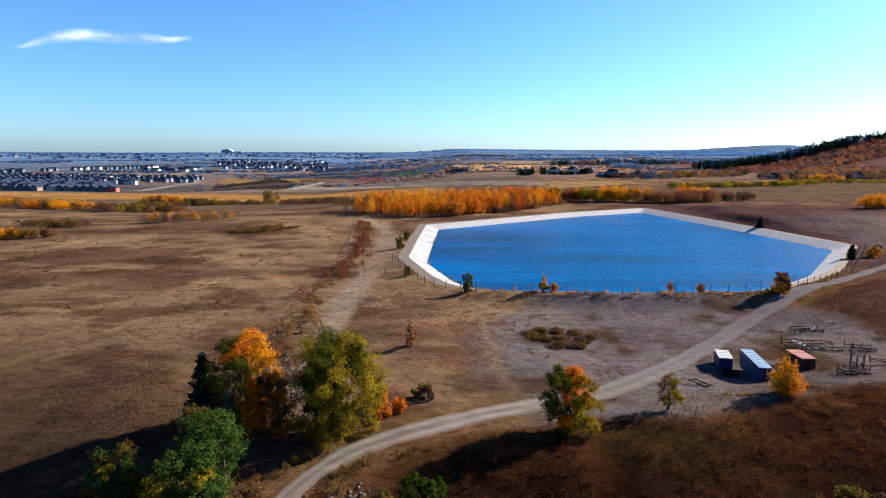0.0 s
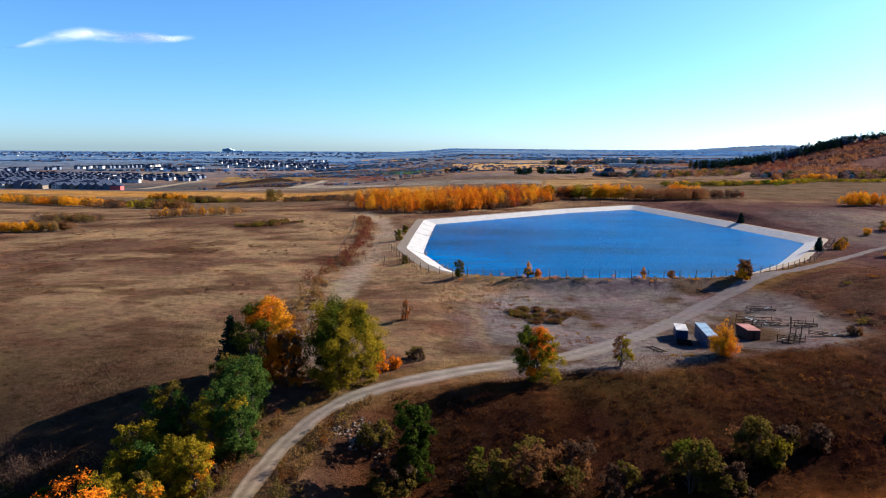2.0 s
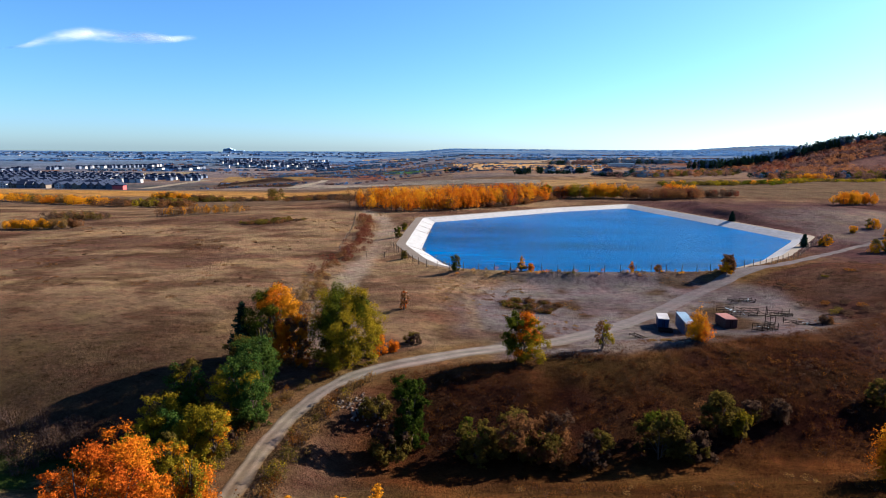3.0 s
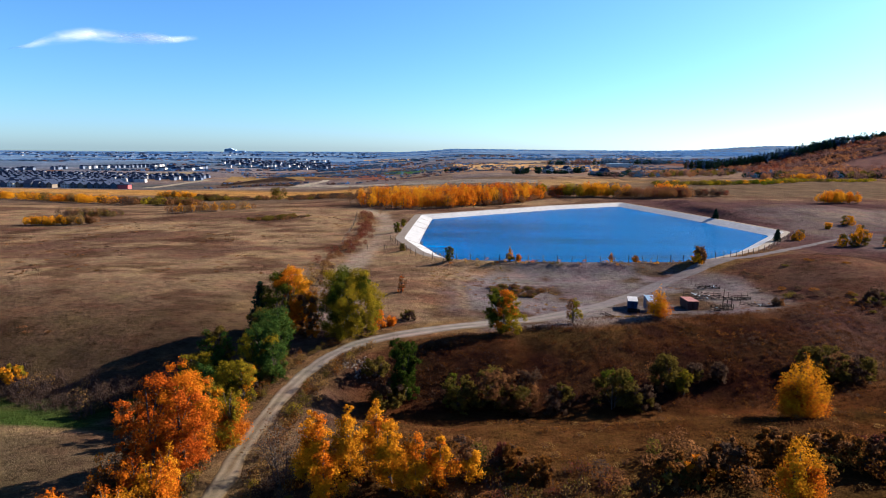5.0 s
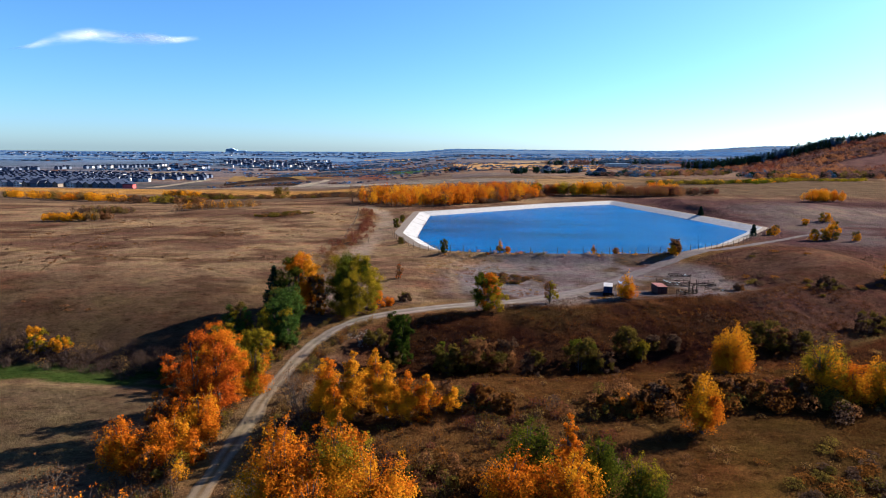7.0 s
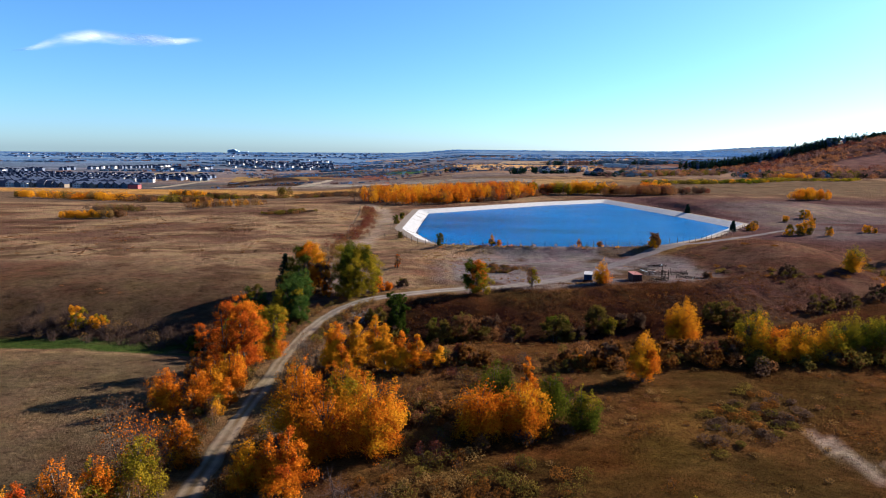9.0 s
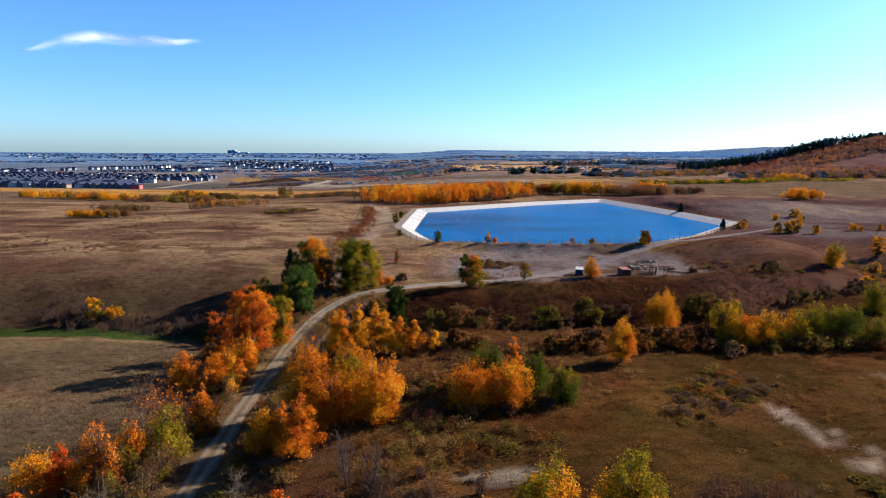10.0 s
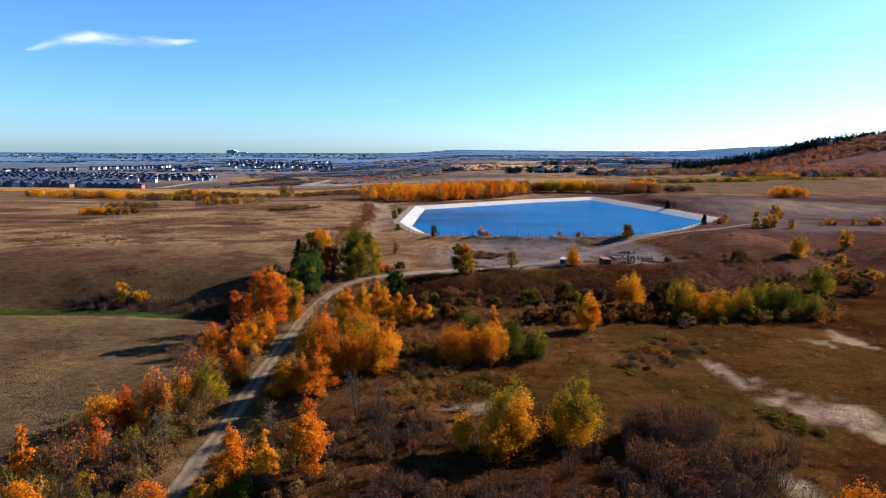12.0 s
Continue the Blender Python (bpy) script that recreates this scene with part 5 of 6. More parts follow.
def scrap_frame(x, y, turn, length, width, height, bars, label, seed, pieces=14, pale=9):
    """A rusty rack of welded pipes with loose pieces in it."""
    ob = thing("pipe_rack", x, y, label, "scrap", "rusty racks in the yard", turn=turn)
    rng = np.random.RandomState(seed)
    for sx in (-1, 1):
        for k in range(bars):
            p = Soup()
            px, py = sx * width / 2, -length / 2 + k * length / (bars - 1)
            p.tube([(px, py, -0.1), (px + rng.normal() * 0.05, py, height * rng.uniform(0.5, 1.35))], 0.045, 6)
            part("upright", p.mesh("upright", RUST), ob)
    for z in (0.25, 0.7):
        for sx in (-1, 1):
            p = Soup()
            p.tube([(sx * width / 2, -length / 2, z * height), (sx * width / 2, length / 2, z * height + rng.normal() * 0.06)], 0.04, 6)
            part("rail", p.mesh("rail", RUST), ob)
    for k in range(bars):
        p = Soup()
        py = -length / 2 + k * length / (bars - 1)
        p.tube([(-width / 2, py, 0.3 * height), (width / 2, py, 0.3 * height)], 0.04, 6)
        part("crossbar", p.mesh("crossbar", RUST), ob)
    for k in range(pieces):
        p = Soup()
        a = rng.uniform(-1, 1, 2) * (width / 2, length / 2)
        p.box(a[0] * 0.85, a[1] * 0.85, 0.1 + 0.035 * k * height, rng.uniform(0.06, 0.16), rng.uniform(0.5, 1.5), 0.06, rng.uniform(0, 180), rng.uniform(-12, 12))
        part("loose_piece", p.mesh("loose_piece", RUST if (k + 1) % pale else PALEROOF), ob)
    return ob


scrap_frame(50.4, 77.2, 85, 6.6, 2.8, 0.85, 6, "rusty pipe rack heaped with scrap and pale sheets", 3, 26, 4)
scrap_frame(53.8, 84.0, 85, 4.0, 1.6, 0.55, 4, "low rusty steel rack in the dry grass", 4, 12, 6)
scrap_frame(47.8, 65.2, 60, 3.2, 1.8, 0.9, 6, "rusty pipe rack with tangled scrap", 5, 22)
scrap_frame(49.8, 67.6, 60, 1.3, 0.9, 2.4, 3, "tall spindly rusty pipe rack", 9, 8)
scrap_frame(55.6, 75.2, 80, 3.2, 1.4, 0.8, 4, "rusty pipe rack at the foot of the knoll", 8, 8)
scrap_frame(55.2, 68.6, 62, 5.0, 0.7, 0.5, 4, "long low rusty rack", 6, 10, 5)
scrap_frame(29.2, 62.0, 25, 3.6, 0.9, 0.3, 4, "flat rusty frame on the ground", 7, 6)


def steel_tray(x, y, turn):
    """A low open tray of dark steel on two runners."""
    ob = thing("steel_tray", x, y, "low dark steel tray in front of the small blue box", "container", turn=turn)
    s = Soup()
    s.box(0, 0, 0.24, 1.9, 1.2, 0.06)
    part("bottom_plate", s.mesh("bottom_plate", RUST), ob)
    for sx, sy, wide, deep in ((0, 0.6, 1.9, 0.06), (0, -0.6, 1.9, 0.06), (0.95, 0, 0.06, 1.14), (-0.95, 0, 0.06, 1.14)):
        w = Soup()
        w.box(sx, sy, 0.42, wide, deep, 0.34)
        part("side_panel", w.mesh("side_panel", RUST), ob)
    for sx in (-0.6, 0.6):
        k = Soup()
        k.box(sx, 0, 0.06, 0.12, 1.4, 0.32)
        part("runner", k.mesh("runner", RUST), ob)


steel_tray(34.2, 66.6, -15)


def sleeper(x, y, turn, label):
    """A squared timber lying on the ground, its ends worn."""
    ob = thing("timber_sleeper", x, y, label, "timber", "timbers along the yard", turn=turn)
    s = Soup()
    s.box(0, 0, 0.08, 0.20, 0.55, 0.24)
    s.box(0, 0, 0.21, 0.16, 0.52, 0.04)
    part("beam", s.mesh("beam", POST), ob)
    return ob


sleeper(31.2, 53.6, 75, "weathered pale timber at the yard's edge")
sleeper(32.3, 54.2, 60, "weathered pale timber at the yard's edge")
tree("yard_shrub", 58.6, 68.6, 1.2, 2.4, [("grey", 2), ("brown", 1)], "low grey-brown shrub beside the racks", low=0.02, stems=4)
# ---- brush and rough growth ----
rng = np.random.RandomState(21)
humps = np.array([(12.6, 80.6), (14.6, 82.6), (16.8, 83.0), (19.2, 82.2), (14.2, 79.2), (16.8, 79.8), (19.6, 79.4), (15.8, 76.8), (18.4, 76.8), (21.4, 80.6)])
a, q, n = rng.uniform(0, 2 * np.pi, 120), np.sqrt(rng.uniform(0, 1, 120)) * 1.1, np.arange(120) % 10
thicket("weed_mound", np.stack([humps[n, 0] + q * np.cos(a), humps[n, 1] + q * np.sin(a), 0.95 - 0.5 * q, rng.uniform(0.8, 1.6, 120)], 1), [("olive", 3), ("brown", 3), ("grey", 3)],
        "mound of dry olive and brown weeds in the yard", "weeds", 0.13, 110, twigs=14)
spots = np.concatenate([scatter(rng, 110, [(20, -27), (27, -24), (24, -29)], 2.6, (1.0, 2.6), (1.2, 2.4)), scatter(rng, 70, [(4, -30), (18, -31)], 1.6, (0.8, 1.8), (1.0, 2.0)),
                        scatter(rng, 45, [(22, -22), (26, -21)], 1.2, (1.6, 3.2), (1.4, 2.4)), scatter(rng, 60, [(-2, -22), (8, -20)], 1.8, (0.6, 1.6), (0.8, 1.8))])
thicket("brush_thicket", spots, [("grey", 7), ("wine", 2), ("brown", 2)], "dense grey and wine-red brush below the meadow", "brush", 0.12, 130, twigs=70)
spots = np.concatenate([scatter(rng, 70, [(-24, -12), (-26, -28)], 1.8, (0.7, 2.0), (0.9, 2.0)), scatter(rng, 60, [(-16, -14), (-17, -30)], 1.4, (0.6, 1.8), (0.8, 1.8)), scatter(rng, 40, [(-8, -20), (-2, -30)], 1.6, (0.5, 1.4), (0.8, 1.6))])
thicket("undergrowth", spots, [("olive", 3), ("brown", 3), ("straw", 3)], "olive and brown undergrowth between the near trees", "brush", 0.16, 80, twigs=40)
spots = np.concatenate([scatter(np.random.RandomState(9), 70, [(18, 11), (30, 14), (40, 13.5)], 1.6, (0.6, 1.9), (1.0, 2.4)), scatter(rng, 60, [(-18, 8), (-21, 24), (-20, 34)], 1.8, (0.6, 1.8), (0.9, 2.0)), scatter(rng, 50, [(2, 0), (14, -4)], 2.0, (0.5, 1.5), (0.8, 1.8)), scatter(rng, 60, [(-8, 12), (6, 14)], 1.8, (0.5, 1.5), (0.8, 1.8)),
                        scatter(rng, 70, [(38, 13), (60, 14)], 1.3, (0.8, 2.0), (1.0, 2.2))])
thicket("undergrowth", spots, [("grey", 2), ("olive", 2), ("brown", 3), ("rustgrass", 3)], "brown and olive undergrowth among the aspens", "brush", 0.22, 90)
more = np.random.RandomState(44)
spots = np.concatenate([scatter(more, 34, [(-15, -5), (-16.5, -14)], 1.5, (1.4, 3.0), (1.0, 2.0)), scatter(more, 40, [(-19, -14), (-22, -24), (-23, -30)], 2.2, (1.2, 2.8), (1.0, 2.0)), scatter(more, 26, [(-13, -2), (-15, 6)], 1.0, (0.8, 2.0), (0.9, 1.8))])
thicket("young_growth", spots, [("olive", 3), ("yellowgreen", 3), ("gold", 2), ("brown", 3)], "young yellow-green and brown growth under the aspens", "brush", 0.13, 130, trunks=1.0, bark=PALEBARK, twigs=25)
spots = np.concatenate([scatter(more, 50, [(-8, -12), (-5, -20), (-9, -30)], 1.5, (0.4, 1.1), (0.9, 2.0)), scatter(more, 50, [(2, -12), (14, -10)], 2.2, (0.4, 1.1), (0.9, 2.2))])
thicket("rust_brush", spots, [("rustgrass", 4), ("straw", 2), ("olive", 3), ("brown", 1)], "low rust and olive brush beside the track", "brush", 0.15, 90)
spots = scatter(rng, 150, [(-58, 40), (-26, 34)], 1.6, (0.8, 1.7), (1.2, 2.4))
thicket("reed_bed", spots, [("grey", 4), ("straw", 1)], "grey-brown dry reeds along the wet strip", "reeds", 0.18, 40, twigs=60)
spots = scatter(rng, 140, [(-22, 95), (-20, 130), (-22, 165), (-27, 200)], 1.4, (0.8, 2.0), (1.2, 2.6))
thicket("red_brush", spots, [("wine", 4), ("brown", 2)], "wine-red brush along the old fence line", "brush", 0.22, 80)
spots = scatter(rng, 60, [(-13.5, 58), (-19.5, 70), (-21, 95)], 1.6, (0.8, 2.2), (1.0, 2.2))
thicket("red_brush", spots, [("brown", 2), ("straw", 2), ("grey", 1)], "brown dry brush beside the old track", "brush", 0.2, 80)
spots = np.concatenate([scatter(rng, 60, [(28, -4), (36, 2)], 1.8, (0.3, 0.7), (0.8, 1.8)), scatter(rng, 40, [(36.2, -14.6), (36.8, -17), (37.6, -19)], 0.7, (0.3, 0.6), (0.7, 1.4))])
thicket("sage_patch", spots, [("olive", 5), ("rustgrass", 2), ("grey", 3)], "low grey-green sage on the meadow", "weeds", 0.15, 100)
spots = np.concatenate([scatter(rng, 34, [(64, 78), (72, 72), (80, 68)], 3.0, (0.4, 1.0), (1.0, 2.4)), scatter(rng, 18, [(62, 84), (74, 92), (86, 104), (98, 112)], 6.0, (0.15, 0.4), (1.2, 3.0)), scatter(rng, 70, [(100, 70), (108, 84), (112, 100)], 3.5, (0.4, 1.2), (1.0, 2.4))])
thicket("knoll_brush", spots, [("grey", 3), ("olive", 2), ("rustgrass", 3)], "sparse brush on the side of the knoll", "brush", 0.25, 60)

n = 420
x, y = rng.uniform(-120, -22, n), rng.uniform(44, 190, n)
k = vnoise(x, y, 18) > 0.52
thicket("field_weeds", np.stack([x, y, rng.uniform(0.2, 0.4, n), rng.uniform(0.6, 2.2, n)], 1)[k], [("brown", 3), ("grey", 2)], "dark dry weeds strewn over the grassland", "weeds", 0.13, 60)
n = 420
x, y = rng.uniform(0, 66, n), rng.uniform(62, 99, n)
k = fbm(x, y, 12) > 0.53
n = int(k.sum())
x, y = x[k], y[k]
thicket("yard_weeds", np.stack([x, y, rng.uniform(0.1, 0.22, n), rng.uniform(0.4, 1.4, n)], 1), [("brown", 3), ("straw", 2)], "small brown weeds on the bare yard", "weeds", 0.1, 40)
# tussocks on the slope and the meadow, tall dry grass along the road
tuft = np.random.RandomState(52)
x, y = tuft.uniform(-4, 78, 5200), tuft.uniform(34, 72, 5200)
k = (y > np.interp(x, GULLY_X, GULLY_Y) - 1) & (y < np.interp(x, EDGE_X, EDGE_Y) + 0.3) & (fbm(x, y, 5) > 0.40)
n = int(k.sum())
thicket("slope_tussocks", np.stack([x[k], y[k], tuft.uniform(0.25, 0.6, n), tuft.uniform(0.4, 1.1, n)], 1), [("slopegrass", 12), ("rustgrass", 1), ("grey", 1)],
        "rust tussocks over the slope, darkened for its shade", "grass", 0.12, 14, twigs=8)
x, y = tuft.uniform(3, 62, 900), tuft.uniform(-34, 30, 900)
k = (fbm(x, y * 1.3, 7) > 0.47) & (sum(bump(x, y, *q) for q in SCOURS) < 0.2)
n = int(k.sum())
thicket("meadow_tussocks", np.stack([x[k], y[k], tuft.uniform(0.2, 0.5, n), tuft.uniform(0.5, 1.4, n)], 1), [("rustgrass", 6), ("straw", 3), ("brown", 2)],
        "tan and rust tussocks over the meadow", "grass", 0.09, 44, twigs=16)
verge = ROAD_LINE[(ROAD_LINE[:, 1] > -34) & (ROAD_LINE[:, 1] < 47) & (ROAD_LINE[:, 0] < 0)]
spots = np.concatenate([scatter(tuft, 300, verge + (o, 0), 0.6, (0.5, 1.3), (0.7, 1.4)) for o in (-2.5, 2.5)])
thicket("verge_grass", spots, [("straw", 6), ("rustgrass", 3), ("olive", 4), ("yellowgreen", 1)], "tall dry grass and weeds along the road", "grass", 0.15, 40, twigs=16)
spots = np.concatenate([scatter(tuft, 150, [(-8, 14), (8, 9), (18, 3)], 2.6, (0.5, 1.3), (0.7, 1.6)), scatter(tuft, 130, [(-7, 4), (4, 1), (6, -8)], 2.2, (0.4, 1.2), (0.7, 1.5)), scatter(tuft, 120, [(-16, 24), (-19, 4), (-20, -8)], 2.0, (0.5, 1.3), (0.7, 1.5))])
thicket("grove_grass", spots, [("straw", 3), ("rustgrass", 5), ("olive", 3), ("wine", 2)], "tall rust grass and weeds between the aspens", "grass", 0.13, 44, twigs=26)
loose = np.random.RandomState(15)
gravel = Soup()
for cx, cy, rx, ry, turn in SCOURS:
    c, s = math.cos(radians(turn)), math.sin(radians(turn))
    for k in range(int(9 * rx * ry)):
        u, v = loose.normal(size=2) * (rx * 0.62, ry * 0.62)
        x, y, r = cx + u * c - v * s, cy + u * s + v * c, loose.uniform(0.03, 0.08)
        if fbm(np.array([x]), np.array([y]), 3)[0] > 0.44:
            z = float(base_z(np.array([x]), np.array([y]))[0])
            gravel.tube([(x, y, z - 0.03), (x + r * 0.2, y, z + r * 0.3), (x + r * 0.2, y, z + r * 0.42)], (r, r * 0.8, r * 0.05), 5)
heap = thing("scour_gravel", 42, -14, "pale loose gravel strewn over the bare scours", "gravel", z=0.0, kind="stuff")
part("gravel", gravel.mesh("gravel", PALESTONE), heap, place=Matrix.Translation((-42, 14, 0)))
edge = np.random.RandomState(12)
spots = scatter(edge, 16, [(28.2, 55.6), (30.2, 55.2)], 0.3, (0.1, 0.2), (0.4, 0.8))
thicket("straw_litter", spots, [("straw", 1)], "pale loose straw at the yard's edge", "straw", 0.1, 40)
spots = scatter(edge, 90, [(5, 98.4), (30, 97.6), (54, 98.8), (60, 101)], 0.8, (0.25, 0.8), (0.4, 1.1))
thicket("fence_weeds", spots, [("straw", 4), ("gold", 2), ("orange", 1), ("olive", 2)], "low yellow and straw weeds along the pond fence", "weeds", 0.13, 45)
# stones along the water's edge
rng = np.random.RandomState(31)
edge = rounded(pond_ring(SHORE), True, 3)
edge = edge[(edge[:, 0] < 12) & (edge[:, 1] < 190)]
stones = Soup()
for k in range(170):
    q = edge[rng.randint(len(edge))] + rng.normal(size=2) * (0.5, 0.9)
    r = rng.uniform(0.1, 0.28)
    stones.tube([(q[0], q[1], WATER_Z - 0.15), (q[0] + 0.03, q[1], WATER_Z + 0.05), (q[0], q[1] + 0.03, WATER_Z + r)], (r * 1.2, r, r * 0.25), 6)
heap = thing("edge_stones", 0, 130, "small dark stones along the water's edge", "stones", z=0.0, kind="stuff")
part("stones", stones.mesh("stones", CONCRETE), heap, place=Matrix.Translation((0, -130, 0)))
rubble = Soup()
for k in range(130):
    q, r = np.array((-6.2, 38.9)) + rng.normal(size=2) * (1.4, 1.0), rng.uniform(0.07, 0.2)
    z = float(ground_z(q[:1], q[1:])[0])
    rubble.tube([(*q, z - 0.1), (q[0] + r * 0.2, q[1], z + r * 0.5), (q[0], q[1] + r * 0.2, z + r * 0.9)], (r, r * 0.85, r * 0.2), 6)
heap = thing("stone_rubble", -6.2, 38.9, "grey rubble stones tipped beside the road bend", "stones", z=0.0, kind="stuff")
part("rubble", rubble.mesh("rubble", POST), heap, place=Matrix.Translation((6.2, -38.9, 0)))
# ---- groves behind the pond and over the plain ----
rng = np.random.RandomState(33)
spots = np.concatenate([scatter(rng, 150, [(-31, 234), (-17, 227), (2, 226), (19, 241), (36, 263), (52, 284)], 2.6, (5, 8), (3.2, 5)),
                        scatter(rng, 190, [(-34, 248), (-12, 240), (14, 250), (34, 272), (52, 292)], 4.5, (6.5, 9.5), (3.4, 5.5)), scatter(rng, 120, [(-30, 264), (10, 268), (44, 292)], 6, (7, 9.5), (3.4, 5.5))])
thicket("aspen_grove", spots, [("orange", 6), ("gold", 5), ("brown", 3), ("rust", 3)], "dense orange aspen grove behind the pond", "trees", 0.52, 130, trunks=1.0)
spots = scatter(rng, 90, [(20, 239), (36, 258), (50, 280), (60, 288)], 2.2, (1.5, 3.5), (2.5, 4))
thicket("grove_underwood", spots, [("brown", 4), ("wine", 2), ("grey", 1)], "red-brown bare underwood in front of the grove", "brush", 0.45, 80, trunks=0.6)
tree("poplar_tree", 54.5, 289, 6.6, 6.0, [("green", 3), ("yellowgreen", 1)], "round green poplar beside the orange grove", low=0.05, leaf=0.6)
spots = scatter(rng, 46, [(61, 296), (74, 298)], 2.6, (5, 6.5), (3.5, 5))
thicket("bare_grove", spots, [("brown", 3), ("rust", 2), ("wine", 2)], "red-brown thinning grove beyond the pond", "trees", 0.55, 110, trunks=1.0)
spots = scatter(rng, 62, [(71, 292), (88, 297), (101, 295)], 2.8, (5, 8.5), (3.4, 5.4))
thicket("aspen_grove", spots, [("gold", 6), ("yellowgreen", 2), ("orange", 1)], "yellow aspen grove beyond the pond", "trees", 0.6, 150, trunks=1.0)
spots = np.concatenate([scatter(rng, 110, [(99, 291), (120, 296), (140, 304)], 3.2, (4.5, 6.5), (3.5, 5)), scatter(rng, 30, [(140, 306), (162, 316)], 2.6, (3, 5), (3, 4.5))])
thicket("bare_grove", spots, [("brown", 4), ("wine", 2), ("grey", 2)], "leafless red-brown grove beyond the pond", "trees", 0.5, 120, trunks=1.0)
spots = scatter(rng, 26, [(126, 312), (140, 318)], 3, (5.5, 7.5), (4, 5.5))
thicket("aspen_grove", spots, [("orange", 3), ("gold", 2)], "orange aspens behind the bare grove", "trees", 0.6, 120, trunks=1.0)
spots = scatter(rng, 42, [(191, 268), (213, 275)], 2.0, (4.5, 7.2), (3.4, 5))
thicket("aspen_grove", spots, [("orange", 3), ("gold", 3)], "orange aspen clump on the pasture", "trees", 0.5, 170, trunks=1.0)
spots = scatter(rng, 60, [(-141, 177), (-119, 178)], 1.3, (2.6, 3.6), (2.0, 3.0))
thicket("willow_clump", spots, [("gold", 4), ("straw", 2), ("brown", 1)], "low golden willow clump on the grassland", "shrubs", 0.36, 130, trunks=1.0)
spots = scatter(rng, 85, [(-110, 214), (-94, 217), (-78, 221)], 2.0, (2.6, 4.4), (2.0, 3.2))
thicket("willow_clump", spots, [("brown", 3), ("gold", 2), ("straw", 3)], "thin brown and gold willows on the grassland", "shrubs", 0.34, 70, trunks=1.0, bark=PALEBARK)
spots = np.concatenate([scatter(rng, 70, [(-150, 212), (-128, 206)], 2.5, (2, 3.6), (2.2, 3.6)), scatter(rng, 60, [(-62, 175), (-50, 184)], 2.2, (0.6, 1.4), (1.6, 3.2))])
thicket("willow_clump", spots, [("olive", 3), ("brown", 2), ("grey", 2)], "grey-olive shrubs on the grassland", "shrubs", 0.36, 70, trunks=0.6)
spots = np.concatenate([scatter(rng, 150, [(-320, 402), (-262, 362), (-208, 322), (-184, 307)], 4, (4, 6), (4, 6.5)), scatter(rng, 50, [(-214, 432), (-190, 424)], 3, (4.5, 6.5), (4, 6))])
thicket("willow_belt", spots, [("gold", 4), ("straw", 3), ("orange", 1), ("olive", 1)], "golden willow belt before the fields", "shrubs", 0.75, 90, trunks=0.4)
spots = np.concatenate([scatter(rng, 80, [(-184, 306), (-150, 300), (-136, 296)], 5, (3, 5), (4, 6)), scatter(rng, 50, [(-178, 415), (-162, 408)], 3, (3.5, 5), (4, 6))])
thicket("willow_belt", spots, [("brown", 4), ("grey", 2), ("yellowgreen", 1), ("olive", 1)], "bare brown and olive willows before the fields", "shrubs", 0.7, 90, trunks=0.6)
spots = np.concatenate([scatter(rng, 230, [(-200, 385), (-150, 420), (-110, 430), (-60, 345), (-35, 305)], 6, (2, 4), (4, 7)), scatter(rng, 14, [(-134, 452), (-129, 457)], 1.6, (7, 9.5), (4.5, 6))])
thicket("dark_hedge", spots, [("olive", 4), ("brown", 3), ("grey", 2)], "dark olive hedge at the foot of the straw field", "shrubs", 0.75, 70)
spots = np.concatenate([scatter(rng, 150, [(160, 418), (205, 432), (255, 452), (313, 505)], 5, (2.5, 4.2), (4, 7)), scatter(rng, 60, [(313, 505), (400, 520)], 5, (2, 3.2), (4, 7))])
thicket("willow_belt", spots, [("yellowgreen", 4), ("olive", 4), ("green", 2), ("gold", 1)], "green and yellow willows across the pasture", "shrubs", 0.9, 60)
spots = np.concatenate([scatter(rng, 6, [(289, 505), (296, 512)], 2, (6, 8), (5, 6)), scatter(rng, 26, [(345, 545), (360, 550)], 5, (5, 7), (5, 7))])
thicket("aspen_grove", spots, [("gold", 3), ("hillgold", 2)], "yellow aspens at the foot of the hill", "trees", 0.9, 90)
spots = np.concatenate([scatter(rng, 240, [(310, 570), (400, 582), (520, 596), (700, 606)], 9, (5, 9), (6, 10)), scatter(rng, 150, [(185, 560), (235, 600), (300, 640), (350, 700)], 14, (4, 7), (6, 10))])
thicket("poplar_belt", spots, [("bluehaze", 1), ("spruce", 2), ("hillbrown", 6), ("olive", 3), ("hillgold", 2)], "brown woods at the foot of the hill, partly blued for haze", "trees", 1.3, 70)
hx, hy = rng.uniform(352, 1000, 4600), rng.uniform(585, 862, 4600)
open_slope = sstep(1.15, 0.8, np.hypot((hx - 585) / 112, (hy - 706) / 44) + 0.5 * (fbm(hx, hy, 50) - 0.5))
keep = (rng.rand(len(hx)) > open_slope * 1.1) & (hx > 356 + 0.16 * (hy - 600))
hx, hy = hx[keep], hy[keep]
thicket("hillside_wood", np.stack([hx, hy, rng.uniform(3, 6, len(hx)), rng.uniform(6, 10, len(hx))], 1), [("hillgold", 7), ("hillbrown", 7), ("wine", 3)],
        "orange and wine-red woods over the far hillside", "trees", 1.5, 24)
spots = np.concatenate([scatter(rng, 330, [(352, 818), (430, 832), (520, 842), (600, 852)], 9, (10, 16), (4, 6.5)), scatter(rng, 130, [(600, 856), (700, 864), (820, 872)], 9, (6, 10), (4, 6.5))])
thicket("spruce_ridge", spots, [("spruce", 3), ("bluehaze", 1)], "dark spruces along the ridge of the hill", "trees", 1.5, 80, trunks=0.2)
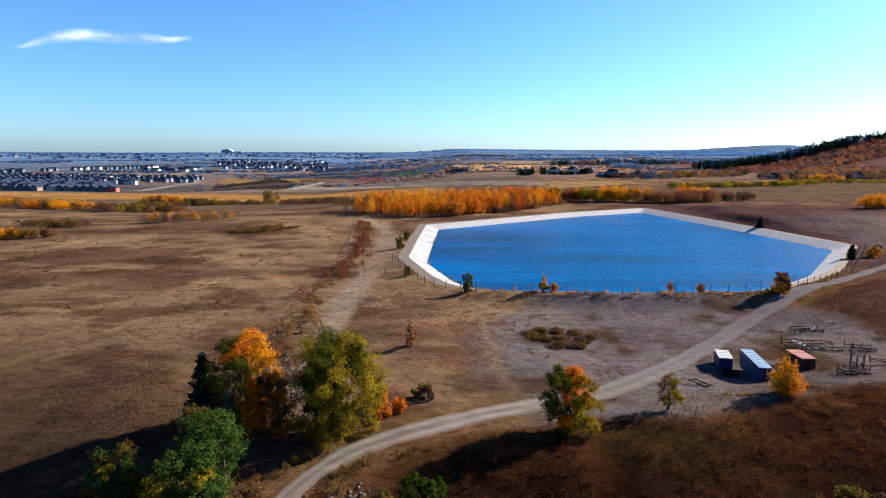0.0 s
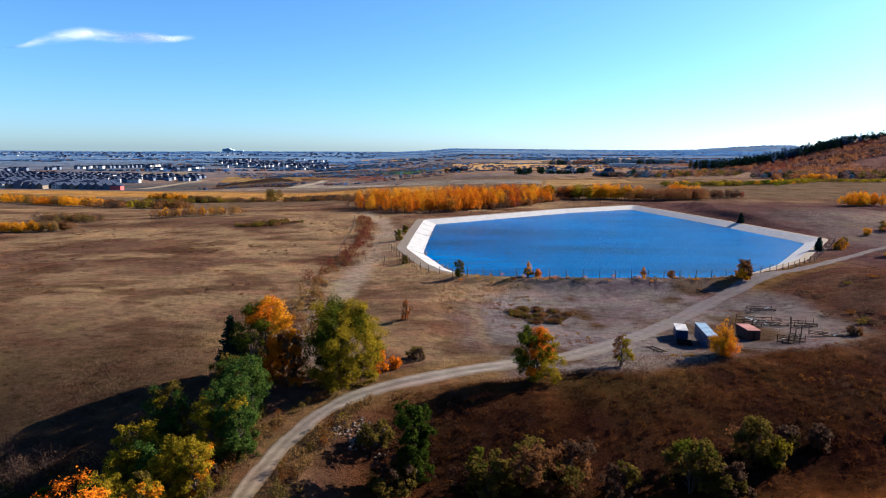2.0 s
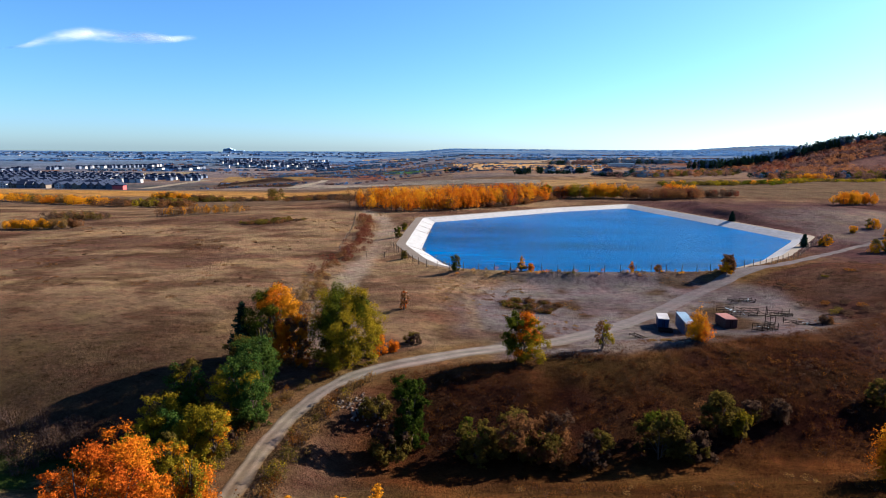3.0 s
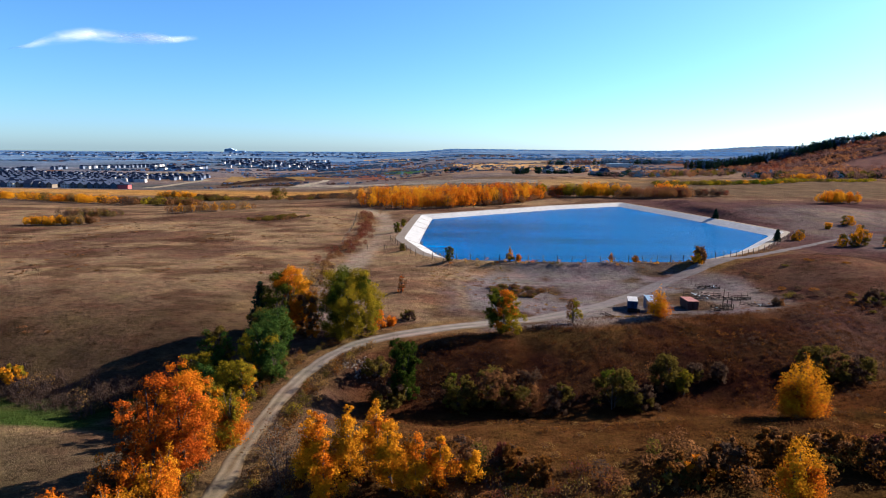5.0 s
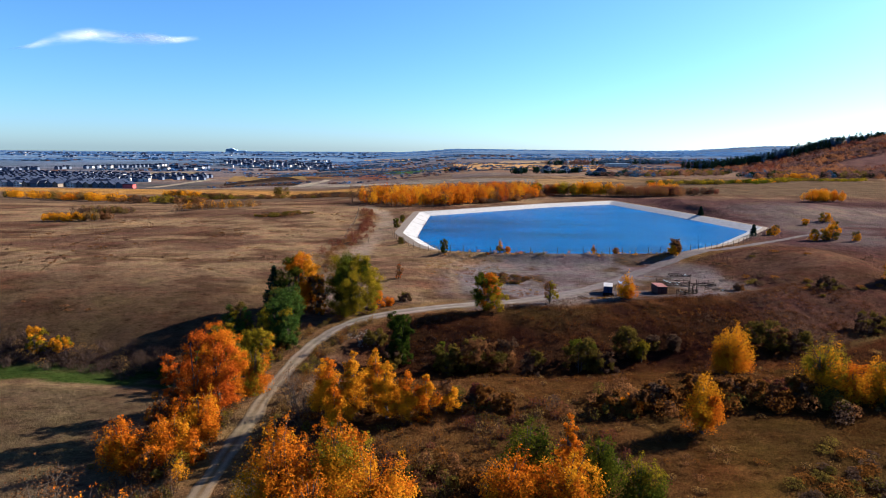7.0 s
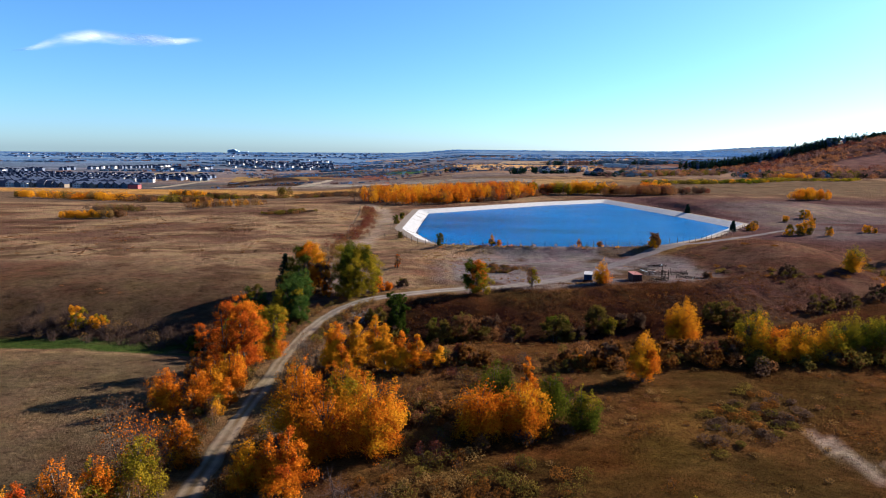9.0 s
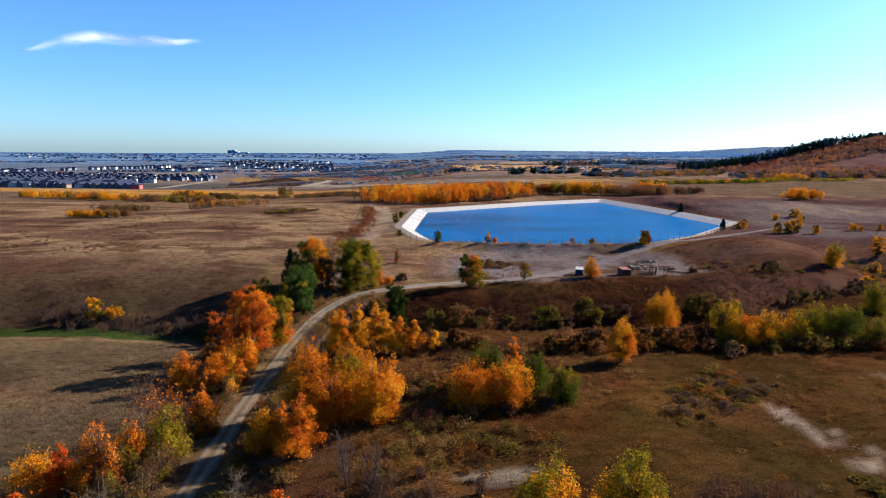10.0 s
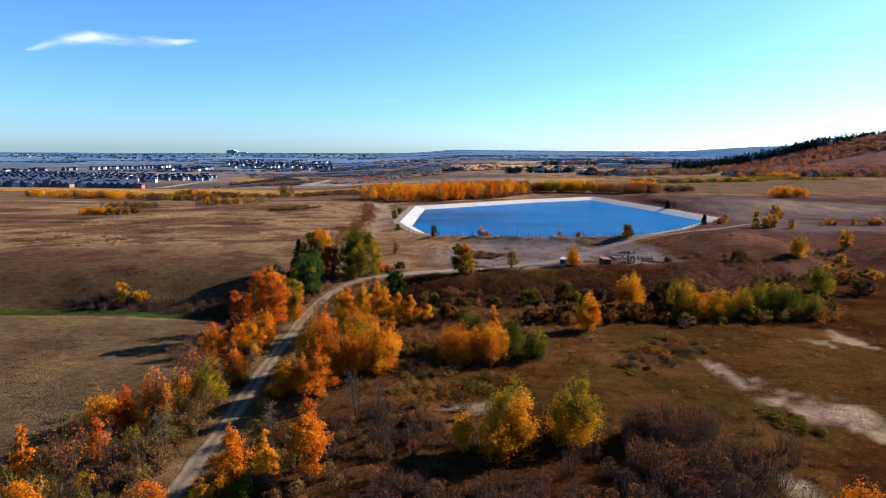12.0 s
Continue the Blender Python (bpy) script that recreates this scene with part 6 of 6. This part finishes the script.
spots = np.concatenate([scatter(rng, 22, [(75, 590), (88, 606)], 3, (5, 8), (4, 6)), scatter(rng, 10, [(100, 612), (108, 622)], 2, (7, 10), (3.5, 5)), scatter(rng, 14, [(112, 622), (140, 634)], 3, (3, 4.5), (4, 6)),
                        scatter(rng, 12, [(146, 632), (157, 638)], 2, (6, 9), (4, 5)), scatter(rng, 46, [(153, 582), (178, 574)], 3, (3, 5), (5, 8))])
thicket("farm_trees", spots, [("spruce", 4), ("bluehaze", 2)], "dark trees round a farm on the plain", "trees", 1.1, 80)
spots = np.concatenate([scatter(rng, 150, [(172, 975), (300, 1028), (420, 1086)], 6, (7, 12), (5, 9)), scatter(rng, 60, [(12, 770), (28, 764)], 4, (3, 5), (4, 6))])
thicket("windbreak", spots, [("bluehaze", 5), ("spruce", 2), ("hillbrown", 1)], "dark windbreak poplars along a field", "trees", 1.6, 45)
lanes = np.random.RandomState(63)
strips = []
for k in range(44):
    y0 = lanes.uniform(640, 1250)
    x0, run = y0 * lanes.uniform(-0.42, 0.36), lanes.uniform(60, 220)
    strips.append(scatter(lanes, int(run / 3.4), [(x0, y0), (x0 + run, y0 + run * lanes.uniform(-0.2, 0.2))], 1.8, (0.8, 3.0), (3, 8)))
thicket("plain_hedges", np.concatenate(strips), [("bluehaze", 6), ("hillbrown", 4), ("palehaze", 2)], "thin dark hedges across the plain", "shrubs", 1.2, 26)
far = []
for k in range(90):
    d = 1150 * (4700 / 1150) ** ((k + rng.uniform(0, 1)) / 90)
    x0, run = d * rng.uniform(-0.85, 0.7), d * rng.uniform(0.08, 0.4)
    m = int(30 + 30 * run / d * 4)
    far.append(scatter(rng, m, [(x0, d), (x0 + run, d * rng.uniform(0.96, 1.04))], d * 0.006, (1.0, 2.8), (d * 0.005, d * 0.011)))
far = np.concatenate(far)
k = far[:, 1] < 2000
thicket("far_woods", far[k], [("bluehaze", 6), ("hillbrown", 2), ("palehaze", 5)], "woods in belts over the far plain, blued for haze", "trees", 4.0, 22)
# woods whose hue carries the haze of the horizon
thicket("horizon_woods", far[~k], [("palehaze", 1)], "woods along the horizon, paled to haze blue", "trees", 6.0, 16)


def field(corners, colour, label, lift=0.3):
    """A piece of farmland with its own edges, laid over the ground; corners run round it."""
    q = np.array(corners, float)
    u, v = np.meshgrid(np.linspace(0, 1, 25), np.linspace(0, 1, 9))
    u, v = u[..., None], v[..., None]
    p = (q[0] * (1 - u) + q[1] * u) * (1 - v) + (q[3] * (1 - u) + q[2] * u) * v
    size = np.linalg.norm(q[2] - q[0])
    p = p + 0.02 * size * (np.stack([fbm(p[..., 0], p[..., 1], 0.2 * size), fbm(p[..., 1], p[..., 0], 0.2 * size)], -1) - 0.5)
    z = ground_z(p[..., 0].ravel(), p[..., 1].ravel()) + lift
    i, j = np.meshgrid(np.arange(8), np.arange(24), indexing="ij")
    f = np.stack([i * 25 + j, i * 25 + j + 1, i * 25 + j + 26, i * 25 + j + 25], -1).reshape(-1, 4)
    tone = np.array(colour) * 0.33 * (0.8 + 0.4 * fbm(p[..., 0].ravel(), p[..., 1].ravel() * 2, 0.15 * size))[:, None]
    tagged(new("field", mesh_of("field", np.column_stack([p.reshape(-1, 2), z]), f, GROUND, tone, True)), label, "field", kind="structure")


field([(-147, 611), (-43, 534), (-46, 566), (-144, 654)], (0.44, 0.41, 0.39), "pale bare strip of graded soil")
field([(-43, 534), (73, 421), (81, 473), (-36, 593)], (0.34, 0.32, 0.31), "grey bare strip of stubble")
field([(68, 388), (153, 460), (160, 510), (87, 484)], (0.44, 0.31, 0.17), "tan stubble field beyond the grove")
field([(24, 761), (201, 738), (288, 984), (17, 1067)], (0.66, 0.46, 0.25), "pale tan stubble field on the plain")
field([(-259, 1857), (-88, 1606), (-111, 1952), (-290, 2155)], (0.55, 0.43, 0.30), "far tan field")
field([(-90, 878), (-33, 790), (-32, 912), (-90, 984)], (0.09, 0.18, 0.08), "green field on the plain")
field([(-112, 746), (-61, 668), (-84, 828), (-118, 874)], (0.27, 0.13, 0.11), "red-brown field on the plain")
field([(-59, 652), (11, 557), (12, 693), (-28, 762)], (0.24, 0.19, 0.175), "grey-brown pasture on the plain", 0.2)
field([(-330, 868), (-173, 724), (-254, 986), (-370, 1015)], (0.38, 0.27, 0.13), "tan grassed earthworks")
field([(-279, 720), (-160, 614), (-177, 725), (-326, 855)], (0.075, 0.055, 0.048), "dark front face of the earthworks", 0.4)
field([(-369, 700), (-355, 704), (-360, 909), (-374, 905)], (0.46, 0.43, 0.39), "pale dirt road at the end of the town", 0.5)
field([(-163, 592), (-145, 591), (-143, 732), (-152, 733)], (0.52, 0.49, 0.46), "pale dirt road over the earthworks", 0.6)
field([(-656, 853), (-623, 968), (-763, 1165), (-802, 1049)], (0.22, 0.13, 0.10), "brown open ground between the homes", 0.5)
field([(-603, 973), (-463, 1097), (-491, 1164), (-636, 1028)], (0.37, 0.33, 0.27), "pale open ground beyond the homes", 0.5)
field([(98, 1051), (309, 1160), (371, 1401), (129, 1265)], (0.46, 0.38, 0.31), "far pale field behind the windbreak")
field([(342, 1391), (542, 1503), (636, 1771), (416, 1639)], (0.46, 0.38, 0.33), "far pale field before the horizon")
field([(-294, 1353), (-154, 1181), (-179, 1379), (-332, 1533)], (0.07, 0.075, 0.095), "dark ploughed field on the plain")

# ---- the town on the plain ----
TOWNWALL = [plain("house_wall_white", (0.42, 0.43, 0.45), (0.58, 0.59, 0.60), 0.8), plain("house_wall_grey", (0.05, 0.066, 0.105), (0.11, 0.135, 0.19), 0.8), plain("house_wall_tan", (0.12, 0.105, 0.09), (0.20, 0.175, 0.15), 0.8)]
# walls of the farthest homes, with haze blue put into the colour
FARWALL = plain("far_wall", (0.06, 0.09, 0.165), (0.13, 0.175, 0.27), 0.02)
TOWNROOF = plain("shingle_roof", (0.016, 0.024, 0.052), (0.040, 0.054, 0.100), 1.5, 0.95, 0.0, 0.0)
PANE = plain("dark_pane", (0.02, 0.025, 0.03), (0.05, 0.06, 0.07), 2, 0.15, 0.0, 0.6)


def house_meshes(k, w, d, h, pitch):
    wall, roof, pane = Soup(), Soup(), Soup()
    wall.box(0, 0, h / 2 - 0.5, w, d, h + 1)
    g = np.array([(-w / 2, -d / 2, h), (w / 2, -d / 2, h), (0, -d / 2, h + pitch), (-w / 2, d / 2, h), (w / 2, d / 2, h), (0, d / 2, h + pitch)])
    wall.add(g, [(0, 1, 2, 2), (3, 5, 4, 4)])
    for s in (-1, 1):
        a = np.array([(s * (w / 2 + 0.5), -d / 2 - 0.5, h - 0.3), (0, -d / 2 - 0.5, h + pitch + 0.05), (0, d / 2 + 0.5, h + pitch + 0.05), (s * (w / 2 + 0.5), d / 2 + 0.5, h - 0.3)])
        q = np.concatenate([a, a + (0, 0, 0.25)])
        roof.add(q, [(0, 1, 2, 3), (4, 5, 6, 7), (0, 1, 5, 4), (1, 2, 6, 5), (2, 3, 7, 6), (3, 0, 4, 7)])
    pane.box(0, 0, 0, 1.6, 0.12, 1.4)
    wall_v, wall_f = np.concatenate(wall.v), np.concatenate(wall.f)
    tri = np.concatenate([wall_f[:6][:, [0, 1, 2]], wall_f[:6][:, [0, 2, 3]], wall_f[6:][:, :3]])
    return mesh_of("wall", wall_v, tri, TOWNWALL[k]), roof.mesh("roof", TOWNROOF), pane.mesh("window", PANE)


HOUSE = [(house_meshes(k, *dims), dims) for k, dims in enumerate(((6.6, 9, 5.2, 2.6), (7.2, 9, 5.0, 2.8), (6.4, 10, 4.8, 2.4)))]


def house(x, y, k, turn):
    (wall, roof, pane), (w, d, h, _) = HOUSE[k]
    ob = thing("house", x, y, f"two-storey {('white', 'grey', 'tan')[k]} house with a dark gable roof", "house", "houses of the town", turn=turn)
    part("wall", wall, ob)
    part("roof", roof, ob, "dark shingle roof")
    for sx in (-0.25, 0.25):
        for z in (1.6, 4.4):
            part("window", pane, ob, place=pose(sx * w, -d / 2 - 0.03, z))


rng = np.random.RandomState(5)
for row in range(6):
    y = 684 + row * 23
    for x in np.arange(-0.80 * (y + 30), -375 - 0.66 * (y - 684), 9.4):
        if rng.rand() > 0.06:
            house(x + rng.uniform(-0.8, 0.8), y + rng.uniform(-2, 2), int(rng.choice(3, p=(0.30, 0.52, 0.18))), float(rng.choice((0, 90, 180)) + rng.uniform(-6, 6)))
# homes too far off to be told apart: rows behind the first, a street along the rise, and a scattered town
spots = []
for row in range(7):
    y = 832 + row * 27
    spots += [(x, y, 7.0) for x in np.arange(-0.80 * (y + 30), -430 - 0.5 * (y - 832), 9.6) if fbm(x, y, 60) > 0.36]
    spots += [(x, y, 7.5) for x in np.arange(-430 - 0.5 * (y - 832), -362 - 0.35 * (y - 880), 10.5) if rng.rand() < 0.6 and 860 < y < 1000]
for k in range(3):
    spots += [(x, np.interp(x, [-840, -756, -680], [1060, 1240, 1360]) + 24 * k, 8.0) for x in np.arange(-850, -670, 5.2) if rng.rand() < 0.6]
spots += [(rng.uniform(-620, -520), rng.uniform(1230, 1330), rng.uniform(9, 15)) for k in range(22)]
for k in range(420):
    y = rng.uniform(1330, 1950)
    x = (y + 27) * rng.uniform(-0.37, -0.19)
    if fbm(x, y, 120) > 0.45:
        spots.append((x, y, rng.uniform(7, 11)))
for k in range(520):
    y = rng.uniform(2000, 3600)
    x = y * rng.uniform(-0.74, -0.10)
    if fbm(x, y, 260) > 0.48:
        spots.append((x, y, rng.uniform(8, 16)))
wall, pale, roof = Soup(), Soup(), Soup()
for x, d, w in spots:
    x, d = x + rng.uniform(-1, 1), d + rng.uniform(-3, 3)
    z = float(ground_z(np.array([x]), np.array([d]))[0])
    h, t = rng.uniform(3.6, 5.2) * (1.0 if d < 2000 else 0.6), rng.choice((0.0, 90.0)) + rng.uniform(-8, 8)
    (pale if rng.rand() < (0.36 if d < 1400 else 0.3 if d < 2000 else 0.10) else wall).box(x, d, z + h / 2 - 0.5, w, w * 0.9, h + 1, t)
    roof.box(x, d, z + h + 0.6, w * 1.05, w * 0.95, 0.5, t)
    roof.box(x, d, z + h + 1.5, w * 0.9, w * 0.5, 1.8, t)
town = thing("far_town", -500, 1500, "pale distant homes scattered over the plain", "houses", z=0.0, kind="stuff")
off = Matrix.Translation((500, -1500, 0))
part("walls", wall.mesh("walls", FARWALL), town, "walls blued for haze", off)
part("pale_walls", pale.mesh("pale_walls", TOWNWALL[0]), town, "white walls", off)
part("roofs", roof.mesh("roofs", TOWNROOF), town, "dark roofs", off)
# tower colour lightened and blued in place of haze
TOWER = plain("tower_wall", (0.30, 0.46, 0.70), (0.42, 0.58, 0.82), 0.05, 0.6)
tower = thing("city_tower", -1660, 4600, "slab block on the horizon, lightened to haze blue", "building")
s = Soup()
for cx, w, h in ((0, 60, 24), (-24, 26, 19), (34, 30, 17), (8, 22, 28)):
    s.box(cx, 0, h / 2, w, 30, h)
for k in range(8):
    s.box(0, -16, 3 + k * 2.7, 58, 3, 1.0)
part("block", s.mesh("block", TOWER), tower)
s = Soup()
s.box(75, 4, 5, 90, 24, 10)
part("wing", s.mesh("wing", TOWER), tower)
REDSIGN = plain("red_boards", (0.40, 0.06, 0.07), (0.55, 0.10, 0.10), 0.5)
shed = thing("red_barn", -372, 668, "red shed at the end of the town", "building")
s = Soup()
s.box(0, 0, 2.5, 12, 8, 5)
part("wall", s.mesh("wall", REDSIGN), shed)
s = Soup()
s.box(0, 0, 5.3, 13, 9, 0.8)
part("roof", s.mesh("roof", TOWNROOF), shed, "dark roof")
hall = thing("farm_hall", 277, 912, "long white farm hall with a pale blue roof", "building", turn=3.0)
s = Soup()
s.box(0, 0, 2, 36, 14, 5)
part("wall", s.mesh("wall", TOWNWALL[0]), hall)
s = Soup()
s.box(0, 0, 5.2, 38, 16, 1.4)
part("roof", s.mesh("roof", PALEROOF), hall, "pale blue roof")
for fx, fy, k in ((120, 640, 0), (141, 648, 0), (168, 590, 1)):
    house(fx, fy, k, 20.0)

# ---- the wisp of cloud ----
def cloud_material():
    m, n, l, b = shader("cloud", 1.0, 0.0, 0.0)
    b.inputs["Base Color"].default_value = (0.95, 0.95, 0.95, 1)
    c = n.new("ShaderNodeTexCoord")
    s = n.new("ShaderNodeSeparateXYZ")
    l.new(c.outputs["UV"], s.inputs[0])
    mp = n.new("ShaderNodeMapping")
    mp.inputs["Scale"].default_value = (0.004, 0.012, 0.012)
    l.new(c.outputs["Object"], mp.inputs[0])
    z = noise_node(n, l, 1.0, 6, 0.6, mp.outputs[0])
    a = n.new("ShaderNodeVertexColor")
    a.layer_name = "Col"
    k = n.new("ShaderNodeMath")
    k.operation, k.use_clamp = "MULTIPLY", True
    r = ramp(n, l, z.outputs[0], [(0.34, (0.08,) * 3), (0.62, (1.0,) * 3)])
    l.new(a.outputs[0], k.inputs[0])
    l.new(r.outputs[0], k.inputs[1])
    t, x, e = n.new("ShaderNodeBsdfTransparent"), n.new("ShaderNodeMixShader"), n.new("ShaderNodeBsdfTranslucent")
    e.inputs["Color"].default_value = (0.95, 0.95, 0.95, 1)
    y = n.new("ShaderNodeMixShader")
    y.inputs[0].default_value = 0.92
    l.new(b.outputs[0], y.inputs[1])
    l.new(e.outputs[0], y.inputs[2])
    l.new(k.outputs[0], x.inputs[0])
    l.new(t.outputs[0], x.inputs[1])
    l.new(y.outputs[0], x.inputs[2])
    l.new(x.outputs[0], n["Material Output"].inputs["Surface"])
    return m


def build_cloud():
    u, v = np.linspace(0, 1, 60), np.linspace(-1, 1, 22)
    gu, gv = np.meshgrid(u, v)
    sag = np.interp(gu, [0, 0.15, 0.3, 0.45, 0.6, 0.75, 0.88, 1.0], [-80, -54, 6, 34, 20, 7, 1, 19])
    thick = np.interp(gu, [0, 0.15, 0.3, 0.5, 0.75, 0.85, 1.0], [22, 34, 60, 74, 84, 44, 18])
    x, z = -3260 + 1470 * gu, sag + gv * thick * 0.75
    y = 4450 + 40 * np.cos(gu * 9) * gv
    dens = np.clip(1 - gv**2, 0, 1) ** 2 * np.interp(gu, [0, 0.08, 0.3, 0.5, 0.75, 0.9, 1.0], [0, 0.17, 0.19, 0.30, 0.42, 0.26, 0])
    n = len(u)
    i, j = np.meshgrid(np.arange(len(v) - 1), np.arange(n - 1), indexing="ij")
    f = np.stack([i * n + j, i * n + j + 1, (i + 1) * n + j + 1, (i + 1) * n + j], -1).reshape(-1, 4)
    p = np.stack([x.ravel(), y.ravel(), z.ravel() + 790], 1)
    ob = new("cloud", mesh_of("cloud", p, f, cloud_material(), np.repeat(dens.ravel()[:, None], 3, 1), True))
    ob.visible_shadow = True
    tagged(ob, "thin white wisp of cloud in the blue sky", "cloud", kind="structure")


build_cloud()


# ---- grass ----
EDGE_X, EDGE_Y = [-14, -7, 2.6, 11, 22, 37, 50, 62, 80, 100], [36, 43.5, 49, 49.5, 53.5, 59.5, 63, 67, 80, 95]


def build_grass(seed, n, xs, ys, blades, low, high, thin, thick, wild, label):
    """Tufts of leaning blades; wild ones stand on the slope and the meadow, the others everywhere else."""
    rng = np.random.RandomState(seed)
    x, y = rng.uniform(*xs, n), rng.uniform(*ys, n)
    d, _ = line_dist(x, y, ROAD_LINE)
    e, _ = line_dist(x, y, POND, True)
    yard = np.hypot((x - 34) / 30, (y - 80) / 23) < 0.95
    rough = ((x > -8) & (y < np.interp(x, EDGE_X, EDGE_Y) + 0.6)) | ((d < 6.5) & (y < 44))
    scour = sum(bump(x, y, *q) for q in SCOURS)
    patch = fbm(x, y, 6)
    keep = (d > 2.3 + rng.rand(n)) & ~inside(x, y, POND) & (e > 1.5) & ~yard & (scour < 0.2) & (rough == wild) & (rng.rand(n) < np.clip((patch - 0.22) * 3.2, 0.25, 1))
    x, y = x[keep], y[keep]
    z, c, m = ground_z(x, y), zone_rgb(x, y), int(keep.sum())
    tall = rng.uniform(low, high, m) * (0.6 + 0.9 * fbm(x, y, 4))
    own = rng.uniform(0.8, 1.12, (m, 1)) * np.where(rng.rand(m, 1) < 0.3, (0.95, 1.06, 0.85), (1.05, 0.99, 0.94))
    verts, cols = [], []
    for k in range(blades):
        a = rng.uniform(0, 2 * np.pi, m)
        r = rng.uniform(0.02, 0.85, m)
        foot = np.stack([x + np.cos(a) * r, y + np.sin(a) * r, z - 0.03], 1)
        w = rng.uniform(thin, thick, m)
        b = rng.uniform(0, np.pi, m)
        side = np.stack([np.cos(b) * w, np.sin(b) * w, np.zeros(m)], 1)
        tip = foot + np.stack([np.cos(a) * tall * 0.5 - tall * 0.25, np.sin(a) * tall * 0.5 - tall * 0.15, tall * rng.uniform(0.7, 1.1, m)], 1)
        verts.append(np.stack([foot - side, foot + side, tip], 1))
        cols.append(np.repeat((c * own * rng.uniform(0.85, 1.25, (m, 1)))[:, None], 3, 1))
    v, col = np.concatenate(verts).reshape(-1, 3), np.concatenate(cols).reshape(-1, 3)
    ob = new("grass", mesh_of("grass", v, np.arange(len(v)).reshape(-1, 3), GRASS, np.clip(col, 0, 0.9)))
    tagged(ob, label, "grass", kind="stuff")


def grass_material():
    m, n, l, b = shader("dry_grass", 0.9, 0.0, 0.0)
    a = n.new("ShaderNodeVertexColor")
    a.layer_name = "Col"
    l.new(a.outputs[0], b.inputs["Base Color"])
    t, x = n.new("ShaderNodeBsdfTranslucent"), n.new("ShaderNodeMixShader")
    x.inputs[0].default_value = 0.68
    l.new(a.outputs[0], t.inputs["Color"])
    l.new(b.outputs[0], x.inputs[1])
    l.new(t.outputs[0], x.inputs[2])
    l.new(x.outputs[0], n["Material Output"].inputs["Surface"])
    return m


GRASS = grass_material()
build_grass(77, 92000, (-20, 100), (-36, 80), 5, 0.12, 0.30, 0.012, 0.036, True, "tall rust and olive grass on slope and meadow")
build_grass(78, 62000, (-70, 96), (-34, 112), 4, 0.05, 0.13, 0.03, 0.07, False, "short dry tan grass tufts")
